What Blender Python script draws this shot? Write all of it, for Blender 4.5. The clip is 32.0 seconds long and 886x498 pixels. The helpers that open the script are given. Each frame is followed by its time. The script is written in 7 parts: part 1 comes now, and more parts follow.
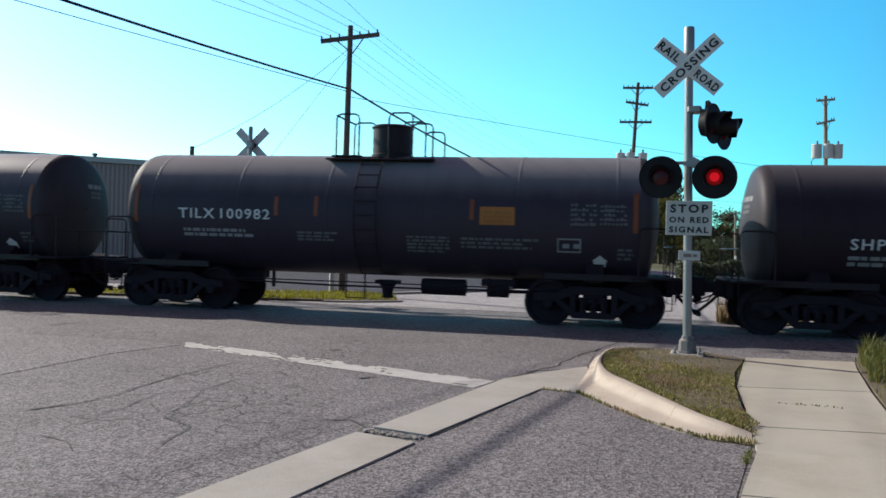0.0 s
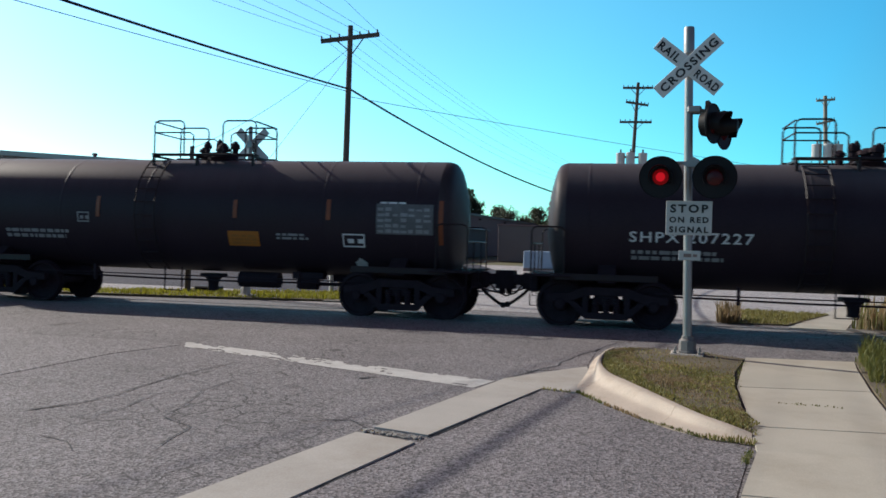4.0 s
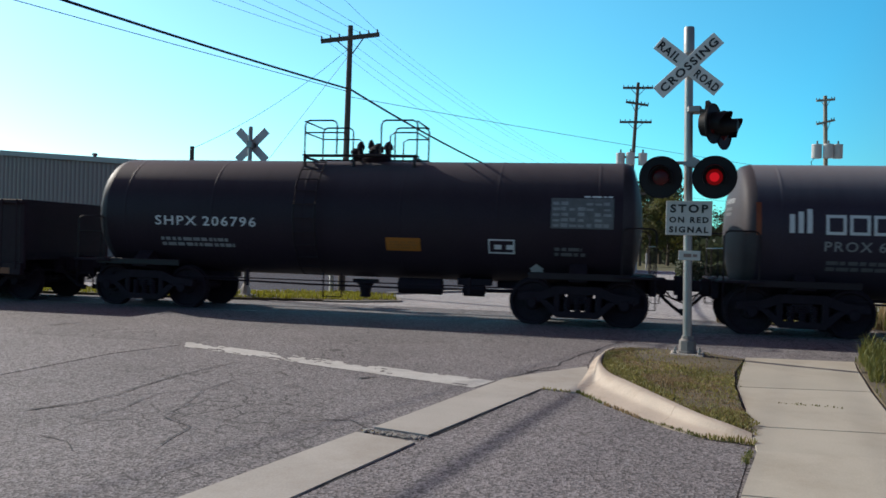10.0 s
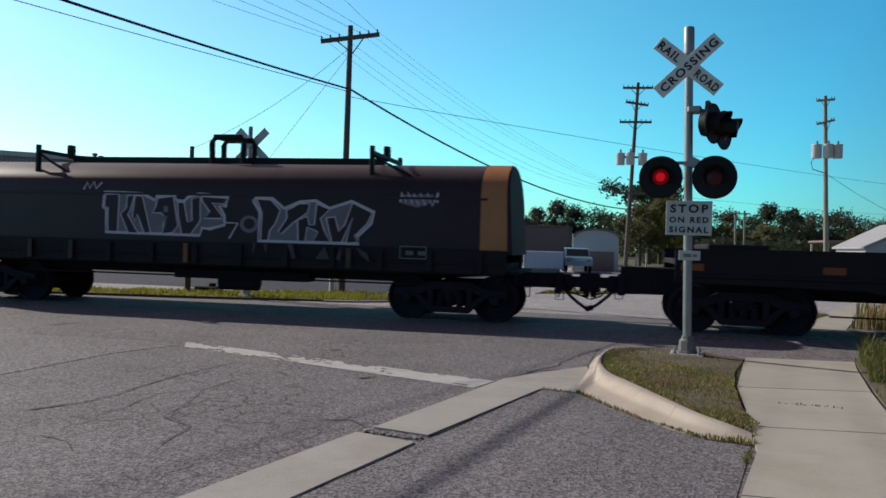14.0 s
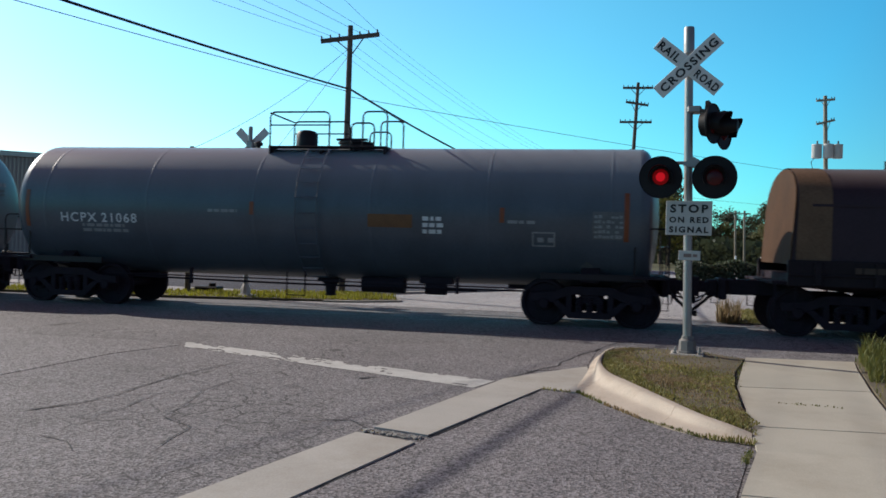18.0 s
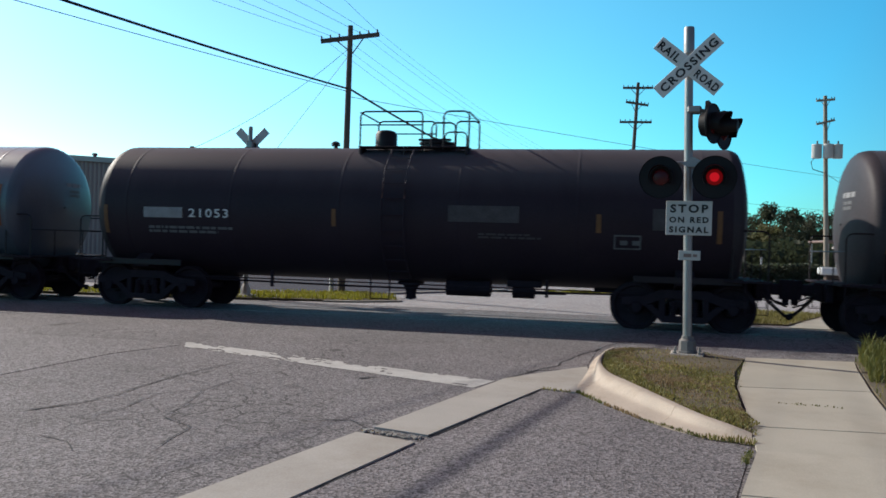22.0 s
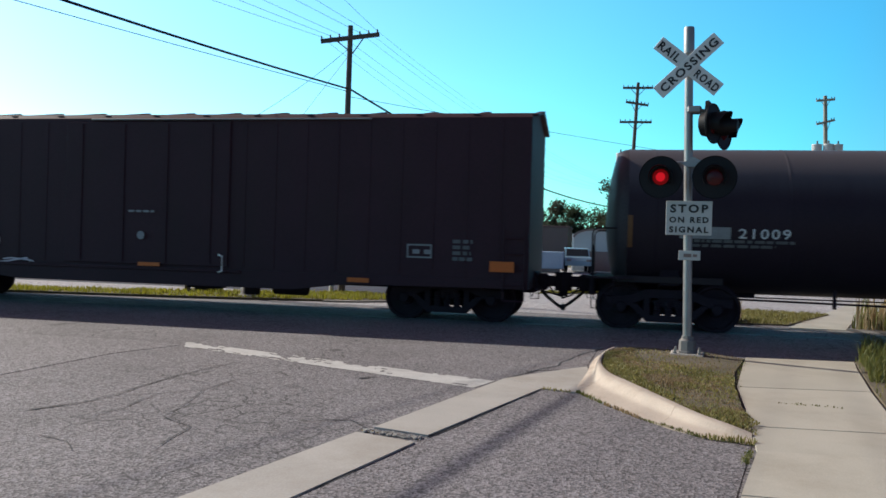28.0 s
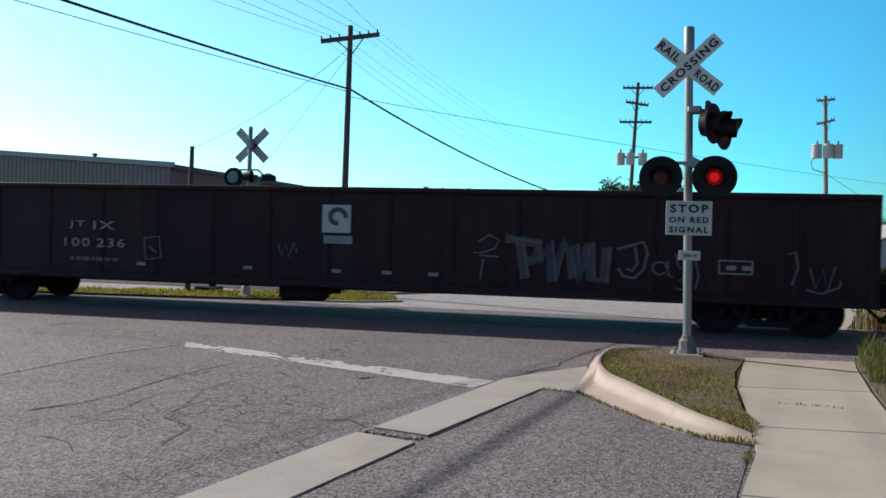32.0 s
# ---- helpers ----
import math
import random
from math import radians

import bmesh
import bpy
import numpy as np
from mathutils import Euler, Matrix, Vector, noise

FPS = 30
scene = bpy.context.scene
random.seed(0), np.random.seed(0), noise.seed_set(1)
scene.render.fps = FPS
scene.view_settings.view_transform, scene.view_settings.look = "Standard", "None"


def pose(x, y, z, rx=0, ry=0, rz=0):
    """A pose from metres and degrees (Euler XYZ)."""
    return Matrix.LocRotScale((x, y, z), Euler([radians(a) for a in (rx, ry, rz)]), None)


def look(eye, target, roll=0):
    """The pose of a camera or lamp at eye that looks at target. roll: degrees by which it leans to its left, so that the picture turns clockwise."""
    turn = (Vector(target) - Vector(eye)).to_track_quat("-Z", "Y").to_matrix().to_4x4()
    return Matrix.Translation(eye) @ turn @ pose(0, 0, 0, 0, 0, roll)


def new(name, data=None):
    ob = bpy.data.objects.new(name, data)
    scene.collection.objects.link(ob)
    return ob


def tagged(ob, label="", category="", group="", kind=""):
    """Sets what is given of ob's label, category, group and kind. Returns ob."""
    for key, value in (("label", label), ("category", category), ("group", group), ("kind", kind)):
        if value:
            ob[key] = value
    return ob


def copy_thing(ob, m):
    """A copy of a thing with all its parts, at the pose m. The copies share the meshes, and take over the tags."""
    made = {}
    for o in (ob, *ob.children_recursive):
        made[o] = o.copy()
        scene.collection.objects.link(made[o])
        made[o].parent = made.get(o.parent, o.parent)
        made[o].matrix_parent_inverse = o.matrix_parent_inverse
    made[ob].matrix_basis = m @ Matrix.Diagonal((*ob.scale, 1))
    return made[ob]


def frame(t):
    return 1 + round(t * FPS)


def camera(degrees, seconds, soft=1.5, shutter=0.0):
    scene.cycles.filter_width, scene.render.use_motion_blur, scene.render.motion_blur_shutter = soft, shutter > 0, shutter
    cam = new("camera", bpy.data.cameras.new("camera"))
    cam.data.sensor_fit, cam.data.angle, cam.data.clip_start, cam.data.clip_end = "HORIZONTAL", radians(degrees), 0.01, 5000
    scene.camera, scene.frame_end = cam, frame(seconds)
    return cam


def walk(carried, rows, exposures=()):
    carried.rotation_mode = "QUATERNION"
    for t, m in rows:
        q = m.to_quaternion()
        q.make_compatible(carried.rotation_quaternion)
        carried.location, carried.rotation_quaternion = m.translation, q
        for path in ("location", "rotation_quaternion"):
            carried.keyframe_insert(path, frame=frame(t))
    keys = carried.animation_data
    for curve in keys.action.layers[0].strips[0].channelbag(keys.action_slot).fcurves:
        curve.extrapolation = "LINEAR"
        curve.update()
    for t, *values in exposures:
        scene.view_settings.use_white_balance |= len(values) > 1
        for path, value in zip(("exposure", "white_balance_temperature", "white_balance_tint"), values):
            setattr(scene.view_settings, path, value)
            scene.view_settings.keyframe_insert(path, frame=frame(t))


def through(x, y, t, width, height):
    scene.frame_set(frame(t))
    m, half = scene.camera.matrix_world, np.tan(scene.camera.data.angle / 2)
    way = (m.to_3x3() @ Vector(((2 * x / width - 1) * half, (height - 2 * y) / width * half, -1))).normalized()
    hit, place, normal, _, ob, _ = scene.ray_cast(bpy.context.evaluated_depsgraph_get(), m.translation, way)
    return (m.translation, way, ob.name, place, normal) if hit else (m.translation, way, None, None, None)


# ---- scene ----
# ---------------------------------------------------------------- camera
EYE = Vector((0.0, -16.933, 1.5546))
YAW, PITCH, ROLL = 11.544, -0.3546, 1.6418
cam = camera(57.656, 32.0, soft=1.6, shutter=0.1)
AIM = Vector((-math.sin(radians(YAW)) * math.cos(radians(PITCH)), math.cos(radians(YAW)) * math.cos(radians(PITCH)), math.sin(radians(PITCH))))
STILL = look(EYE, EYE + AIM * 10, ROLL)
walk(cam, [(0.0, STILL), (32.0, STILL)], [(0, 0.52), (2, 0.47), (6, 0.32), (11, 0.32), (12.5, 0.12), (14.5, 0.04), (18, 0.25), (21, 0.32), (25, 0.42), (28, 0.52), (29, 0.72), (30, 0.72), (31, 0.52), (32, 0.38)])

# ---------------------------------------------------------------- light
SUN_AZ, SUN_EL = 67.0, 29.6          # azimuth from +y towards -x, elevation
world = bpy.data.worlds.new("world")
world.use_nodes = True
scene.world = world
wn = world.node_tree.nodes
sky = wn.new("ShaderNodeTexSky")
sky.sky_type = 'NISHITA'
sky.sun_disc = False
sky.sun_elevation = radians(SUN_EL)
sky.sun_rotation = radians(-SUN_AZ)
sky.air_density, sky.dust_density, sky.ozone_density = 1.0, 0.35, 1.6
wn["Background"].inputs[1].default_value = 0.15
tint = wn.new("ShaderNodeMix")            # clear cyan summer sky
tint.data_type, tint.blend_type = 'RGBA', 'MULTIPLY'
tint.inputs["Factor"].default_value = 1.0
where = wn.new("ShaderNodeTexCoord")
rise = wn.new("ShaderNodeSeparateXYZ")
height = wn.new("ShaderNodeMapRange")     # pale cyan low down, a deeper and dimmer blue overhead
height.interpolation_type = 'SMOOTHSTEP'
height.inputs["From Min"].default_value, height.inputs["From Max"].default_value = 0.3, 0.72
blend = wn.new("ShaderNodeMix")
blend.data_type = 'RGBA'
blend.inputs[6].default_value = (0.55, 0.99, 1.06, 1)
blend.inputs[7].default_value = (0.63, 0.235, 0.20, 1)
world.node_tree.links.new(where.outputs["Generated"], rise.inputs[0])
world.node_tree.links.new(rise.outputs["Z"], height.inputs["Value"])
world.node_tree.links.new(height.outputs[0], blend.inputs["Factor"])
world.node_tree.links.new(blend.outputs[2], tint.inputs[7])
deep = wn.new("ShaderNodeHueSaturation")
deep.inputs["Saturation"].default_value = 1.05
# white glare towards the sun, deep cyan a quarter turn away from it, dimmer and paler behind
ward = wn.new("ShaderNodeVectorMath")
ward.operation = 'DOT_PRODUCT'
ward.inputs[1].default_value = (-math.sin(radians(SUN_AZ)) * math.cos(radians(SUN_EL)), math.cos(radians(SUN_AZ)) * math.cos(radians(SUN_EL)), math.sin(radians(SUN_EL)))
turned = wn.new("ShaderNodeMapRange")
turned.inputs["From Min"].default_value = -1.0
glare = wn.new("ShaderNodeValToRGB")
glare.color_ramp.elements[0].position, glare.color_ramp.elements[0].color = 0.0, (0.24, 0.15, 0.18, 1)
glare.color_ramp.elements[1].position, glare.color_ramp.elements[1].color = 1.0, (0.85, 0.55, 0.55, 1)
for at, c in ((0.35, (0.205, 0.14, 0.19)), (0.50, (0.20, 0.22, 0.265)), (0.62, (0.24, 0.45, 0.48)), (0.745, (0.42, 0.53, 0.495)), (0.885, (0.65, 0.515, 0.51))):
    glare.color_ramp.elements.new(at).color = (*c, 1)
twice = wn.new("ShaderNodeVectorMath")
twice.operation = 'SCALE'
twice.inputs["Scale"].default_value = 2.0
shine = wn.new("ShaderNodeMix")
shine.data_type, shine.blend_type = 'RGBA', 'MULTIPLY'
shine.inputs["Factor"].default_value = 1.0
world.node_tree.links.new(where.outputs["Generated"], ward.inputs[0])
world.node_tree.links.new(ward.outputs["Value"], turned.inputs["Value"])
world.node_tree.links.new(turned.outputs[0], glare.inputs[0])
world.node_tree.links.new(glare.outputs[0], twice.inputs[0])
world.node_tree.links.new(twice.outputs[0], shine.inputs[7])
world.node_tree.links.new(sky.outputs[0], tint.inputs[6])
world.node_tree.links.new(tint.outputs[2], deep.inputs["Color"])
world.node_tree.links.new(deep.outputs[0], shine.inputs[6])
world.node_tree.links.new(shine.outputs[2], wn["Background"].inputs[0])
sun = new("sun", bpy.data.lights.new("sun", 'SUN'))
sun.data.energy, sun.data.angle, sun.data.color = 3.8, radians(0.55), (1.0, 0.945, 0.835)
SUN_DIR = Vector((-math.sin(radians(SUN_AZ)) * math.cos(radians(SUN_EL)), math.cos(radians(SUN_AZ)) * math.cos(radians(SUN_EL)), math.sin(radians(SUN_EL))))
sun.matrix_world = look(SUN_DIR * 60, (0, 0, 0))


# ---------------------------------------------------------------- materials
def mat(name, color, rough=0.6, metal=0.0, vary=0.15, scale=3.0, fine=40.0, bump=0.15, dirt=None, dirt_amount=0.3, rnd=0.0, emit=None, spec=0.5, top=None):
    m = bpy.data.materials.new(name)
    m.use_nodes = True
    n, l = m.node_tree.nodes, m.node_tree.links
    bs = n["Principled BSDF"]
    bs.inputs["Roughness"].default_value = rough
    bs.inputs["Metallic"].default_value = metal
    bs.inputs["Specular IOR Level"].default_value = spec
    co = n.new("ShaderNodeTexCoord")
    a, b = n.new("ShaderNodeTexNoise"), n.new("ShaderNodeTexNoise")
    a.inputs["Scale"].default_value, a.inputs["Detail"].default_value = scale, 5
    b.inputs["Scale"].default_value, b.inputs["Detail"].default_value = fine, 4
    for t in (a, b):
        l.new(co.outputs["Object"], t.inputs["Vector"])
    mix = n.new("ShaderNodeMath")
    mix.operation = 'ADD'
    l.new(a.outputs["Fac"], mix.inputs[0])
    l.new(b.outputs["Fac"], mix.inputs[1])
    ramp = n.new("ShaderNodeMapRange")
    ramp.inputs["From Min"].default_value, ramp.inputs["From Max"].default_value = 0.6, 1.4
    ramp.inputs["To Min"].default_value, ramp.inputs["To Max"].default_value = 1 - vary, 1 + vary
    l.new(mix.outputs[0], ramp.inputs["Value"])
    mul = n.new("ShaderNodeMix")
    mul.data_type, mul.blend_type = 'RGBA', 'MULTIPLY'
    mul.inputs["Factor"].default_value = 1.0
    mul.inputs[6].default_value = (*color, 1)
    l.new(ramp.outputs[0], mul.inputs[7])
    out = mul.outputs[2]
    if rnd:
        oi = n.new("ShaderNodeObjectInfo")
        hs = n.new("ShaderNodeHueSaturation")
        mr = n.new("ShaderNodeMapRange")
        mr.inputs["To Min"].default_value, mr.inputs["To Max"].default_value = 1 - rnd, 1 + rnd
        l.new(oi.outputs["Random"], mr.inputs["Value"])
        l.new(mr.outputs[0], hs.inputs["Value"])
        l.new(out, hs.inputs["Color"])
        out = hs.outputs[0]
    if dirt:
        d = n.new("ShaderNodeTexNoise")
        d.inputs["Scale"].default_value, d.inputs["Detail"].default_value, d.inputs["Roughness"].default_value = scale * 0.6, 8, 0.7
        mp = n.new("ShaderNodeMapping")
        mp.inputs["Scale"].default_value = (1.0, 1.0, 0.35)
        l.new(co.outputs["Object"], mp.inputs["Vector"])
        l.new(mp.outputs[0], d.inputs["Vector"])
        dr = n.new("ShaderNodeMapRange")
        dr.inputs["From Min"].default_value, dr.inputs["From Max"].default_value = 0.5, 0.75
        dr.inputs["To Max"].default_value = dirt_amount
        l.new(d.outputs["Fac"], dr.inputs["Value"])
        dm = n.new("ShaderNodeMix")
        dm.data_type = 'RGBA'
        dm.inputs[7].default_value = (*dirt, 1)
        l.new(dr.outputs[0], dm.inputs["Factor"])
        l.new(out, dm.inputs[6])
        out = dm.outputs[2]
    if top:          # upper shell painted lighter as if sunlit, with a streaky lower edge
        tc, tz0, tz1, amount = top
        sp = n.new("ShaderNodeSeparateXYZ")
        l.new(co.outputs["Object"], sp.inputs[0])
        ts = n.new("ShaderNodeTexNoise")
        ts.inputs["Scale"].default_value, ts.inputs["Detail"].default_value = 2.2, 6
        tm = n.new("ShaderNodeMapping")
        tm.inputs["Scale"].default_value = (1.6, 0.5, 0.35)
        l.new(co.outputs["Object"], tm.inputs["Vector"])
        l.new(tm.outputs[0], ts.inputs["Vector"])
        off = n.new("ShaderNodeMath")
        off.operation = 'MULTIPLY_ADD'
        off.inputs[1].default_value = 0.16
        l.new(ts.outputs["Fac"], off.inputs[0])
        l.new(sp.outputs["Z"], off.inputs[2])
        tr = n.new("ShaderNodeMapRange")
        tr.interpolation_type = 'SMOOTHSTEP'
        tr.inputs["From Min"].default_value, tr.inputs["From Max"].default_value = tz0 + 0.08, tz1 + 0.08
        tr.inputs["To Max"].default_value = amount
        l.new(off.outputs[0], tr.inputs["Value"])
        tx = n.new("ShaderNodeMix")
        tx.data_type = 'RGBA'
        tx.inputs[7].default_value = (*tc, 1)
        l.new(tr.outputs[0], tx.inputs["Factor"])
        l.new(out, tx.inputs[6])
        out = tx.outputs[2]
    l.new(out, bs.inputs["Base Color"])
    if bump:
        bp = n.new("ShaderNodeBump")
        bp.inputs["Strength"].default_value, bp.inputs["Distance"].default_value = bump, 0.02
        l.new(b.outputs["Fac"], bp.inputs["Height"])
        l.new(bp.outputs[0], bs.inputs["Normal"])
    if emit:
        bs.inputs["Emission Color"].default_value = (*emit[0], 1)
        bs.inputs["Emission Strength"].default_value = emit[1]
    return m


def leafy(name, color, through=0.4):
    """Thin leaf or blade: partly lets the light through."""
    m = mat(name, color, 0.65, 0, 0.35, 1.2, 9, 0)
    n, l = m.node_tree.nodes, m.node_tree.links
    bs, out = n["Principled BSDF"], n["Material Output"]
    tr, mx = n.new("ShaderNodeBsdfTranslucent"), n.new("ShaderNodeMixShader")
    l.new(bs.inputs["Base Color"].links[0].from_socket, tr.inputs["Color"])
    mx.inputs[0].default_value = through
    l.new(bs.outputs[0], mx.inputs[1])
    l.new(tr.outputs[0], mx.inputs[2])
    l.new(mx.outputs[0], out.inputs["Surface"])
    return m


def asphalt(name, color, crack=0.85):
    """Aged asphalt: pale stones in dark binder, wear patches, branching cracks."""
    m = mat(name, color, 0.88, 0, 0.24, 0.55, 11.0, 0, spec=0.3)
    n, l = m.node_tree.nodes, m.node_tree.links
    bs = n["Principled BSDF"]
    base = bs.inputs["Base Color"].links[0].from_socket
    co = n.new("ShaderNodeTexCoord")
    stone = n.new("ShaderNodeTexVoronoi")
    stone.inputs["Scale"].default_value = 62.0
    l.new(co.outputs["Object"], stone.inputs["Vector"])
    sr = n.new("ShaderNodeMapRange")
    sr.inputs["From Min"].default_value, sr.inputs["From Max"].default_value = 0.22, 0.78
    sr.inputs["To Min"].default_value, sr.inputs["To Max"].default_value = 0.44, 1.56
    l.new(stone.outputs["Color"], sr.inputs["Value"])
    mu = n.new("ShaderNodeMix")
    mu.data_type, mu.blend_type = 'RGBA', 'MULTIPLY'
    mu.inputs["Factor"].default_value = 1.0
    l.new(base, mu.inputs[6])
    l.new(sr.outputs[0], mu.inputs[7])
    warp = n.new("ShaderNodeTexNoise")
    warp.inputs["Scale"].default_value, warp.inputs["Detail"].default_value = 1.6, 6
    l.new(co.outputs["Object"], warp.inputs["Vector"])
    ad = n.new("ShaderNodeVectorMath")
    ad.operation = 'MULTIPLY_ADD'
    ad.inputs[1].default_value = (0.5, 0.5, 0.5)
    l.new(warp.outputs["Color"], ad.inputs[0])
    l.new(co.outputs["Object"], ad.inputs[2])
    vo = n.new("ShaderNodeTexVoronoi")
    vo.feature = 'DISTANCE_TO_EDGE'
    vo.inputs["Scale"].default_value = 2.6
    l.new(ad.outputs[0], vo.inputs["Vector"])
    cr = n.new("ShaderNodeMapRange")
    cr.inputs["From Min"].default_value, cr.inputs["From Max"].default_value = 0.006, 0.034
    cr.inputs["To Min"].default_value, cr.inputs["To Max"].default_value = 1.0, 0.0
    l.new(vo.outputs["Distance"], cr.inputs["Value"])
    zone = n.new("ShaderNodeTexNoise")
    zone.inputs["Scale"].default_value, zone.inputs["Detail"].default_value = 0.33, 2
    l.new(co.outputs["Object"], zone.inputs["Vector"])
    zr = n.new("ShaderNodeMapRange")
    zr.inputs["From Min"].default_value, zr.inputs["From Max"].default_value = 0.42, 0.6
    zr.inputs["To Max"].default_value = crack
    l.new(zone.outputs["Fac"], zr.inputs["Value"])
    cm = n.new("ShaderNodeMath")
    cm.operation = 'MULTIPLY'
    l.new(cr.outputs[0], cm.inputs[0])
    l.new(zr.outputs[0], cm.inputs[1])
    dk = n.new("ShaderNodeMix")
    dk.data_type = 'RGBA'
    dk.inputs[7].default_value = (0.03, 0.029, 0.028, 1)
    l.new(cm.outputs[0], dk.inputs["Factor"])
    l.new(mu.outputs[2], dk.inputs[6])
    out = dk.outputs[2]
    l.new(out, bs.inputs["Base Color"])
    bp = n.new("ShaderNodeBump")
    bp.inputs["Strength"].default_value, bp.inputs["Distance"].default_value = 0.45, 0.01
    l.new(stone.outputs["Distance"], bp.inputs["Height"])
    l.new(bp.outputs[0], bs.inputs["Normal"])
    return m


M = {}
M["road"] = asphalt("road asphalt", (0.184, 0.172, 0.180))
M["newer"] = asphalt("newer asphalt", (0.205, 0.192, 0.20), 0.1)
M["drive"] = asphalt("driveway asphalt", (0.182, 0.168, 0.176), 0.25)
M["old"] = asphalt("old asphalt", (0.36, 0.342, 0.348), 0.5)
M["sealed"] = asphalt("dark lot asphalt", (0.045, 0.042, 0.058), 0.0)
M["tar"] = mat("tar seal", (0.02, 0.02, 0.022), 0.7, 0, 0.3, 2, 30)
M["concrete"] = mat("concrete", (0.40, 0.375, 0.345), 0.85, 0, 0.16, 1.3, 60, 0.1, (0.25, 0.205, 0.155), 0.6)
M["kerb"] = mat("kerb concrete", (0.50, 0.422, 0.35), 0.85, 0, 0.16, 1.7, 60, 0.1, (0.27, 0.20, 0.14), 0.85)
M["walk"] = mat("sidewalk concrete", (0.43, 0.398, 0.335), 0.85, 0, 0.14, 0.9, 70, 0.1, (0.28, 0.23, 0.17), 0.6, 0.06)
M["paint"] = mat("worn road paint", (0.50, 0.49, 0.475), 0.75, 0, 0.2, 5, 50, 0.2, (0.26, 0.25, 0.24), 0.7)
M["ground"] = mat("earth", (0.10, 0.10, 0.045), 0.95, 0, 0.35, 0.3, 8, 0.3, (0.19, 0.15, 0.09), 0.6)
M["soil"] = mat("turf soil", (0.12, 0.10, 0.068), 0.95, 0, 0.35, 1.5, 30, 0.4, (0.17, 0.13, 0.07), 0.6)
M["gravel"] = mat("ballast", (0.16, 0.145, 0.13), 0.95, 0, 0.45, 2, 30, 0.8)
M["grass"] = leafy("grass", (0.25, 0.225, 0.075))
M["dry"] = leafy("dry grass", (0.29, 0.215, 0.115))
M["lush"] = leafy("lush grass", (0.26, 0.25, 0.03))
M["weed"] = leafy("weed leaf", (0.15, 0.155, 0.04))
M["leafA"] = leafy("leaf dark green", (0.062, 0.076, 0.042))
M["leafB"] = leafy("leaf yellow green", (0.13, 0.13, 0.04))
M["bark"] = mat("bark", (0.09, 0.07, 0.05), 0.9, 0, 0.3, 5, 40, 0.5)
M["pole"] = mat("weathered pole wood", (0.12, 0.10, 0.085), 0.85, 0, 0.3, 2, 30, 0.4)
M["polepale"] = mat("pale pole wood", (0.30, 0.255, 0.20), 0.85, 0, 0.25, 2, 30, 0.4)
M["wire"] = mat("wire", (0.02, 0.022, 0.028), 0.6, 0, 0.1, 5, 20, 0)
M["glassin"] = mat("insulator", (0.11, 0.10, 0.10), 0.3, 0, 0.1, 5, 20, 0)
M["galv"] = mat("galvanised steel", (0.31, 0.30, 0.295), 0.45, 0.6, 0.12, 3, 60, 0.08, (0.4, 0.39, 0.36), 0.3)
M["grey"] = mat("grey paint", (0.58, 0.56, 0.55), 0.55, 0, 0.12, 4, 40, 0.08)
M["casting"] = mat("weathered grey casting", (0.19, 0.18, 0.175), 0.6, 0.2, 0.15, 4, 40, 0.1)
M["black"] = mat("black signal paint", (0.011, 0.010, 0.012), 0.55, 0, 0.2, 5, 40, 0.05, spec=0.2)
M["signw"] = mat("white sign sheeting", (0.47, 0.46, 0.445), 0.5, 0, 0.06, 3, 40, 0.03, (0.5, 0.5, 0.48), 0.25)
M["signx"] = mat("white crossbuck sheeting", (0.68, 0.66, 0.64), 0.5, 0, 0.06, 3, 40, 0.03, (0.55, 0.53, 0.5), 0.3)
M["ink"] = mat("black lettering", (0.015, 0.015, 0.017), 0.6, 0, 0.1, 5, 40, 0)
M["lens"] = mat("unlit red lens", (0.075, 0.003, 0.005), 0.25, 0, 0.1, 10, 60, 0.1, spec=0.3)
M["lit"] = mat("lit red lens", (0.08, 0.003, 0.004), 0.3, 0, 0.05, 10, 60, 0, emit=((1.0, 0.012, 0.025), 0.38), spec=0.1)
M["litrim"] = mat("dimly lit red lens rim", (0.06, 0.003, 0.004), 0.3, 0, 0.05, 10, 60, 0, emit=((1.0, 0.008, 0.015), 0.075), spec=0.1)
M["lamp"] = mat("silver reflector", (0.22, 0.21, 0.215), 0.35, 0.3, 0.1, 6, 40, 0)
M["steel"] = mat("rail steel", (0.14, 0.125, 0.12), 0.6, 0.3, 0.15, 4, 40, 0.05)
M["rust"] = mat("rusty steel", (0.075, 0.048, 0.035), 0.8, 0.1, 0.3, 6, 50, 0.3)
M["tie"] = mat("creosoted tie", (0.06, 0.048, 0.04), 0.9, 0, 0.3, 4, 40, 0.4)
M["running"] = mat("grimy running gear", (0.027, 0.017, 0.024), 0.8, 0.0, 0.3, 7, 50, 0.3, (0.025, 0.018, 0.016), 0.45, spec=0.15)
M["tread"] = mat("wheel tread", (0.10, 0.095, 0.09), 0.4, 0.7, 0.2, 6, 50, 0.1)
M["hose"] = mat("rubber hose", (0.022, 0.018, 0.021), 0.6, 0, 0.15, 8, 50, 0.05, spec=0.2)
# top= puts the sun's brightness on tank and hood crowns into their paint
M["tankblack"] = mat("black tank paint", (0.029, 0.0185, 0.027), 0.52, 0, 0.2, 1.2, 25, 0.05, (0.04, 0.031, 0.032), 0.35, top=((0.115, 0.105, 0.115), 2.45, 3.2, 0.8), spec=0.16)
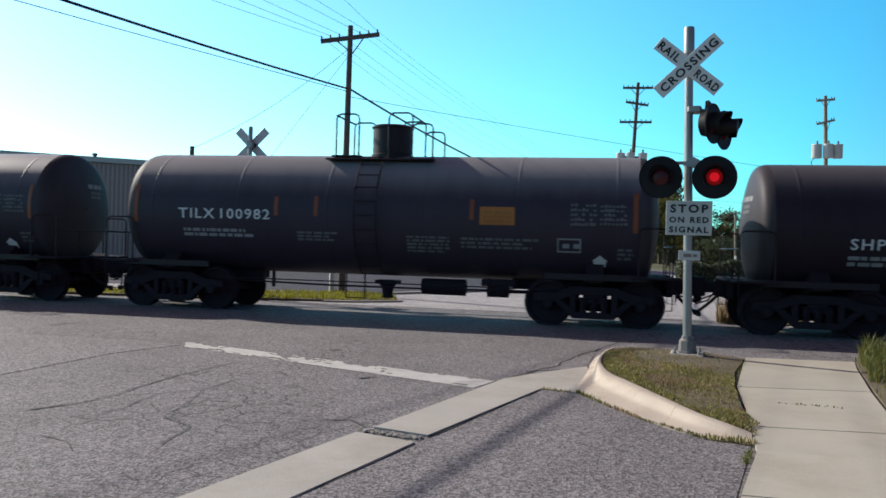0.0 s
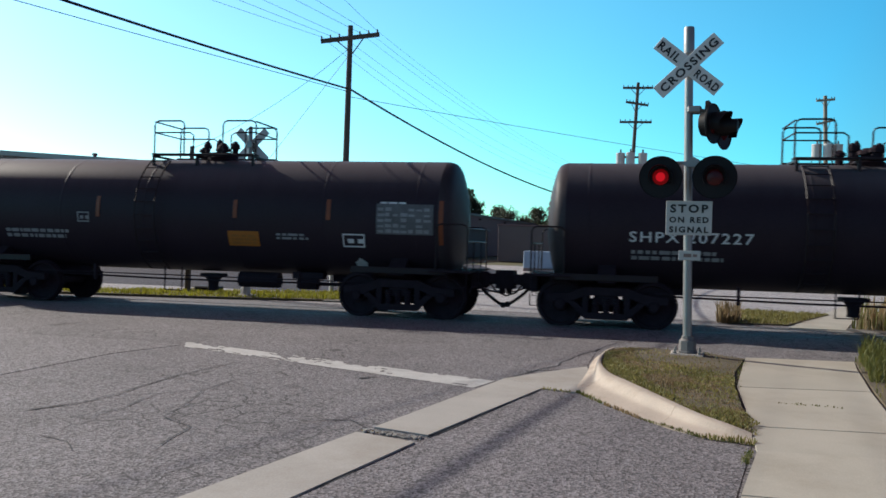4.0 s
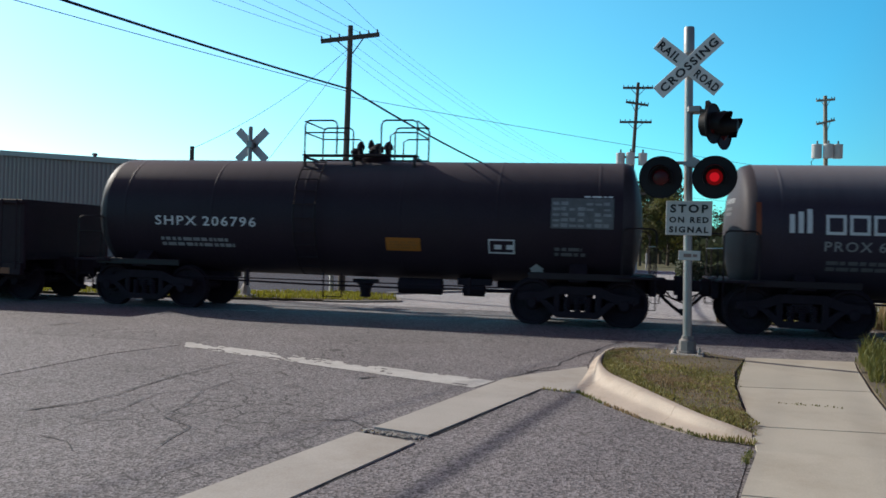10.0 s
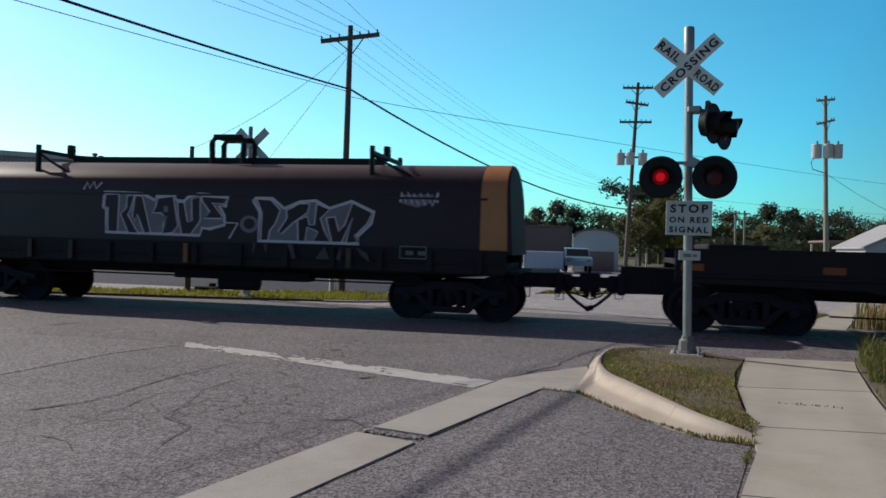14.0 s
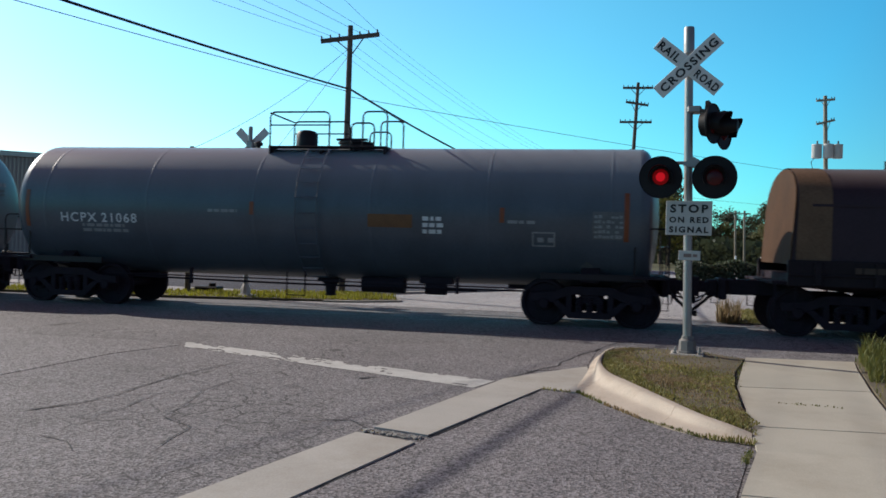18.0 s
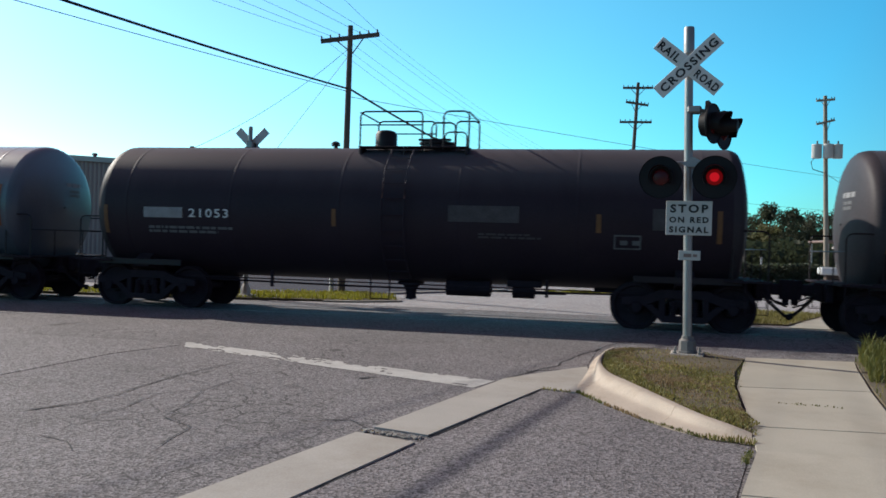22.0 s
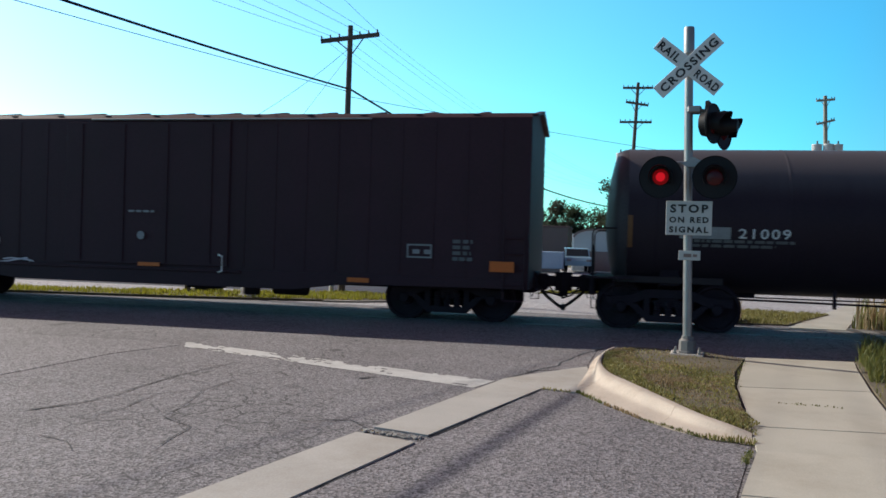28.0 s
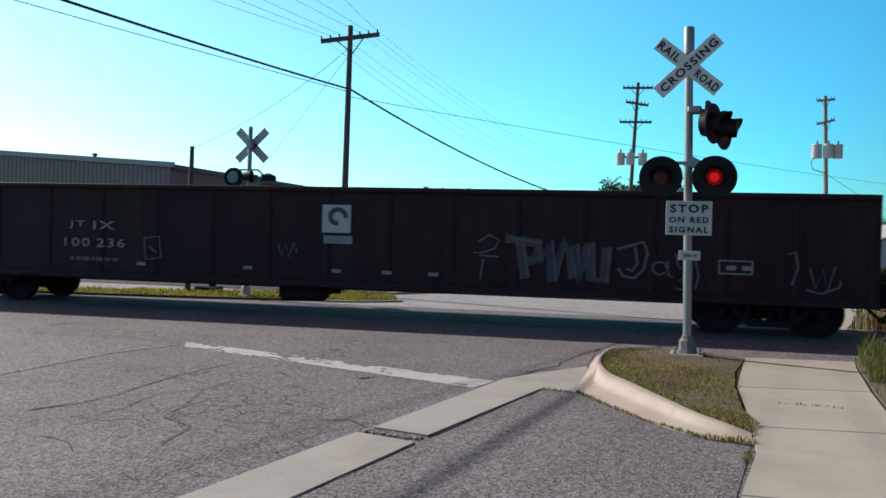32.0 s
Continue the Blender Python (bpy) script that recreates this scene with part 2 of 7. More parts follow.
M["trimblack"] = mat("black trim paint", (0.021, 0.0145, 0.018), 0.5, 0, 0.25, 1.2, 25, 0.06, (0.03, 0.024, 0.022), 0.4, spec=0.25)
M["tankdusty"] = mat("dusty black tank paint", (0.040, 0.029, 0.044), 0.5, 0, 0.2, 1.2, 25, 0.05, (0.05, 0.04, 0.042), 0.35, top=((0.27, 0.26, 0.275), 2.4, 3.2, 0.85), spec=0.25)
# head paints lighter than their shells, sunlight on the ends mixed into the colour
M["endblack"] = mat("grimy black head paint in sunlit tone", (0.048, 0.040, 0.046), 0.55, 0, 0.25, 1.4, 25, 0.06, (0.03, 0.026, 0.027), 0.6, spec=0.2)
M["enddusty"] = mat("dusty head paint in sunlit tone", (0.060, 0.051, 0.058), 0.6, 0, 0.2, 1.4, 25, 0.06, (0.035, 0.03, 0.03), 0.6, spec=0.2)
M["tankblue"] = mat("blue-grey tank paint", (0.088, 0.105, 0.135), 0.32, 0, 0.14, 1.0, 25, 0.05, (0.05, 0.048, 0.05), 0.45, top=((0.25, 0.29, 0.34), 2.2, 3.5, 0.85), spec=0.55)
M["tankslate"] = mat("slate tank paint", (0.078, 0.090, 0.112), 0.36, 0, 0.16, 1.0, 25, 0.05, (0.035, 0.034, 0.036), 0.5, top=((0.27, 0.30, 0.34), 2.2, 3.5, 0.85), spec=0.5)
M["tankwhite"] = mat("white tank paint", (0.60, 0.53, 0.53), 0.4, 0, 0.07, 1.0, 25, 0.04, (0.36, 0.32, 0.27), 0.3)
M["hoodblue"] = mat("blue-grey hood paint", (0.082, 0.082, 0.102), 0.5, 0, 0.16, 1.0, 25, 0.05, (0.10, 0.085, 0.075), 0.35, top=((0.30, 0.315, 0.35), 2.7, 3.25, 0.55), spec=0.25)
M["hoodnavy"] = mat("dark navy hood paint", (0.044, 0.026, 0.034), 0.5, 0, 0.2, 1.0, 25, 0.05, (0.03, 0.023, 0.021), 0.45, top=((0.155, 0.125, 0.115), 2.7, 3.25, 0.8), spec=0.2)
M["tan"] = mat("faded yellow band paint", (0.42, 0.165, 0.06), 0.6, 0, 0.16, 1.5, 25, 0.05, (0.18, 0.11, 0.06), 0.5)
M["sillwhite"] = mat("dirty white sill paint", (0.25, 0.215, 0.22), 0.6, 0, 0.14, 1.2, 25, 0.08, (0.17, 0.135, 0.11), 0.6)
M["gonblack"] = mat("black gondola paint", (0.030, 0.013, 0.0195), 0.65, 0, 0.3, 1.5, 25, 0.12, (0.055, 0.04, 0.033), 0.55, spec=0.2)
M["boxbrown"] = mat("brown boxcar paint", (0.042, 0.016, 0.024), 0.65, 0, 0.2, 1.0, 25, 0.08, (0.03, 0.02, 0.018), 0.5, spec=0.25)
M["beamred"] = mat("red centrebeam paint", (0.36, 0.012, 0.055), 0.5, 0, 0.15, 1.4, 25, 0.06, (0.14, 0.005, 0.02), 0.5, spec=0.25)
M["beamdark"] = mat("grimy dark red sill paint", (0.035, 0.012, 0.014), 0.65, 0, 0.3, 1.5, 25, 0.08, (0.016, 0.012, 0.012), 0.6, spec=0.2)
M["beamfade"] = mat("faded lettering on red", (0.34, 0.09, 0.10), 0.65, 0, 0.2, 5, 40, 0)
M["taggrey"] = mat("faded grey spray paint", (0.065, 0.058, 0.065), 0.65, 0, 0.35, 4, 30, 0)
M["tagblue"] = mat("faded blue spray paint", (0.04, 0.045, 0.085), 0.65, 0, 0.35, 4, 30, 0)
M["deck"] = mat("worn deck steel in sunlit tone", (0.80, 0.66, 0.67), 0.5, 0.3, 0.2, 3, 30, 0.1)
M["hoodband"] = mat("faded brown band paint", (0.155, 0.092, 0.058), 0.7, 0, 0.3, 1.5, 25, 0.05, (0.09, 0.055, 0.04), 0.5, spec=0.15)
M["hoodend"] = mat("brown hood end paint", (0.075, 0.038, 0.02), 0.75, 0, 0.3, 1.5, 25, 0.1, (0.04, 0.025, 0.02), 0.5, spec=0.1)
M["flat"] = mat("dark flat car paint", (0.02, 0.013, 0.017), 0.7, 0, 0.3, 1.5, 25, 0.1, (0.035, 0.025, 0.022), 0.5, spec=0.2)
M["worngold"] = mat("worn gold strip", (0.16, 0.065, 0.02), 0.6, 0, 0.25, 5, 40, 0)
M["white"] = mat("white stencil paint", (0.66, 0.66, 0.66), 0.6, 0, 0.12, 4, 40, 0)
M["dim"] = mat("weathered stencil paint", (0.26, 0.26, 0.265), 0.7, 0, 0.25, 5, 40, 0)
M["faint"] = mat("faded stencil paint", (0.12, 0.12, 0.125), 0.7, 0, 0.3, 5, 40, 0)
M["mid"] = mat("worn grey stencil panel", (0.075, 0.066, 0.07), 0.7, 0, 0.3, 5, 40, 0, spec=0.2)
M["ghost"] = mat("nearly worn-off stencil paint", (0.035, 0.03, 0.032), 0.7, 0, 0.3, 5, 40, 0, spec=0.2)
M["yel"] = mat("yellow stencil paint", (0.40, 0.22, 0.05), 0.7, 0, 0.2, 5, 40, 0)
M["gold"] = mat("faded gold paint", (0.31, 0.125, 0.025), 0.65, 0, 0.2, 5, 40, 0)
M["stripe"] = mat("weathered orange reflective strip", (0.22, 0.05, 0.012), 0.5, 0, 0.25, 5, 40, 0)
M["orange"] = mat("orange reflective strip", (0.60, 0.12, 0.008), 0.45, 0, 0.12, 6, 40, 0)
M["amber"] = mat("amber placard", (0.40, 0.135, 0.014), 0.5, 0, 0.12, 6, 40, 0)
M["spray"] = mat("pale spray paint", (0.17, 0.145, 0.175), 0.6, 0, 0.2, 4, 30, 0)
M["spraywhite"] = mat("white spray line", (0.55, 0.48, 0.52), 0.6, 0, 0.2, 4, 30, 0)
M["siding"] = mat("tan metal siding", (0.29, 0.168, 0.158), 0.55, 0, 0.08, 0.25, 10, 0.03, (0.22, 0.18, 0.15), 0.3)
M["siding2"] = mat("brown grey siding", (0.215, 0.125, 0.118), 0.6, 0, 0.08, 0.25, 10, 0.03)
M["eave"] = mat("white eave trim", (0.42, 0.38, 0.36), 0.5, 0, 0.06, 1, 20, 0)
M["roof"] = mat("metal roof", (0.13, 0.11, 0.105), 0.45, 0.3, 0.1, 0.5, 10, 0.03)
M["doorgrey"] = mat("dark overhead door", (0.075, 0.05, 0.048), 0.6, 0, 0.1, 1, 20, 0.03)
M["awning"] = mat("dark blue-grey wall", (0.065, 0.05, 0.06), 0.6, 0, 0.1, 1, 20, 0.03)
M["whitewall"] = mat("white sheet wall", (0.45, 0.45, 0.46), 0.55, 0, 0.07, 0.5, 10, 0.03)
M["greywall"] = mat("grey sheet wall", (0.22, 0.15, 0.135), 0.6, 0, 0.08, 0.5, 10, 0.03)
M["carblue"] = mat("pale blue car paint", (0.30, 0.46, 0.55), 0.3, 0.2, 0.05, 1, 20, 0)
M["trailer"] = mat("pale blue trailer sheet", (0.33, 0.40, 0.50), 0.5, 0, 0.08, 0.8, 12, 0.03, (0.25, 0.27, 0.30), 0.3)
M["window"] = mat("dark window glass", (0.03, 0.035, 0.04), 0.1, 0, 0.1, 2, 20, 0)
M["post"] = mat("white post", (0.7, 0.7, 0.68), 0.6, 0, 0.1, 3, 30, 0.05)


# ---------------------------------------------------------------- mesh tools
class Build:
    """Collects vertices and faces for one mesh."""

    def __init__(self):
        self.v, self.f = [], []

    def add(self, verts, faces):
        o = len(self.v)
        self.v += [tuple(p) for p in verts]
        self.f += [tuple(i + o for i in f) for f in faces]
        return self

    def box(self, x0, x1, y0, y1, z0, z1, c=0.0):
        if c <= 0:
            p = [(x, y, z) for x in (x0, x1) for y in (y0, y1) for z in (z0, z1)]
            return self.add(p, [(0, 1, 3, 2), (4, 6, 7, 5), (0, 4, 5, 1), (2, 3, 7, 6), (0, 2, 6, 4), (1, 5, 7, 3)])
        c = min(c, (x1 - x0) * .45, (y1 - y0) * .45, (z1 - z0) * .45)
        p, key = [], {}
        for i, x in enumerate((x0, x1)):
            for j, y in enumerate((y0, y1)):
                for k, z in enumerate((z0, z1)):
                    ix, iy, iz = x + (c if i == 0 else -c), y + (c if j == 0 else -c), z + (c if k == 0 else -c)
                    for a, q in enumerate(((x, iy, iz), (ix, y, iz), (ix, iy, z))):
                        key[i, j, k, a] = len(p)
                        p.append(q)
        f = []
        for s in (0, 1):
            f.append([key[s, j, k, 0] for j, k in ((0, 0), (1, 0), (1, 1), (0, 1))])
            f.append([key[i, s, k, 1] for i, k in ((0, 0), (1, 0), (1, 1), (0, 1))])
            f.append([key[i, j, s, 2] for i, j in ((0, 0), (1, 0), (1, 1), (0, 1))])
        for s in (0, 1):
            for t in (0, 1):
                f.append([key[0, s, t, 1], key[1, s, t, 1], key[1, s, t, 2], key[0, s, t, 2]])
                f.append([key[s, 0, t, 0], key[s, 1, t, 0], key[s, 1, t, 2], key[s, 0, t, 2]])
                f.append([key[s, t, 0, 0], key[s, t, 1, 0], key[s, t, 1, 1], key[s, t, 0, 1]])
        for i in (0, 1):
            for j in (0, 1):
                for k in (0, 1):
                    f.append([key[i, j, k, a] for a in (0, 1, 2)])
        return self.add(p, f)

    def tube(self, pts, r, seg=8, r2=None, cap=True):
        pts = [Vector(p) for p in pts]
        rings = []
        for i, p in enumerate(pts):
            d = (pts[min(i + 1, len(pts) - 1)] - pts[max(i - 1, 0)]).normalized()
            u = d.cross(Vector((0, 0, 1)) if abs(d.z) < .95 else Vector((0, 1, 0))).normalized()
            w = d.cross(u)
            rr = r if r2 is None else r + (r2 - r) * i / (len(pts) - 1)
            rings.append([p + (u * math.cos(a) + w * math.sin(a)) * rr for a in [2 * math.pi * k / seg for k in range(seg)]])
        v = [q for ring in rings for q in ring]
        f = [(i * seg + k, i * seg + (k + 1) % seg, (i + 1) * seg + (k + 1) % seg, (i + 1) * seg + k) for i in range(len(pts) - 1) for k in range(seg)]
        if cap:
            f += [tuple(range(seg)), tuple(range((len(pts) - 1) * seg, len(pts) * seg))]
        return self.add(v, f)

    def lathe(self, prof, axis="x", seg=32, at=(0, 0, 0), cap=True):
        """Turns (along, radius) pairs about an axis through at."""
        v = []
        for h, r in prof:
            for k in range(seg):
                a = 2 * math.pi * k / seg
                c, s = math.cos(a) * r, math.sin(a) * r
                q = {"x": (h, c, s), "y": (c, h, s), "z": (c, s, h)}[axis]
                v.append((q[0] + at[0], q[1] + at[1], q[2] + at[2]))
        n = len(prof)
        f = [(i * seg + k, i * seg + (k + 1) % seg, (i + 1) * seg + (k + 1) % seg, (i + 1) * seg + k) for i in range(n - 1) for k in range(seg)]
        if cap:
            f += [tuple(range(seg)), tuple(range((n - 1) * seg, n * seg))]
        return self.add(v, f)

    def prism(self, poly, lo, hi, axis="x"):
        """A closed polygon of 2D points, drawn out along an axis."""
        n = len(poly)
        put = {"x": lambda a, b, h: (h, a, b), "y": lambda a, b, h: (a, h, b), "z": lambda a, b, h: (a, b, h)}[axis]
        v = [put(a, b, lo) for a, b in poly] + [put(a, b, hi) for a, b in poly]
        f = [tuple(range(n)), tuple(range(n, 2 * n))] + [(i, (i + 1) % n, n + (i + 1) % n, n + i) for i in range(n)]
        return self.add(v, f)

    def mesh(self, name, material, smooth=True):
        me = bpy.data.meshes.new(name)
        me.from_pydata(self.v, [], self.f)
        if len(self.f) < 30000:
            b = bmesh.new()
            b.from_mesh(me)
            bmesh.ops.recalc_face_normals(b, faces=b.faces)
            b.to_mesh(me)
            b.free()
        if smooth:
            me.polygons.foreach_set("use_smooth", [True] * len(me.polygons))
            me.set_sharp_from_angle(angle=radians(35))
        me.materials.append(material)
        return me


def part(name, b, material, parent, label="", at=None, smooth=True):
    """One mesh object under a thing or a part; b is a Build or a mesh to share."""
    me = b if isinstance(b, bpy.types.Mesh) else b.mesh(name, material, smooth)
    ob = new(name, me)
    ob.parent = parent
    if at is not None:
        ob.matrix_basis = at if isinstance(at, Matrix) else Matrix.Translation(at)
    if label:
        ob["label"] = label
    return ob


def thing(name, label, category, b=None, material=None, at=(0, 0, 0), group="", kind=""):
    """A top-level object: a mesh, or an empty that carries its parts."""
    ob = new(name, b.mesh(name, material) if b else None)
    ob.matrix_basis = at if isinstance(at, Matrix) else Matrix.Translation(at)
    return tagged(ob, label, category, group, kind)


def letters(s, height, width=None, bold=0.0, apart=1.0):
    """A flat mesh of the built-in font in the xy plane, from its lower left corner: vertices and faces."""
    cu = bpy.data.curves.new("letters", 'FONT')
    cu.body, cu.size, cu.resolution_u, cu.offset, cu.space_character = s, 1.0, 3, bold, apart
    ob = new("letters", cu)
    me = bpy.data.meshes.new_from_object(ob.evaluated_get(bpy.context.evaluated_depsgraph_get()))
    v = np.array([p.co[:2] for p in me.vertices])
    f = [tuple(p.vertices) for p in me.polygons]
    bpy.data.objects.remove(ob)
    bpy.data.curves.remove(cu)
    v -= v.min(axis=0)
    v *= height / v[:, 1].max()
    if width:
        v[:, 0] *= width / v[:, 0].max()
    return v, f


# ---------------------------------------------------------------- ground
def slab(name, poly, z, material, label, category="ground", depth=0.15, parent=None, kind="structure"):
    b = Build().prism(poly, z - depth, z, "z")
    if parent:
        return part(name, b, material, parent, smooth=False)
    return thing(name, label, category, b, material, kind=kind)


thing("ground", "bare earth with thin green growth, flat to the horizon", "ground", Build().add([(-2500, -2500, -.09), (2500, -2500, -.09), (2500, 2500, -.09), (-2500, 2500, -.09)], [(0, 1, 2, 3)]), M["ground"], kind="structure")
slab("road", [(-70, -45), (14, -45), (14, 46), (-70, 46)], 0.0, M["road"], "sun-bleached cracked grey asphalt road across the tracks", "road", 0.06)
slab("far_road", [(-70, 2.0), (14, 2.0), (14, 46), (-70, 46)], 0.004, M["old"], "pale sun-bleached asphalt beyond the tracks", "road", 0.06)
slab("asphalt_patch", [(-14, -6.65), (-9.04, -6.27), (-7.66, -6.18), (-6.67, -6.18), (-5.95, -6.4), (-6.3, -7.5), (-6.4, -9.4), (-7.6, -13), (-14, -13)], 0.0045, M["newer"], "paler newer asphalt patch in the road", "road patch", 0.04)
# driveway beside the concrete gutter
slab("driveway", [(-1.95, -13.0), (-0.66, -8.18), (-.28, -8.3), (.18, -9.0), (.66, -9.6), (1.07, -10.02), (1.18, -10.1), (.86, -11.5), (.3, -14.0), (-.9, -19.0), (-3.6, -30.0), (-6.3, -30.0)], 0.006, M["drive"], "darker coarse asphalt driveway with moss at its edges", "driveway", 0.05)
slab("asphalt_patch", [(-.95, -6.9), (-.48, -6.6), (-.22, -6.2), (-.1, -4.3), (.2, -3.3), (-.05, -3.3), (-.45, -5.0)], 0.005, M["drive"], "darker asphalt patch along the kerb return", "road patch", 0.04)

# concrete gutter across the driveway mouth: two slabs and an apron
gutter = thing("gutter", "pale concrete gutter slabs with broken weedy joint", "gutter", kind="structure")
slab("gutter_slab", [(-6.95, -30.0), (-6.3, -30.0), (-1.42, -10.86), (-1.95, -10.68)], 0.014, M["concrete"], "", parent=gutter)
slab("gutter_slab", [(-1.86, -10.48), (-1.37, -10.62), (-.66, -8.14), (-1.12, -7.62)], 0.018, M["concrete"], "", parent=gutter)
slab("gutter_apron", [(-1.11, -7.58), (-.66, -8.11), (-.28, -8.22), (-.12, -7.7), (-.16, -6.9), (-.22, -6.28), (-.48, -6.62), (-.75, -7.02)], 0.013, M["concrete"], "", parent=gutter)
b = Build()
for i in range(130):
    t = random.random()
    x, y = -1.9 + .5 * t + random.uniform(-.03, .03), -10.58 - .14 * t + random.uniform(-.045, .045)
    s = random.uniform(.005, .016)
    b.box(x - s, x + s, y - s, y + s * 1.2, 0.0, .012 + s * .5, .008)
part("broken_joint_rubble", b, M["concrete"], gutter, "crumbled concrete rubble")

# rolled kerb round the grass island: a profile swept along its line
KERB = [((.16, -4.75), (.03, -4.7), .10), ((.06, -5.31), (-.10, -5.2), .12), ((-.01, -5.9), (-.17, -5.95), .13), ((-.03, -6.45), (-.2, -6.6), .13), ((.0, -6.95), (-.25, -7.3), .13), ((.10, -7.48), (-.29, -8.0), .13), ((.29, -7.98), (-.05, -8.66), .13),
        ((.58, -8.75), (.33, -9.32), .125), ((.85, -9.35), (.62, -9.76), .105), ((1.08, -9.65), (.92, -9.99), .08), ((1.23, -9.78), (1.2, -10.06), .045)]
kerb = thing("kerb", "rounded pale concrete kerb round the grass island", "kerb", kind="structure")


def along(t):
    """A point of the smooth line through the kerb's stations: inner edge, outer edge, height."""
    k = min(int(t), len(KERB) - 2)
    f = t - k
    flat = [(*a, *b, h) for a, b, h in (KERB[max(k - 1, 0)], KERB[k], KERB[k + 1], KERB[min(k + 2, len(KERB) - 1)])]
    return [.5 * (2 * b + (c - a) * f + (2 * a - 5 * b + 4 * c - d) * f * f + (3 * b - a - 3 * c + d) * f ** 3) for a, b, c, d in zip(*flat)]


PROFILE = [(0, -.4), (0, .88), (.03, .96), (.08, 1.0), (.2, 1.0), (.26, .97), (.31, .88), (.36, .72), (.41, .52), (.455, .38), (.51, .30), (.62, .25), (.8, .17), (1, .08), (1, -.4)]
for lo, hi in ((0, 4.996), (5.004, 7.497), (7.503, 10)):
    rings = []
    for i in range(25):
        ix, iy, ox, oy, h = along(lo + (hi - lo) * i / 24)
        rings.append([(ix + (ox - ix) * a, iy + (oy - iy) * a, h * c) for a, c in PROFILE])
    n = len(PROFILE)
    part("kerb_stone", Build().add([p for q in rings for p in q], [(i * n + j, i * n + (j + 1) % n, (i + 1) * n + (j + 1) % n, (i + 1) * n + j) for i in range(len(rings) - 1) for j in range(n)] + [tuple(range(n)), tuple(range((len(rings) - 1) * n, len(rings) * n))]), M["kerb"], kerb)
ISLE = [(.16, -4.7), (.55, -4.0), (1.44, -4.25), (1.98, -4.72), (1.62, -6.2), (1.45, -7.35), (1.33, -8.6), (1.24, -9.72), (1.07, -9.6), (.84, -9.3), (.57, -8.7), (.28, -7.93), (.09, -7.43), (-.01, -6.93), (-.02, -6.45), (.0, -5.9), (.07, -5.3)]


def isle_z(x, y):
    return .03 + .075 * max(0.0, min(1.0, (1.75 - x) / 1.3)) * max(0.0, min(1.0, (-3.9 - y) / 1.6)) * max(.25, min(1.0, (10.2 + y) / 1.4))


def inside(x, y, poly):
    c, n = False, len(poly)
    for i in range(n):
        (x1, y1), (x2, y2) = poly[i], poly[i - 1]
        if (y1 > y) != (y2 > y) and x < (x2 - x1) * (y - y1) / (y2 - y1) + x1:
            c = not c
    return c


def turf(name, poly, zf, label, step=0.2):
    """A soil surface over a polygon: its rim and a grid within."""
    b = Build()
    cx, cy = sum(p[0] for p in poly) / len(poly), sum(p[1] for p in poly) / len(poly)
    rings = []
    for s in (1.0, .8, .55, .3, .08):
        rings.append([(cx + (x - cx) * s, cy + (y - cy) * s) for x, y in poly])
    n = len(poly)
    v = [(x, y, -.08) for x, y in rings[0]] + [(x, y, zf(x, y)) for r in rings for x, y in r]
    b.add(v, [(i * n + j, i * n + (j + 1) % n, (i + 1) * n + (j + 1) % n, (i + 1) * n + j) for i in range(len(rings)) for j in range(n)] + [tuple(range(len(rings) * n, len(rings) * n + n))])
    return thing(name, label, "ground", b, M["soil"], kind="structure")


def grass(name, poly, zf, count, height, material, label, spread=.5, width=.006, seed=1, patch=0.0, keep=None):
    """Blades of grass over a polygon, as one mesh."""
    rng = random.Random(seed)
    xs, ys = [p[0] for p in poly], [p[1] for p in poly]
    v, f, made = [], [], 0
    while made < count:
        x, y = rng.uniform(min(xs), max(xs)), rng.uniform(min(ys), max(ys))
        if not inside(x, y, poly):
            continue
        if patch * noise.noise(Vector((x * 2.4, y * 1.3, 5))) + .5 * patch * noise.noise(Vector((x * 7, y * 5, 2))) < rng.uniform(-.25, .05) * abs(patch):
            continue
        if keep and rng.random() > keep(x, y):
            continue
        made += 1
        clump = .55 + .9 * noise.noise(Vector((x * 1.7, y * 1.7, seed * 3.1)))
        h = height * max(.25, clump + .35) * rng.uniform(.6, 1.3)
        a, l = rng.uniform(0, 6.283), rng.uniform(.1, 1) * spread * h
        dx, dy, w = math.cos(a), math.sin(a), width * rng.uniform(.7, 1.5)
        z, o = zf(x, y), len(v)
        v += [(x - dy * w, y + dx * w, z), (x + dy * w, y - dx * w, z), (x + dx * l * .35 + dy * w * .7, y + dy * l * .35 - dx * w * .7, z + h * .6), (x + dx * l * .35 - dy * w * .7, y + dy * l * .35 + dx * w * .7, z + h * .6), (x + dx * l, y + dy * l, z + h)]
        f += [(o, o + 1, o + 2, o + 3), (o + 3, o + 2, o + 4)]
    b = Build()
    b.v, b.f = v, f
    return thing(name, label, "grass", b, material, kind="stuff")


turf("grass_island", ISLE, isle_z, "turf soil of the kerbed island under the crossing signal")


def bare(x, y):
    """Share of grass on the island: thin on the trodden soil round the mast, thick along the kerb."""
    worn = max(0.0, min(1.0, (y + 6.5) / .7)) * max(0.0, min(1.0, (x - .2) / .3))
    return (1 - .93 * worn) * (.35 + .65 * max(0.0, min(1.0, .5 + 1.6 * noise.noise(Vector((x * 1.9, y * .9, 11))))))


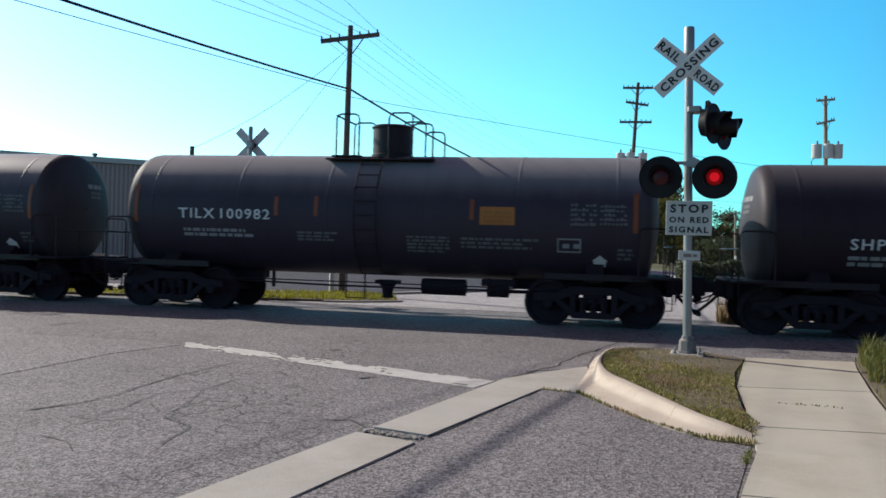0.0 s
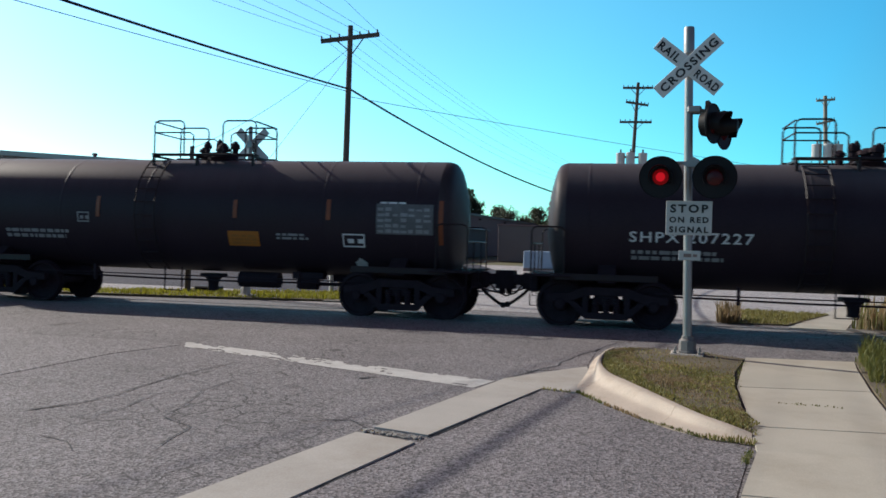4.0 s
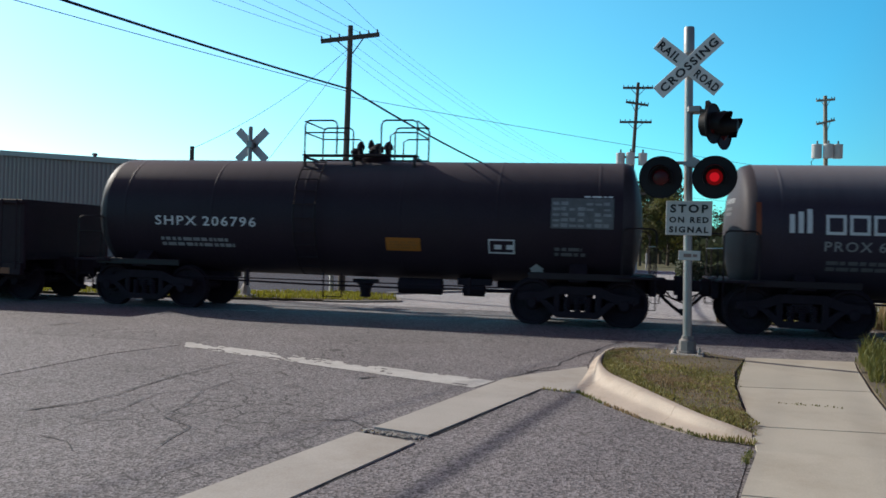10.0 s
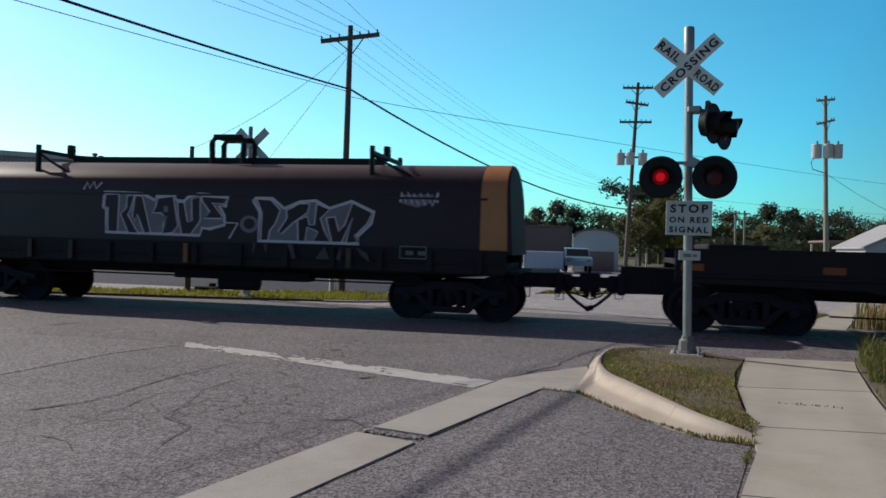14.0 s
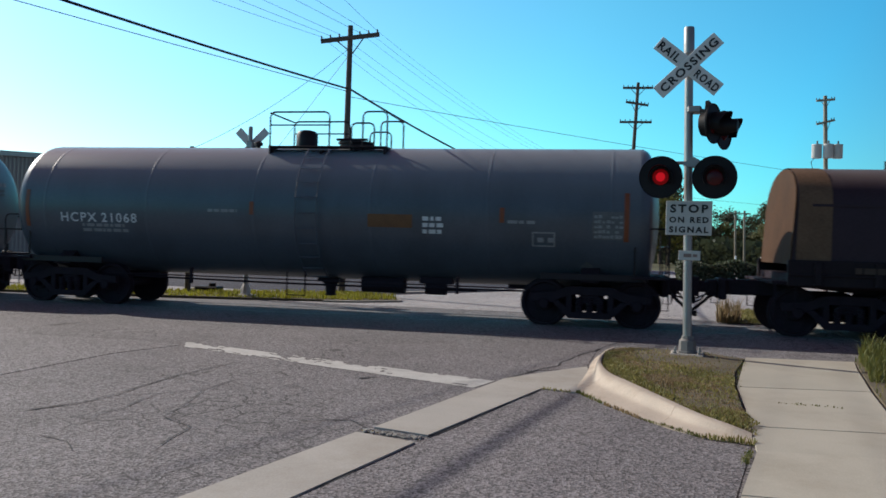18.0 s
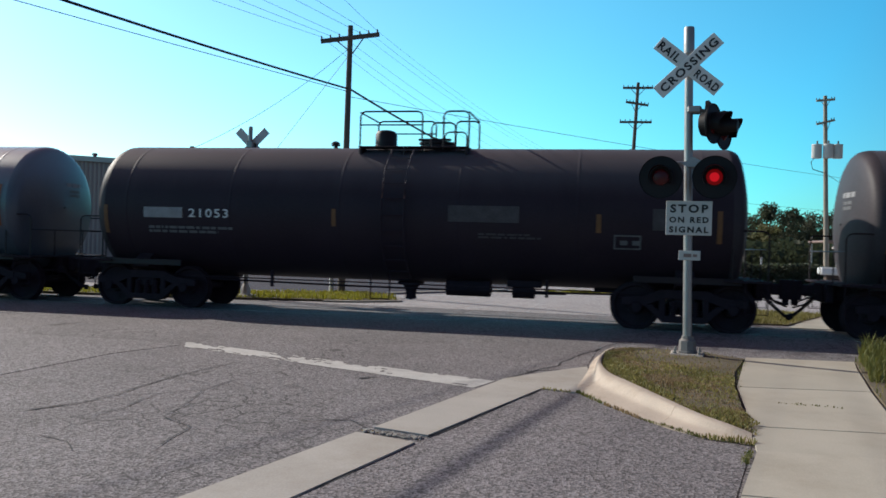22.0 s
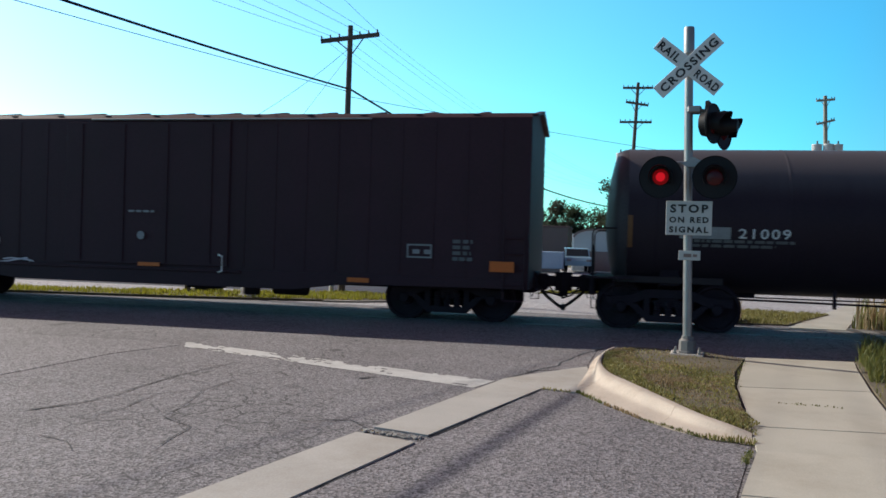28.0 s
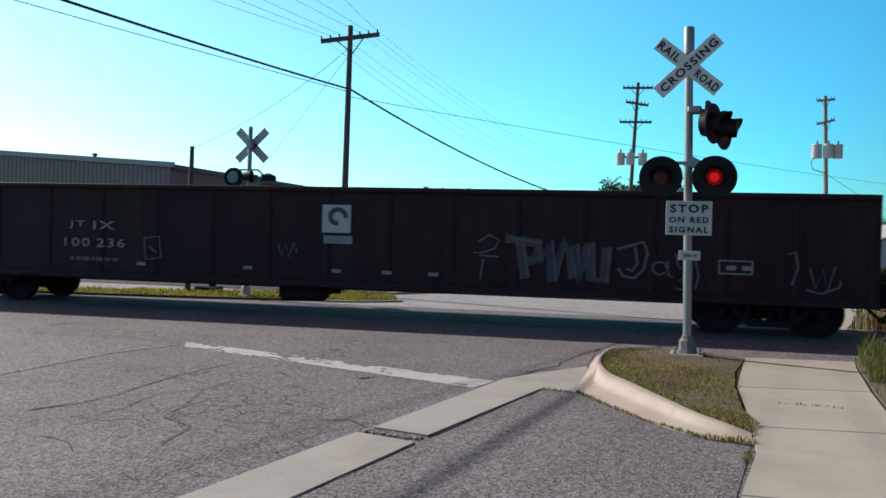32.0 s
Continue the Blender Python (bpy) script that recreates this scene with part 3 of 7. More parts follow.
grass("grass", ISLE, isle_z, 5600, .028, M["grass"], "short green grass on the kerbed island", seed=2, patch=1, keep=bare)
grass("dry_grass", ISLE, isle_z, 6200, .022, M["dry"], "short dry yellowed grass on the island", seed=5, patch=-1, keep=bare)
grass("grass", [(-.01, -6.9), (.0, -5.6), (.1, -5.2), (.3, -5.3), (.22, -6.2), (.3, -7.3), (.62, -8.3), (1.0, -9.2), (1.3, -8.9), (1.36, -9.4), (1.2, -9.7), (.95, -9.45), (.57, -8.68), (.28, -7.9)], isle_z, 1900, .034, M["grass"], "longer green tufts along the kerb", .7, .007, 3)

# sidewalk: separate slabs
walk_thing = thing("sidewalk", "pale concrete sidewalk slabs leading to the tracks", "sidewalk", kind="structure")
WL = [(2.02, -4.55), (1.86, -5.35), (1.49, -7.3), (1.36, -8.7), (1.27, -9.45), (1.18, -10.35), (.87, -11.6), (.2, -14.5), (-.6, -18.0), (-1.5, -22), (-3.3, -30)]
WR = [(3.52, -4.4), (3.31, -5.32), (2.95, -7.1), (2.72, -8.4), (2.62, -9.35), (2.5, -10.3), (2.35, -11.6), (1.9, -14.5), (1.3, -18.0), (.6, -22), (-1.2, -30)]
for i in range(len(WL) - 1):
    g = .006
    slab("slab", [(WL[i][0], WL[i][1] - g), (WR[i][0], WR[i][1] - g), (WR[i + 1][0], WR[i + 1][1] + g), (WL[i + 1][0], WL[i + 1][1] + g)], .028 + .003 * (i % 2), M["walk"], "", parent=walk_thing)
VERGE = [(3.56, -4.3), (3.35, -5.3), (2.99, -7.1), (2.76, -8.4), (2.66, -9.35), (2.54, -10.3), (2.3, -13), (9, -13), (14, -3.2), (5.5, -2.6), (4.0, -3.2)]
turf("verge", VERGE, lambda x, y: .035, "turf soil beside the sidewalk")
grass("grass", VERGE, lambda x, y: .035, 5000, .09, M["grass"], "uneven green grass beside the sidewalk", seed=7, width=.009)
grass("weeds", [(3.62, -4.2), (3.4, -5.4), (3.15, -6.4), (4.6, -6.6), (5.2, -3.1), (4.0, -3.2)], lambda x, y: .035, 2600, .26, M["weed"], "tall leafy weeds beside the sidewalk and tracks", .6, .010, 9)
# ragged grass fringe along kerb, driveway and slab joints
fr = []
for (x0, y0), (x1, y1), w in [((-.66, -8.15), (-.32, -8.22), .06), ((-.28, -8.2), (.02, -8.82), .02), ((.02, -8.82), (.35, -9.38), .022), ((.35, -9.38), (.82, -9.97), .028), ((.82, -9.97), (1.22, -10.1), .035), ((1.14, -10.3), (1.02, -10.75), .03), ((1.3, -9.0), (1.24, -9.8), .05), ((1.95, -4.7), (1.5, -7.3), .05), ((-1.93, -10.6), (-1.4, -10.74), .03), ((1.7, -8.2), (2.35, -8.26), .03)]:
    d = Vector((y0 - y1, x1 - x0, 0)).normalized() * w
    fr.append([(x0 - d.x, y0 - d.y), (x1 - d.x, y1 - d.y), (x1 + d.x, y1 + d.y), (x0 + d.x, y0 + d.y)])
for k, p in enumerate(fr):
    grass("edge_grass", p, lambda x, y: .01 if x < 1.5 or y > -8 else .03, (60, 110, 130, 190, 170, 70, 260, 200, 25, 38)[k], .035 if k < 8 else .015, M["dry"] if k in (2, 8) else M["weed"] if k % 2 else M["grass"], "low weeds rooted in a pavement joint", .8, .005, 20 + k)

# worn stop line: ragged flakes of paint
b = Build()
rng = random.Random(4)
A0, A1, A2, A3 = Vector((-6.05, -6.05)), Vector((-1.22, -7.78)), Vector((-1.38, -8.3)), Vector((-5.8, -6.55))
N, K = 150, 9
for i in range(N):
    for j in range(K):
        s, t = i / N, j / K
        wear = noise.noise(Vector((s * 9, t * 2.2, 1.3))) + .55 * noise.noise(Vector((s * 40, t * 6, 4)))
        if wear - (.66 if s < .5 else .54) + 1.05 * abs(t - .5) - .4 * (s > .75) > (-.05 if s > .4 else -.12):
            continue
        q = []
        for a, c in ((s, t), (s + 1 / N, t), (s + 1 / N, t + 1 / K), (s, t + 1 / K)):
            p = (A0.lerp(A1, a)).lerp(A3.lerp(A2, a), c)
            q.append((p.x + .018 * noise.noise(Vector((a * 60, c * 9, 7))), p.y + .02 * noise.noise(Vector((a * 50, c * 9, 9))), .005))
        b.add(q, [(0, 1, 2, 3)])
thing("stop_line", "worn white painted stop line with flaked edges", "road marking", b, M["paint"], kind="structure")

# sealed cracks
def strip(b, pts, w, z, jitter=.0):
    pts = [Vector((*p, 0)) for p in pts]
    fine = []
    for i in range(len(pts) - 1):
        m = max(2, int((pts[i + 1] - pts[i]).length / .12))
        fine += [pts[i].lerp(pts[i + 1], k / m) for k in range(m)]
    fine.append(pts[-1])
    v, n = [], len(fine)
    for i, p in enumerate(fine):
        d = (fine[min(i + 1, n - 1)] - fine[max(i - 1, 0)]).normalized()
        o = noise.noise(Vector((p.x * 2.3, p.y * 2.3, 3))) * jitter
        ww = w * (.45 + .9 * abs(noise.noise(Vector((p.x * 5, p.y * 5, 8)))))  * (1 if 0 < i < n - 1 else .2)
        v += [(p.x - d.y * (o + ww), p.y + d.x * (o + ww), z), (p.x - d.y * (o - ww), p.y + d.x * (o - ww), z)]
    b.add(v, [(2 * i, 2 * i + 1, 2 * i + 3, 2 * i + 2) for i in range(n - 1)])


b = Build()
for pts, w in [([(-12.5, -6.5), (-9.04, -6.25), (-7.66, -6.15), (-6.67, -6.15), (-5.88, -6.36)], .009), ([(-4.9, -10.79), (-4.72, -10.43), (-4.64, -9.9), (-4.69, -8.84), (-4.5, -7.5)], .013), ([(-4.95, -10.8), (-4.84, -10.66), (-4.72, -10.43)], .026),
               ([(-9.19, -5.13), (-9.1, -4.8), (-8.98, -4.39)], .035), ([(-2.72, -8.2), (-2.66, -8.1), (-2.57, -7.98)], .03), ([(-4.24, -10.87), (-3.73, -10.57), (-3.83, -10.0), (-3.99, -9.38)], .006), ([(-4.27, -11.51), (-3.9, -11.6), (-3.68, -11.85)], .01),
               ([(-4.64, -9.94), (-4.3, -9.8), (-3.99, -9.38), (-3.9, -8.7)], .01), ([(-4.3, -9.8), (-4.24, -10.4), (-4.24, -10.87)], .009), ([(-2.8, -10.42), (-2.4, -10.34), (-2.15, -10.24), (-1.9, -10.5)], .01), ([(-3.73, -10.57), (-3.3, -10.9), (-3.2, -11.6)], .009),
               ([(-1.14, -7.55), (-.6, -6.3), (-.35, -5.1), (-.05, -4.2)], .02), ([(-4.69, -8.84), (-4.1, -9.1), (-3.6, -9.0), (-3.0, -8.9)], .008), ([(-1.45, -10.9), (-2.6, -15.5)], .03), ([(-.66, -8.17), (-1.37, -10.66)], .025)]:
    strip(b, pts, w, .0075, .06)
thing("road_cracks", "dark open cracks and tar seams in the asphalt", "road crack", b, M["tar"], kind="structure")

# ---------------------------------------------------------------- track
track = thing("track", "single railway track set flush in the asphalt crossing", "railway track", kind="structure")
for y in (-.754, .754):
    part("rail", Build().box(-470, 470, y - .036, y + .036, -.14, .006).box(-470, 470, y - .07, y + .07, -.16, -.13), M["steel"], track)
    s = 1 if y < 0 else -1
    part("flangeway", Build().box(-15.5, 4.4, min(y + s * .04, y + s * .11), max(y + s * .04, y + s * .11), -.02, .0035), M["tar"], track)
part("ballast", Build().prism([(-2.0, -.1), (-1.6, .012), (1.6, .012), (2.0, -.1)], -470, -15.6, "x").prism([(-2.0, -.1), (-1.6, .012), (1.6, .012), (2.0, -.1)], 4.5, 470, "x"), M["gravel"], track)
b = Build()
for i in range(140):
    x = -16 - i * .5 if i < 80 else 5 + (i - 80) * .5
    b.box(x - .11, x + .11, -1.3, 1.3, -.1, .018 + .004 * (i % 2), .01)
tagged(part("ties", b, M["tie"], track), kind="stuff")

# ---------------------------------------------------------------- far side of the tracks
FARG = [(-5.35, 3.5), (-5.75, 4.6), (-7.0, 5.9), (-8.9, 4.7), (-11.6, 3.5), (-15.8, 2.3), (-30, .8), (-30, 1.15 - 1.2), (-13.8, 1.25), (-10.2, 1.75), (-7.8, 2.3), (-6.3, 2.75)]
slab("far_kerb", [(-5.22, 3.45), (-5.65, 4.72), (-7.0, 6.05), (-7.0, 2.35), (-6.2, 2.6)], .05, M["concrete"], "low weathered kerb end of the far grass strip", "kerb")
turf("far_verge", FARG, lambda x, y: .06, "turf soil of the strip beyond the tracks")
grass("far_grass", FARG, lambda x, y: .06, 9000, .085, M["lush"], "bright green grass strip beyond the tracks", .5, .014, 31)
FG2 = [(2.6, 1.45), (3.85, 1.55), (5.6, 5.2), (3.4, 5.3), (2.75, 2.6)]
turf("far_lawn", FG2, lambda x, y: .03, "turf soil patch beside the far sidewalk")
grass("far_grass", FG2, lambda x, y: .03, 3500, .07, M["grass"], "patchy grass beside the far sidewalk", .5, .012, 33)
grass("weeds", [(2.35, 1.4), (2.85, 1.4), (3.0, 2.3), (2.5, 2.3)], lambda x, y: .02, 260, .42, M["dry"], "dry weed clump at the far road edge", .5, .014, 35)
slab("far_sidewalk", [(3.75, .95), (4.85, .95), (6.4, 5.6), (9, 12), (8.2, 12.2), (5.55, 5.6)], .02, M["walk"], "far concrete sidewalk beyond the tracks", "sidewalk", .1)
grass("tall_grass", [(5.1, 1.2), (12, 1.2), (14, 9), (7.0, 5.5)], lambda x, y: -.02, 5200, .55, M["dry"], "tall dry grass beside the tracks", .35, .014, 37)
grass("tall_grass", [(5.0, 1.3), (12, 1.3), (14, 9), (6.9, 5.5)], lambda x, y: -.02, 3200, .5, M["weed"], "tall green weeds beside the tracks", .4, .014, 38)
slab("far_lawn", [(-2.3, 9.7), (1.7, 12.2), (1.9, 13.2), (-2.0, 10.6)], .03, M["soil"], "thin grass island in the far road", "ground", .1)
grass("far_grass", [(-2.2, 9.8), (1.6, 12.3), (1.8, 13.1), (-1.9, 10.5)], lambda x, y: .03, 1800, .08, M["lush"], "green grass on the far traffic island", .5, .016, 39)
slab("far_lot", [(-70, 6.4), (-17.9, 6.05), (-10.9, 5.85), (-7.6, 5.95), (-6.35, 6.35), (-3.5, 10.5), (-2.6, 14.5), (-4.5, 24), (-6, 30), (-10, 46), (-70, 46)], .008, M["sealed"], "dark blue-black sealed asphalt parking lot", "parking lot", .05)
slab("lot_kerb", [(-6.45, 6.32), (-6.25, 6.25), (-3.34, 10.45), (-3.52, 10.55)], .07, M["concrete"], "pale concrete kerb along the dark parking lot", "kerb", .12)


# ---------------------------------------------------------------- railway cars
WHEEL_R, AXLE = 0.457, 0.889
SHARED = {}


def shared(key, maker, material):
    if key not in SHARED:
        SHARED[key] = maker().mesh(key, material)
    return SHARED[key]


def wheelset_mesh():
    b = Build()
    for s in (-1, 1):
        y = s * .7175
        b.lathe([(y - s * .035, .12), (y - s * .03, .40), (y - s * .04, .483), (y - s * .01, .485), (y, .459), (y + s * .095, .452), (y + s * .1, .40), (y + s * .06, .38), (y + s * .05, .17), (y + s * .1, .14), (y + s * .1, .1)], "y", 28)
        for k in range(5):
            a = k * 1.2566
            b.tube([(.26 * math.cos(a), y + s * .05, .26 * math.sin(a)), (.26 * math.cos(a), y + s * .075, .26 * math.sin(a))], .028, 6)
    b.tube([(0, -1.06, 0), (0, 1.06, 0)], .085, 12)
    return b


def side_frame_mesh():
    """Cast truck side frame: arched top chord, sagging bottom chord, bearing pedestals."""
    b = Build()
    top = [(-1.16, .50), (-1.16, .64), (-.72, .68), (-.42, .80), (.42, .80), (.72, .68), (1.16, .64), (1.16, .50), (.98, .50), (.98, .56), (.80, .56), (.80, .46), (.62, .54), (.36, .64), (-.36, .64), (-.62, .54), (-.80, .46), (-.80, .56), (-.98, .56), (-.98, .50)]
    b.prism(top, -.075, .075, "y")
    low = [(-.74, .50), (-.60, .52), (-.34, .30), (.34, .30), (.60, .52), (.74, .50), (.40, .18), (-.40, .18)]
    b.prism(low, -.085, .085, "y")
    for s in (-1, 1):
        b.box(s * .40 - .06, s * .40 + .06, -.07, .07, .25, .70, .015)
        b.lathe([(-.10, .10), (-.11, .09), (.1, .095)], "y", 14, (s * AXLE, 0, .457))
        b.box(s * AXLE - .10, s * AXLE + .10, -.08, .08, .46, .58, .02)
    return b


def spring_mesh():
    return Build().lathe([(.26 + .022 * i, .062 if i % 2 else .078) for i in range(16)], "z", 10)


def bolster_mesh():
    b = Build().box(-.2, .2, -1.02, 1.02, .45, .66, .03)
    b.lathe([(.66, .24), (.72, .24), (.73, .2)], "z", 18)
    for s in (-1, 1):
        b.box(-.75, .75, s * .45 - .04, s * .45 + .04, .36, .45, .01)
        b.box(s * .36 - .05, s * .36 + .05, -.9, .9, .30, .42, .015)
        b.box(s * .3 - .14, s * .3 + .14, -.42, .42, .24, .5, .05)
        b.tube([(s * .36, s * .12, .34), (s * .5, s * .1, .66), (s * .1, s * .1, .7)], .03, 6)
    return b


WHEELSETS = {-1: [], 1: []}


def truck(car, x):
    t = part("truck", shared("bolster", bolster_mesh, M["running"]), None, car, "grimy black cast-steel railway truck", (x, 0, 0))
    for s in (-1, 1):
        part("side_frame", shared("side frame", side_frame_mesh, M["running"]), None, t, at=(0, s * .99, 0))
        for x in (-.2, 0, .2):
            part("spring", shared("spring", spring_mesh, M["running"]), None, t, at=(x, s * 1.0, 0))
        w = part("wheelset", shared("wheelset", wheelset_mesh, M["running"]), None, t, at=pose(s * AXLE, 0, WHEEL_R))
        WHEELSETS[s].append(w)
    return t


def coupler_mesh():
    """Draft box, shank, knuckle and lock lifter of one coupler."""
    b = Build().box(-.62, -.1, -.11, .11, .74, .96, .03)
    b.prism([(-.2, -.12), (-.06, -.2), (.05, -.17), (.07, -.05), (-.02, .0), (.03, .13), (-.04, .17), (-.16, .12)], .66, 1.04, "z")
    b.box(-.7, -.54, -.36, .36, .62, 1.04, .03)
    b.box(-.56, -.34, -.16, .16, .66, 1.0, .04)
    b.box(-.12, .0, -.08, .02, .54, .68, .02)
    b.tube([(-.05, -.04, .6), (-.14, -.3, .58), (-.5, -.62, .7), (-.52, -1.2, .72), (-.56, -1.3, .6)], .016, 6)
    return b


def hose_mesh():
    """Air hose with its angle cock and glad hand, hung in half a V to meet the next car's."""
    p = [(-.55, -.3, .76), (-.47, -.31, .68), (-.36, -.3, .56), (-.22, -.26, .44), (-.1, -.2, .35), (-.03, -.16, .31), (.02, -.15, .31)]
    b = Build().tube(p, .034, 8).tube([(-.7, -.3, .86), (-.6, -.3, .82), (-.54, -.3, .75)], .045, 8)
    b.box(-.07, .03, -.2, -.11, .26, .37, .02)
    b.tube([(-.38, .2, .8), (-.22, .12, .58), (0, .08, .5)], .018, 6)
    b.tube([(-.66, -.5, .74), (-.66, -.5, .5), (-.5, -.5, .5), (-.5, -.5, .72)], .012, 6)
    return b


def ends(car, reach, tc):
    """Couplers and hoses at both ends, and both trucks."""
    for s in (1, -1):
        turn = pose(s * reach, 0, 0, 0, 0, 0 if s > 0 else 180)
        part("coupler", shared("coupler", coupler_mesh, M["running"]), None, car, at=turn)
        part("air_hose", shared("hose", hose_mesh, M["hose"]), None, car, at=turn)
        truck(car, s * tc / 2)


def on_side(v, f, wrap):
    return Build().add([wrap(x, z) for x, z in v], f)


def panel(x0, x1, z0, z1, wrap, nx=2, nz=5):
    """A thin painted rectangle that follows a surface."""
    v = [(x0 + (x1 - x0) * i / nx, z0 + (z1 - z0) * j / nz) for j in range(nz + 1) for i in range(nx + 1)]
    f = [(j * (nx + 1) + i, j * (nx + 1) + i + 1, (j + 1) * (nx + 1) + i + 1, (j + 1) * (nx + 1) + i) for j in range(nz) for i in range(nx)]
    return on_side(v, f, wrap)


def lines(x0, x1, z0, z1, rows, wrap, seed, gap=.25):
    """Rows of small unreadable stencil writing as broken bars."""
    rng = random.Random(seed)
    b = Build()
    h = (z1 - z0) / (rows * 1.6)
    for r in range(rows):
        z, x = z1 - (r + .8) * (z1 - z0) / rows, x0
        end = x1 - (x1 - x0) * gap * rng.random()
        while x < end:
            w = rng.uniform(.05, .22)
            v = [(x, z - h / 2), (min(x + w, end), z - h / 2), (min(x + w, end), z + h / 2), (x, z + h / 2)]
            b.add([wrap(*p) for p in v], [(0, 1, 2, 3)])
            x += w + rng.uniform(.025, .05)
    return b


def stencil(car, s, x0, x1, z0, z1, wrap, material, label=""):
    """A stencilled mark, each word a part of its own, spread from x0 to x1."""
    words = [letters(w, z1 - z0, None, .012, 1.2) for w in s.split()]
    gap = (z1 - z0) * .55
    k = (x1 - x0) / (sum(max(p[0] for p in v) for v, f in words) + gap * (len(words) - 1))
    ob = None
    for v, f in words:
        ob = part("car_number", on_side([(x0 + p[0] * k, z0 + p[1]) for p in v], f, wrap), material, car, label or "stencilled reporting mark or number", smooth=False)
        x0 += (max(p[0] for p in v) + gap) * k
    return ob


def ring_frame(x0, x1, z0, z1, w, wrap, bars=2):
    b = Build()
    for a, c, d, e in [(x0, x1, z0, z0 + w), (x0, x1, z1 - w, z1), (x0, x0 + w, z0, z1), (x1 - w, x1, z0, z1)]:
        o = panel(a, c, d, e, wrap, 1, 5)
        b.add(o.v, o.f)
    for k in range(bars):
        a = x0 + (x1 - x0) * (k + .5) / (bars + .2)
        b.add([wrap(*p) for p in ((a, z0 + (z1 - z0) * .3), (a + (x1 - x0) * .28, z0 + (z1 - z0) * .3), (a + (x1 - x0) * .28, z0 + (z1 - z0) * .62), (a, z0 + (z1 - z0) * .62))], [(0, 1, 2, 3)])
    return b


def table(x0, x1, z0, z1, wrap, seed):
    """A large faded data panel: a grid of bars."""
    b = Build()
    rng = random.Random(seed)
    for i in range(7):
        for j in range(5):
            if rng.random() < .85:
                a, c = x0 + (x1 - x0) * i / 7, z0 + (z1 - z0) * j / 5
                w, h = (x1 - x0) / 7 * rng.uniform(.55, .92), (z1 - z0) / 5 * rng.uniform(.35, .7)
                b.add([wrap(*p) for p in ((a, c), (a + w, c), (a + w, c + h), (a, c + h))], [(0, 1, 2, 3)])
    return b


def placard(x, z, wrap, s=.12):
    return on_side([(x - s, z - s * .9), (x + s, z - s * .9), (x + s, z + .1 * s), (x + s * 1.25, z + .1 * s), (x, z + s), (x - s * 1.25, z + .1 * s), (x - s, z + .1 * s)], [(0, 1, 2, 3, 4, 5, 6)], wrap)


def hoop(b, x0, x1, y, z0, z1, r=.02, mid=True):
    c = min(.1, abs(x1 - x0) * .3)
    s = 1 if x1 > x0 else -1
    b.tube([(x0, y, z0), (x0, y, z1 - c), (x0 + s * c * .3, y, z1 - c * .3), (x0 + s * c, y, z1), (x1 - s * c, y, z1), (x1 - s * c * .3, y, z1 - c * .3), (x1, y, z1 - c), (x1, y, z0)], r, 6)


class Rails:
    """Bars of a railing, each a part of its own."""

    def __init__(self, car, material):
        self.car, self.m = car, material

    def hoop(self, x0, x1, y, z0, z1, r=.02):
        b = Build()
        hoop(b, x0, x1, y, z0, z1, r)
        part("railing_hoop", b, self.m, self.car)

    def bar(self, pts, r):
        part("railing_bar", Build().tube(pts, r, 6), self.m, self.car)


DISH = ((0, .02), (.08, .35), (.21, .6), (.36, .79), (.46, .89), (.55, .94), (.66, .97), (.82, .991), (1, 1))      # shallow dish, tight knuckle


def tank_shell(half, R, zc, head, seg=48):
    prof = [(-half + head * x, R * r) for x, r in DISH]
    return Build().lathe([(-half + head, R), (half - head, R)], "x", seg, (0, 0, zc), cap=False), Build().lathe(prof, "x", seg, (0, 0, zc), cap=False)


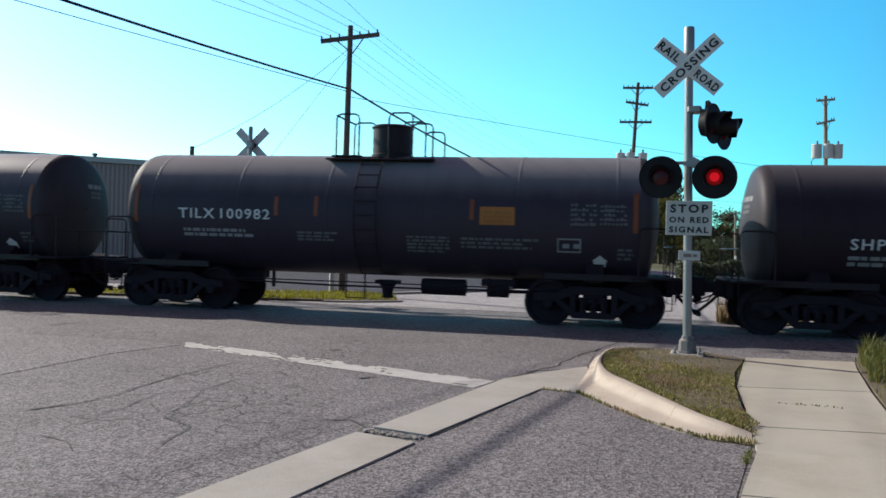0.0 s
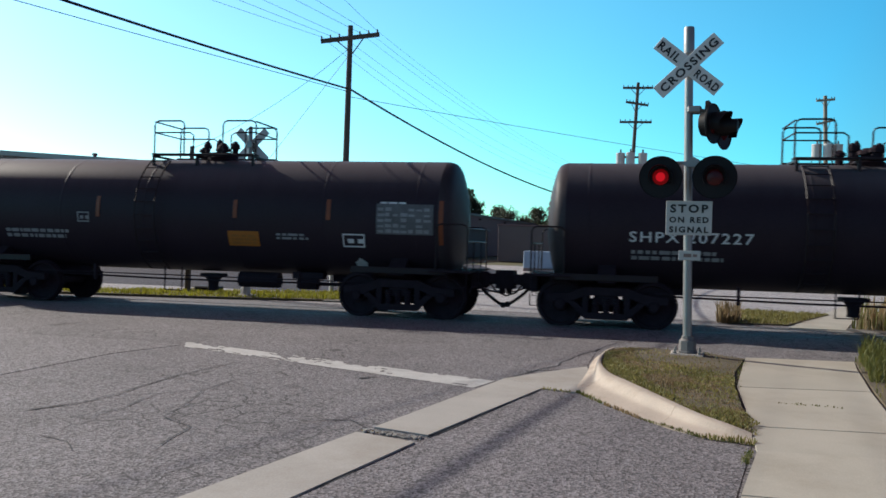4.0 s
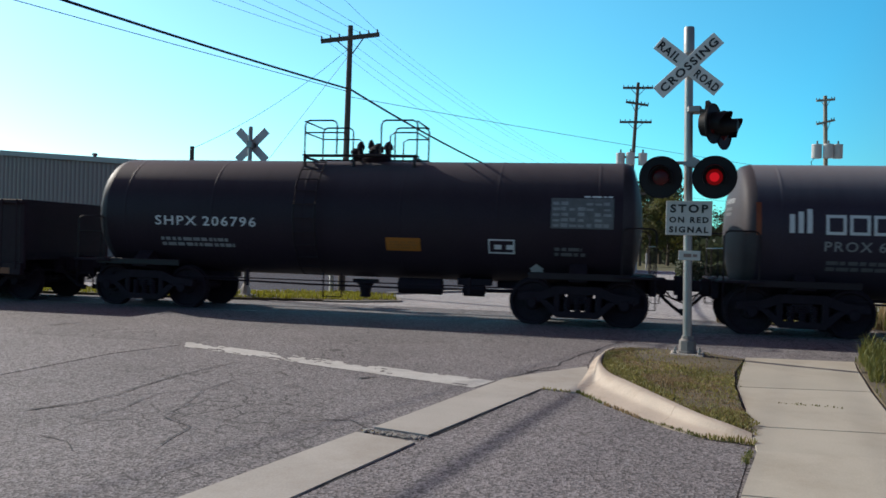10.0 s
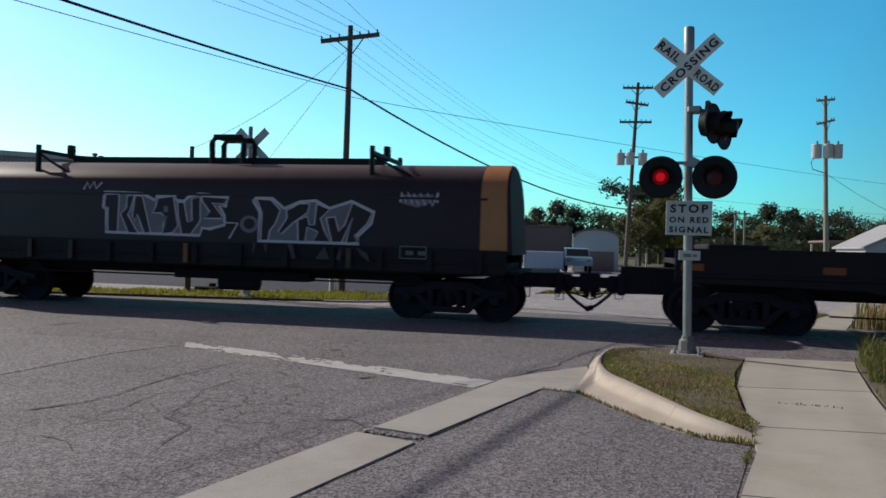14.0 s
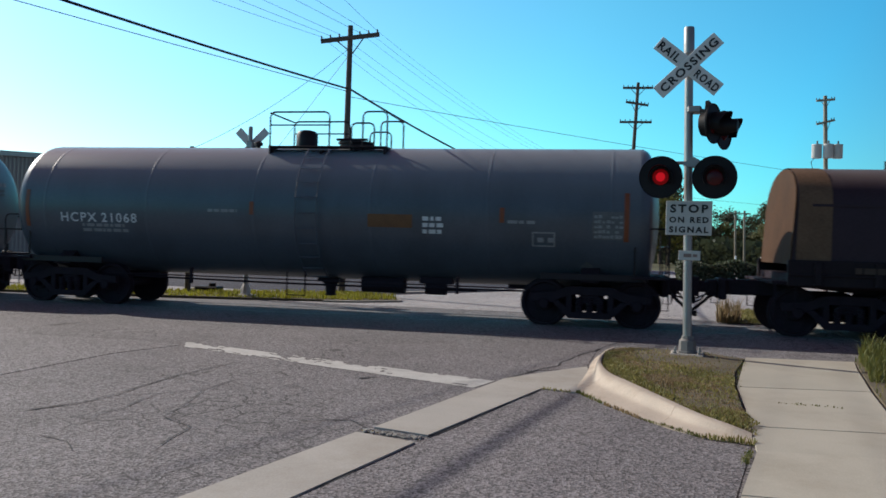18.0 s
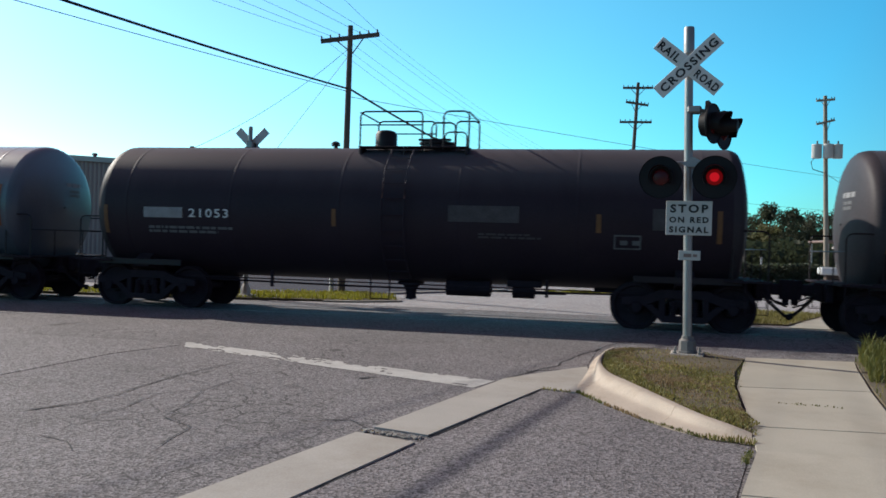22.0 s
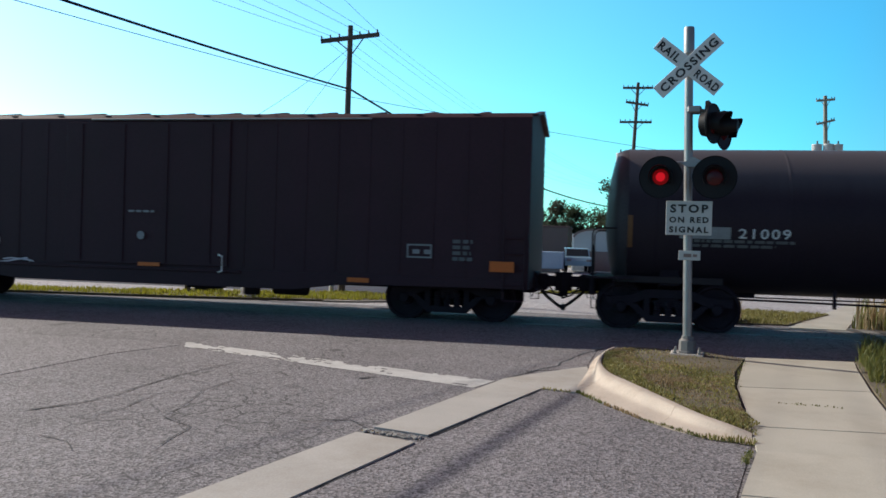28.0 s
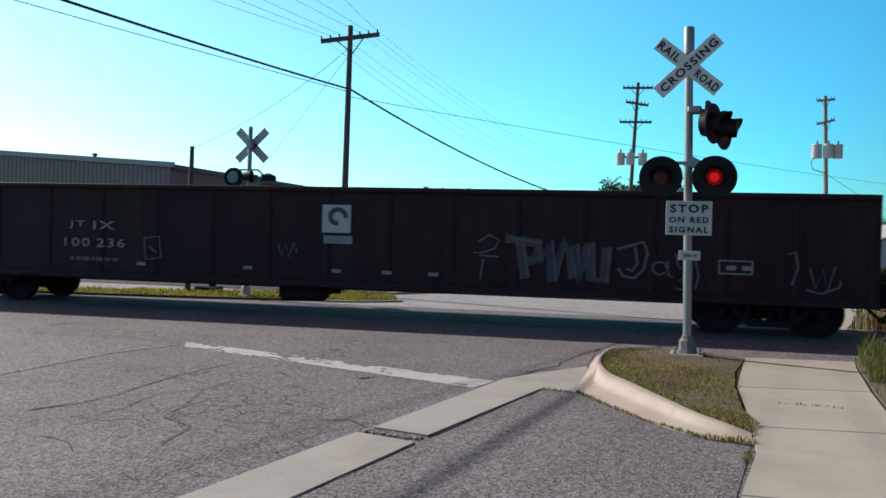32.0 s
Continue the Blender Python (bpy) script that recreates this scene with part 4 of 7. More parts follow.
def tank_car(label, paint, tc, half, zc, R, style, number, marks, head=.42, group="tank cars in the train", trim=None):
    trim = trim or M["trimblack"]
    car = thing("tank_car", label, "railway car", group=group)
    key = (round(half, 2), round(R, 2), style, paint.name)
    endpaint = {"black tank paint": M["endblack"], "dusty black tank paint": M["enddusty"]}.get(paint.name, paint)
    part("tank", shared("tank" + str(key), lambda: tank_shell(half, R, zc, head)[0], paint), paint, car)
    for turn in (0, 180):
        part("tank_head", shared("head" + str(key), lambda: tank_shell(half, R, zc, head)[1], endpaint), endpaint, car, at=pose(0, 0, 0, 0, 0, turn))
    hs = half - head
    # reporting marks on both dished heads
    for s in (1, -1):
        def dished(y, z):
            q = math.hypot(y, z - zc) / R
            for (a, r0), (c, r1) in zip(DISH, DISH[1:]):
                if q <= r1:
                    break
            return (s * (half - head * (a + (c - a) * max(0.0, (q - r0) / (r1 - r0))) + .008), y, z)
        ends_at = (.12, .72) if s > 0 else (-.62, .0)
        tagged(part("head_mark", lines(*ends_at, zc + .52, zc + .68, 1, dished, 5, .05), M["faint" if paint.name == "white tank paint" else "dim"], car, "pale stencilled mark on the head"), kind="stuff")
        tagged(part("head_mark", lines(ends_at[0] + .1, ends_at[1] - .05, zc + .28, zc + .48, 2, dished, 8, .3), M["faint"], car, "faded stencilled mark on the head"), kind="stuff")

    def wrap(x, z, off=.008):
        a = math.asin(max(-1, min(1, (z - zc) / R)))
        return (x, -(R + off) * math.cos(a), zc + (R + off) * math.sin(a))

    # weld bands round the shell
    for x in (-hs * .92, -hs * .55, -hs * .18, hs * .2, hs * .56, hs * .92):
        part("weld_band", shared("band%.2f%s" % (R, paint.name), lambda: Build().lathe([(-.03, R + .0005), (-.012, R + .004), (.012, R + .004), (.03, R + .0005)], "x", 48, (0, 0, zc), cap=False), paint), paint, car, at=(x, 0, 0))
    # stub sills, bolsters, end decks, draft gear
    reach = tc / 2 + 2.07
    for s in (1, -1):
        x0, x1 = sorted((s * (tc / 2 - 1.7), s * (reach - .6)))
        part("stub_sill", Build().box(x0, x1, -.19, .19, .68, 1.0, .02), M["running"], car)
        part("body_bolster", Build().prism([(-1.25, 1.02), (-1.25, .9), (-.5, .72), (.5, .72), (1.25, .9), (1.25, 1.02), (.8, 1.35), (-.8, 1.35)], s * tc / 2 - .17, s * tc / 2 + .17, "x"), M["running"], car)
        a, c = sorted((s * (half - .55), s * (reach - .55)))
        part("end_deck", Build().box(a, c, -1.35, 1.35, .985, 1.03, .01), M["running"], car)
        a, c = sorted((s * (tc / 2 - .95), s * (tc / 2 + 1.0)))
        for y in (-1.28, 1.22):
            part("side_sill", Build().box(a, c, y, y + .06, .93, 1.06, .01), trim, car)
        xe = s * (reach - .62)
        for y in (-1.3, 1.3):
            rail = Build()
            hoop(rail, xe, s * (reach - 1.25), y, 1.0, 1.95, .017)
            part("grab_rail", rail, trim, car)
        part("end_railing", Build().tube([(xe, -1.3, 1.62), (xe, 1.3, 1.62)], .016, 6).tube([(xe, -.5, 1.0), (xe, -.5, 1.62)], .014, 6).tube([(xe, .5, 1.0), (xe, .5, 1.62)], .014, 6), trim, car)
        for y in (-1.32, 1.32):
            step = Build()
            step.tube([(xe, y, 1.0), (xe, y, .42), (xe - s * .4, y, .42), (xe - s * .4, y, 1.0)], .015, 6).tube([(xe, y, .7), (xe - s * .4, y, .7)], .012, 6)
            part("sill_step", step, M["running"], car)
    # underside gear
    part("brake_reservoir", Build().lathe([(-.6, .02), (-.57, .17), (.35, .17), (.38, .02)], "x", 16, (1.5, -.45, .66)), M["running"], car)
    part("brake_cylinder", Build().lathe([(2.3, .05), (2.32, .13), (2.75, .13), (2.78, .04), (3.4, .03)], "x", 14, (0, -.5, .62)).box(2.2, 2.9, -.62, -.38, .72, .86, .01), M["running"], car)
    part("outlet_valve", Build().lathe([(.72, .2), (.66, .2), (.58, .13), (.42, .11), (.36, .13), (.34, .02)], "z", 16, (.05, 0, 0)).box(-.2, .3, -.2, .2, .66, .74, .02), M["running"], car)
    part("train_line", Build().tube([(-tc / 2 + .9, -.7, .66), (-1, -.72, .62), (1, -.72, .62), (tc / 2 - .9, -.7, .66)], .022, 6).tube([(-tc / 2 + .9, -1.05, .72), (tc / 2 - .9, -1.05, .72)], .014, 6), M["running"], car)
    for x in (-tc * .24, tc * .27):
        part("pipe_bracket", Build().box(x - .03, x + .03, -1.08, -1.02, .56, .9, .005), M["running"], car)
    part("valve_stirrup", Build().tube([(-.55, -1.05, .9), (-.55, -1.05, .40), (-.15, -1.05, .40), (-.15, -1.05, .9)], .018, 6), M["running"], car)
    # top fittings
    zt = zc + R
    px0, px1 = marks.get("platform", (-1.15, 1.2))
    rail = Rails(car, trim)
    if style == "dome":
        part("manway_dome", Build().lathe([(zt - .15, .46), (zt + .02, .46), (zt + .04, .43), (zt + .58, .43), (zt + .6, .46), (zt + .63, .46), (zt + .66, .40), (zt + .67, .02)], "z", 28, (.07, 0, 0)), trim, car)
        for y in (-.62, .62):
            rail.hoop(-1.0, -.5, y, zt - .16, zt + .83)
            rail.hoop(.15, .66, y, zt - .16, zt + .85)
            rail.hoop(.66, 1.1, y, zt - .16, zt + .62)
        for x in (-1.0, .66):
            rail.bar([(x, -.62, zt + .8), (x, .62, zt + .8)], .02)
        part("platform", Build().box(-1.15, 1.15, -.85, -.5, zt - .16, zt - .12, .01).box(-1.15, 1.15, .5, .85, zt - .16, zt - .12, .01).box(-1.15, -.5, -.5, .5, zt - .06, zt - .02, .01), trim, car)
    elif style == "box":
        for y in (-.56, .56):
            rail.hoop(px0 + .02, px0 + .74, y, zt + .08, zt + .82)
            rail.hoop(px1 - .80, px1 - .02, y, zt + .08, zt + .82)
            rail.bar([(px0 + .02, y, zt + .56), (px0 + .88, y, zt + .56), (px0 + .97, y, zt + .5), (px0 + .97, y, zt + .08)], .018)
            rail.bar([(px1 - .02, y, zt + .56), (px1 - .50, y, zt + .56), (px1 - .60, y, zt + .5), (px1 - .60, y, zt + .08)], .018)
        for x in (px0 + .02, px1 - .02):
            rail.bar([(x, -.56, zt + .80), (x, .56, zt + .80)], .018)
            rail.bar([(x, -.56, zt + .56), (x, .56, zt + .56)], .016)
        deck = Build().box(px0, px1, -.66, -.40, zt + .05, zt + .09, .01).box(px0, px1, .40, .66, zt + .05, zt + .09, .01)
        for x in (px0 + .05, -.1, px1 - .05):
            deck.box(x - .025, x + .025, -.66, .66, zt + .0, zt + .05, .008)
            for y in (-.62, .62):
                deck.box(x - .03, x + .03, y - .03, y + .03, zt - .18, zt + .05, .005)
        part("platform", deck, trim, car)
        fit = Build().lathe([(zt - .1, .34), (zt + .05, .34), (zt + .07, .30), (zt + .16, .28), (zt + .17, .02)], "z", 20, (.2, 0, 0))
        for x, y, h, r in ((-.1, -.15, .42, .06), (.05, .12, .5, .05), (.3, -.18, .38, .08), (.45, .1, .45, .07), (.2, 0, .34, .11), (-.28, .05, .3, .08)):
            part("valve", Build().lathe([(zt, r), (zt + h * .6, r), (zt + h * .62, r * 1.6), (zt + h * .8, r * 1.5), (zt + h, r * .5)], "z", 10, (x, y, 0)), M["running"], car)
        part("valve_plate", fit, M["running"], car)
    else:
        flip = -1 if style == "h_turned" else 1
        for y in (-.68, .68):
            rail.hoop(px0 + .02, px0 + 1.36, y, zt - .12, zt + .70)
            rail.hoop(px1 - .55, px1 - .02, y, zt - .12, zt + .70)
            rail.hoop(px1 - .8, px1 - .3, y, zt - .12, zt + .46)
            rail.bar([(px0 + .02, y, zt + .42), (px0 + 1.36, y, zt + .42)], .016)
        for x in (px0 + .02, px1 - .02):
            rail.bar([(x, -.68, zt + .68), (x, .68, zt + .68)], .018)
        deck = Build().box(px0, px1, -.76, -.42, zt - .06, zt - .03, .01).box(px0, px1, .42, .76, zt - .06, zt - .03, .01)
        for x in (px0 + .05, 0, px1 - .05):
            deck.box(x - .025, x + .025, -.76, .76, zt - .2, zt - .05, .008)
        part("platform", deck, trim, car)
        part("valve_housing", Build().lathe([(zt - .1, .26), (zt + .02, .27), (zt + .04, .24), (zt + .3, .24), (zt + .37, .2), (zt + .4, .1), (zt + .41, .02)], "z", 20, (-.6 * flip, 0, 0)), trim, car)
        part("manway", Build().lathe([(zt - .1, .36), (zt + .07, .36), (zt + .09, .40), (zt + .13, .40), (zt + .15, .02)], "z", 22, (.55 * flip, 0, 0)).tube([(.2 * flip, -.3, zt + .16), (.9 * flip, -.3, zt + .16)], .03, 6), trim, car)
        part("safety_vent", Build().lathe([(zt - .05, .05), (zt + .05, .05), (zt + .06, .10), (zt + .12, .1), (zt + .16, .04)], "z", 10, (-1.75 * flip, 0, 0)), trim, car)
    # ladder on the near side
    lad = Build()
    lx = marks.get("ladder", -.25)
    ang = [math.radians(a) for a in range(-62, 63, 12)]
    for dx in (-.23, .23):
        lad.tube([(lx + dx, -(R + .12) * math.cos(a), zc + (R + .12) * math.sin(a)) for a in ang], .018, 6)
    for a in ang:
        lad.tube([(lx - .23, -(R + .12) * math.cos(a), zc + (R + .12) * math.sin(a)), (lx + .23, -(R + .12) * math.cos(a), zc + (R + .12) * math.sin(a))], .013, 6)
    part("ladder", lad, trim if style != "h" else paint, car)
    ends(car, reach, tc)
    # lettering and markings
    for k, (s, x0, x1, z0, z1, m) in enumerate(number):
        stencil(car, s, x0, x1, z0, z1, wrap, M[m])
    for x, z0, z1 in marks.get("stripes", ()):
        part("reflective_strip", panel(x - .045, x + .045, z0, z1, wrap, 1, 6), M[marks.get("stripe", "stripe")], car, "orange reflective strip")
    for x0, x1, z0, z1, m in marks.get("panels", ()):
        p = part("placard", panel(x0, x1, z0, z1, wrap), M[m], car)
        if m == "amber":
            tagged(part("placard_text", lines(x0 + .07, x1 - .05, z0 + .05, z1 - .04, 3, lambda x, z: wrap(x, z, .012), 17, .1), M["gold"], p), kind="stuff")
    for k, (x0, x1, z0, z1, r, m) in enumerate(marks.get("lines", ())):
        tagged(part("stencil_text", lines(x0, x1, z0, z1, r, wrap, k + len(label)), M[m], car), kind="stuff")
    for x0, x1, z0, z1, m in marks.get("frames", ()):
        part("stencil_frame", ring_frame(x0, x1, z0, z1, .028, wrap), M[m], car)
    for k, (x0, x1, z0, z1, m) in enumerate(marks.get("tables", ())):
        if m == "dim":
            part("data_plate", panel(x0 - .03, x1 + .03, z0 - .03, z1 + .03, lambda x, z: wrap(x, z, .005), 3, 6), M["faint"], car, "pale data plate")
        tagged(part("data_panel", table(x0, x1, z0, z1, wrap, k + 3), M[m], car), kind="stuff")
    for x, z, m in marks.get("arrows", ()):
        part("placard_holder", placard(x, z, wrap), M[m], car)
    if "logo" in marks:
        x0, x1, z0, z1, m = marks["logo"]
        w = (x1 - x0) / 6
        b = Build()
        for i in range(6):
            o = ring_frame(x0 + i * w, x0 + (i + .86) * w, z0, z1, .055, wrap, 0)
            b.add(o.v, o.f)
        part("brand_emblem", b, M[m], car, "row of pale block shapes")
        b = Build()
        for i in range(3):
            a = x0 - .62 + i * .15
            o = panel(a, a + .09, z0 + .02, z1 + .05 * i, wrap, 1, 6)
            b.add(o.v, o.f)
        part("brand_badge", b, M[m], car, "small pale badge")
    car["reach"] = reach
    return car


TI = dict(tc=8.95, half=5.72, zc=2.13, R=1.29, style="dome")
SH = dict(tc=9.33, half=5.9, zc=2.05, R=1.256, style="box")
PR = dict(tc=9.30, half=5.93, zc=2.0, R=1.30, style="box")
HC = dict(tc=11.28, half=6.95, zc=2.16, R=1.43, style="h")
TI_M = dict(stripes=[(-5.25, 1.86, 2.67), (-2.04, 2.05, 2.44), (-1.17, 2.05, 2.46), (2.07, 2.05, 2.45), (5.22, 1.86, 2.62)], panels=[(2.23, 2.92, 1.96, 2.31, "amber")], tables=[(4.0, 4.5, 1.98, 2.44, "faint"), (4.56, 5.08, 2.0, 2.42, "faint")],
            lines=[(-4.15, -2.47, 1.6, 1.8, 2, "dim"), (-1.59, -.68, 1.56, 1.77, 3, "faint"), (.74, 1.71, 1.39, 1.74, 5, "faint"), (1.85, 3.5, 1.5, 1.74, 3, "faint"), (4.9, 5.25, 1.35, 1.6, 3, "faint")], frames=[(3.75, 4.21, 1.46, 1.73, "dim")], arrows=[(4.57, 1.3, "white")], ladder=-.1)
SH_M = dict(stripes=[(-5.65, 1.58, 2.46), (-2.08, 1.94, 2.39), (1.14, 1.98, 2.36), (3.2, 1.98, 2.4), (5.56, 1.53, 2.41)], panels=[(.96, 1.66, 1.4, 1.71, "amber")], tables=[(4.25, 5.37, 1.75, 2.3, "dim")], lines=[(-4.42, -2.81, 1.47, 1.7, 2, "dim"), (2.05, 2.77, 1.57, 1.72, 2, "dim"), (4.3, 4.9, 2.34, 2.4, 1, "white")],
            frames=[(3.5, 3.97, 1.44, 1.71, "white"), (-2.58, -2.29, 1.82, 2.04, "dim")], arrows=[(3.82, 1.1, "white")], platform=(-1.2, 1.27), ladder=-.9)
SH2_M = dict(panels=[(.8, 1.52, 1.4, 1.66, "amber")], tables=[(4.15, 5.28, 1.95, 2.48, "dim")], lines=[(-4.22, -2.4, 1.38, 1.6, 2, "dim"), (4.75, 5.3, 2.53, 2.58, 1, "white"), (4.2, 4.8, 1.4, 1.6, 2, "faint")], frames=[(2.9, 3.42, 1.4, 1.68, "white")], arrows=[(3.84, 1.1, "white")], platform=(-1.25, 1.27), ladder=-.9)
PR_M = dict(stripes=[(-5.38, 1.32, 2.1), (-1.72, 1.33, 2.12), (1.65, 1.33, 2.11), (5.25, 1.3, 2.1)], panels=[(2.09, 2.79, 2.05, 2.39, "amber")], tables=[(1.12, 1.87, 2.17, 2.51, "faint")], lines=[(-4.1, -2.5, 1.45, 1.68, 2, "faint")], frames=[(4.0, 4.45, 1.45, 1.7, "dim")], arrows=[(4.75, 1.25, "white")], logo=(-4.16, -1.67, 2.14, 2.39, "white"), platform=(-1.12, 1.16), ladder=-.7)
HCB_M = dict(stripes=[(-6.5, 1.7, 2.5), (-1.22, 2.05, 2.32), (3.99, 2.0, 2.29), (6.35, 1.69, 2.61)], panels=[(1.28, 2.2, 1.86, 2.12, "worngold")], tables=[(5.75, 6.3, 1.75, 2.22, "dim")], lines=[(-5.17, -3.94, 1.63, 1.84, 2, "dim"), (2.41, 2.86, 1.77, 2.15, 3, "white"), (-2.2, -1.5, 2.1, 2.2, 1, "dim"), (4.1, 4.7, 2.0, 2.1, 1, "dim")],
             frames=[(4.58, 5.02, 1.56, 1.84, "dim")], arrows=[(5.63, 1.18, "faint")], platform=(-1.2, 1.45), ladder=0.0)
HCK_M = dict(stripes=[(-6.4, 1.6, 2.2), (-1.26, 1.85, 2.2), (4.01, 1.85, 2.2), (6.2, 1.7, 2.3)], stripe="worngold", panels=[(5.0, 6.0, 1.92, 2.32, "mid"), (1.1, 2.5, 2.0, 2.32, "mid")], lines=[(-5.4, -3.3, 1.65, 1.82, 2, "faint"), (1.7, 3.0, 1.7, 1.82, 2, "mid")], frames=[(4.3, 4.8, 1.55, 1.82, "faint")], platform=(-1.0, 1.36), ladder=0.0)

TRAIN = []          # (car, place along the train)


def add(car, u):
    TRAIN.append((car, u))


BT, DT, BL, SL = M["tankblack"], M["tankdusty"], M["tankblue"], M["tankslate"]
add(tank_car("black tank car with white reporting mark", BT, number=[("SHPX", -4.2, -3.35, 1.66, 1.86, "white")], marks=SH2_M, **SH), 8.5)
add(tank_car("dusty black tank car with tall manway dome", DT, number=[("TILX 100982", -4.24, -2.18, 1.96, 2.17, "white")], marks=TI_M, **TI), -4.71)
add(tank_car("dusty black tank car with tall manway dome", DT, number=[("TILX 100976", -4.24, -2.18, 1.96, 2.17, "white")], marks=TI_M, **TI), -17.80)
add(tank_car("black tank car with orange strips and top railing", BT, number=[("SHPX 206794", -4.53, -2.81, 1.84, 2.04, "white")], marks=SH_M, **SH), -31.11)
add(tank_car("black tank car with white number and top railing", BT, number=[("SHPX 207227", -4.27, -2.02, 1.7, 1.9, "white")], marks=SH2_M, **SH), -44.60)
add(tank_car("black tank car with orange strips and top railing", BT, number=[], marks=SH_M, **SH), -58.09)


def flat_wrap(y):
    return lambda x, z: (x, y, z)


def stroke(pts, w, wrap):
    """A painted line of width w through points of a side."""
    v, n = [], len(pts)
    for i, (x, z) in enumerate(pts):
        d = Vector((pts[min(i + 1, n - 1)][0] - pts[max(i - 1, 0)][0], pts[min(i + 1, n - 1)][1] - pts[max(i - 1, 0)][1])).normalized()
        v += [wrap(x - d.y * w, z + d.x * w), wrap(x + d.y * w, z - d.x * w)]
    return Build().add(v, [(2 * i, 2 * i + 1, 2 * i + 3, 2 * i + 2) for i in range(n - 1)])


def blob(pts, wrap):
    return Build().add([wrap(x, z) for x, z in pts], [tuple(range(len(pts)))])


def hood_section(zt, zk, zb, hw):
    """Half-round hood section: flat-topped curve over straight sides."""
    pts = [(-hw, zb), (-hw, zk)]
    for i in range(1, 12):
        a = math.pi * i / 12
        pts.append((-hw * math.cos(a) * (1.0 - .02 * math.sin(a)), zk + (zt - zk) * math.sin(a) ** .8))
    return pts + [(hw, zk), (hw, zb)]


# painted shapes of the tag on the navy coil car, in metres along and up its side
TAG_PALE = []
TAG_PALE.append([(-2.24, 2.13), (-2.22, 2.46), (-1.82, 2.45), (-1.29, 2.43), (-1.02, 2.31), (-0.99, 2.39), (-0.55, 2.43), (-0.53, 2.32), (-0.34, 2.3), (-0.24, 2.4), (-0.0, 2.45), (0.67, 2.41), (0.6, 2.2), (0.46, 2.22), (0.58, 2.02), (0.59, 1.82), (0.25, 1.73), (0.08, 1.75), (0.04, 1.59), (-2.17, 1.61), (-2.16, 2.1)])
TAG_PALE.append([(1.22, 2.33), (1.29, 2.41), (1.64, 2.39), (1.9, 2.19), (2.24, 2.33), (2.58, 2.36), (2.88, 2.21), (3.34, 2.36), (3.82, 2.15), (3.76, 1.92), (3.48, 1.65), (3.53, 1.51), (1.34, 1.51), (1.37, 2.11)])
TAG_DARK = []
TAG_DARK.append([(-2.19, 2.42), (-1.86, 2.42), (-1.88, 1.63), (-2.12, 1.63), (-2.12, 2.14), (-2.21, 2.16)])
TAG_DARK.append([(-1.67, 2.39), (-1.5, 2.41), (-1.59, 2.08), (-1.65, 2.0), (-1.4, 1.61), (-1.63, 1.61), (-1.82, 2.0), (-1.69, 2.13)])
TAG_DARK.append([(-1.48, 2.4), (-1.31, 2.39), (-1.1, 1.63), (-1.25, 1.61), (-1.42, 2.0), (-1.48, 1.86), (-1.54, 1.97)])
TAG_DARK.append([(-0.96, 2.35), (-0.59, 2.4), (-0.47, 1.78), (-0.59, 1.63), (-0.83, 1.61), (-0.78, 1.97), (-0.87, 2.04), (-1.06, 2.04), (-0.99, 2.19)])
TAG_DARK.append([(-0.49, 2.28), (-0.34, 2.27), (-0.25, 1.86), (-0.15, 1.89), (-0.17, 2.35), (0.03, 2.39), (0.04, 1.89), (-0.17, 1.61), (-0.38, 1.61), (-0.47, 2.0)])
TAG_DARK.append([(0.05, 2.41), (0.63, 2.38), (0.57, 2.25), (0.3, 2.28), (0.53, 2.01), (0.51, 1.95), (0.13, 1.95), (0.25, 2.09), (0.08, 2.3)])
TAG_DARK.append([(1.29, 2.38), (1.61, 2.36), (1.82, 2.15), (1.71, 1.86), (1.61, 1.75), (1.56, 1.53), (1.4, 1.53), (1.42, 2.08)])
TAG_DARK.append([(1.95, 2.15), (2.24, 2.3), (2.45, 2.29), (2.41, 2.11), (2.09, 1.89), (1.86, 1.67), (1.78, 1.71), (1.97, 2.0)])
TAG_DARK.append([(2.6, 2.3), (2.88, 2.19), (2.69, 2.0), (2.77, 1.78), (2.9, 1.53), (2.54, 1.53), (2.64, 1.73), (2.41, 1.82), (2.37, 1.53), (2.22, 1.53), (2.2, 1.96), (2.41, 2.04), (2.45, 1.87), (2.56, 1.86)])
TAG_DARK.append([(2.81, 2.02), (3.0, 2.04), (3.09, 1.75), (3.21, 1.89), (3.36, 2.33), (3.78, 2.14), (3.68, 1.92), (3.43, 1.67), (3.47, 1.53), (3.24, 1.53), (3.38, 2.04), (3.15, 1.53), (2.94, 1.53)])
TAG_GAPS = []
TAG_GAPS.append([(-0.81, 2.19), (-0.71, 2.19), (-0.7, 2.06), (-0.81, 2.06)])
TAG_GAPS.append([(-0.81, 1.98), (-0.72, 1.98), (-0.77, 1.69)])
TAG_SILL = []
TAG_SILL.append([(2.05, 1.45), (2.16, 1.47), (2.24, 1.16), (2.16, 1.16)])
TAG_SILL.append([(2.66, 1.16), (2.85, 1.42), (2.96, 1.16)])
TAG_SILL.append([(3.09, 1.18), (3.21, 1.45), (3.19, 1.12)])
TAG_SILL.append([(3.51, 1.42), (3.74, 1.31), (3.81, 1.12), (3.6, 1.28)])
TAG_SILL.append([(1.31, 1.45), (1.37, 1.45), (1.31, 1.18)])
TAG_SILL.append([(1.54, 1.45), (1.63, 1.45), (1.59, 1.23)])


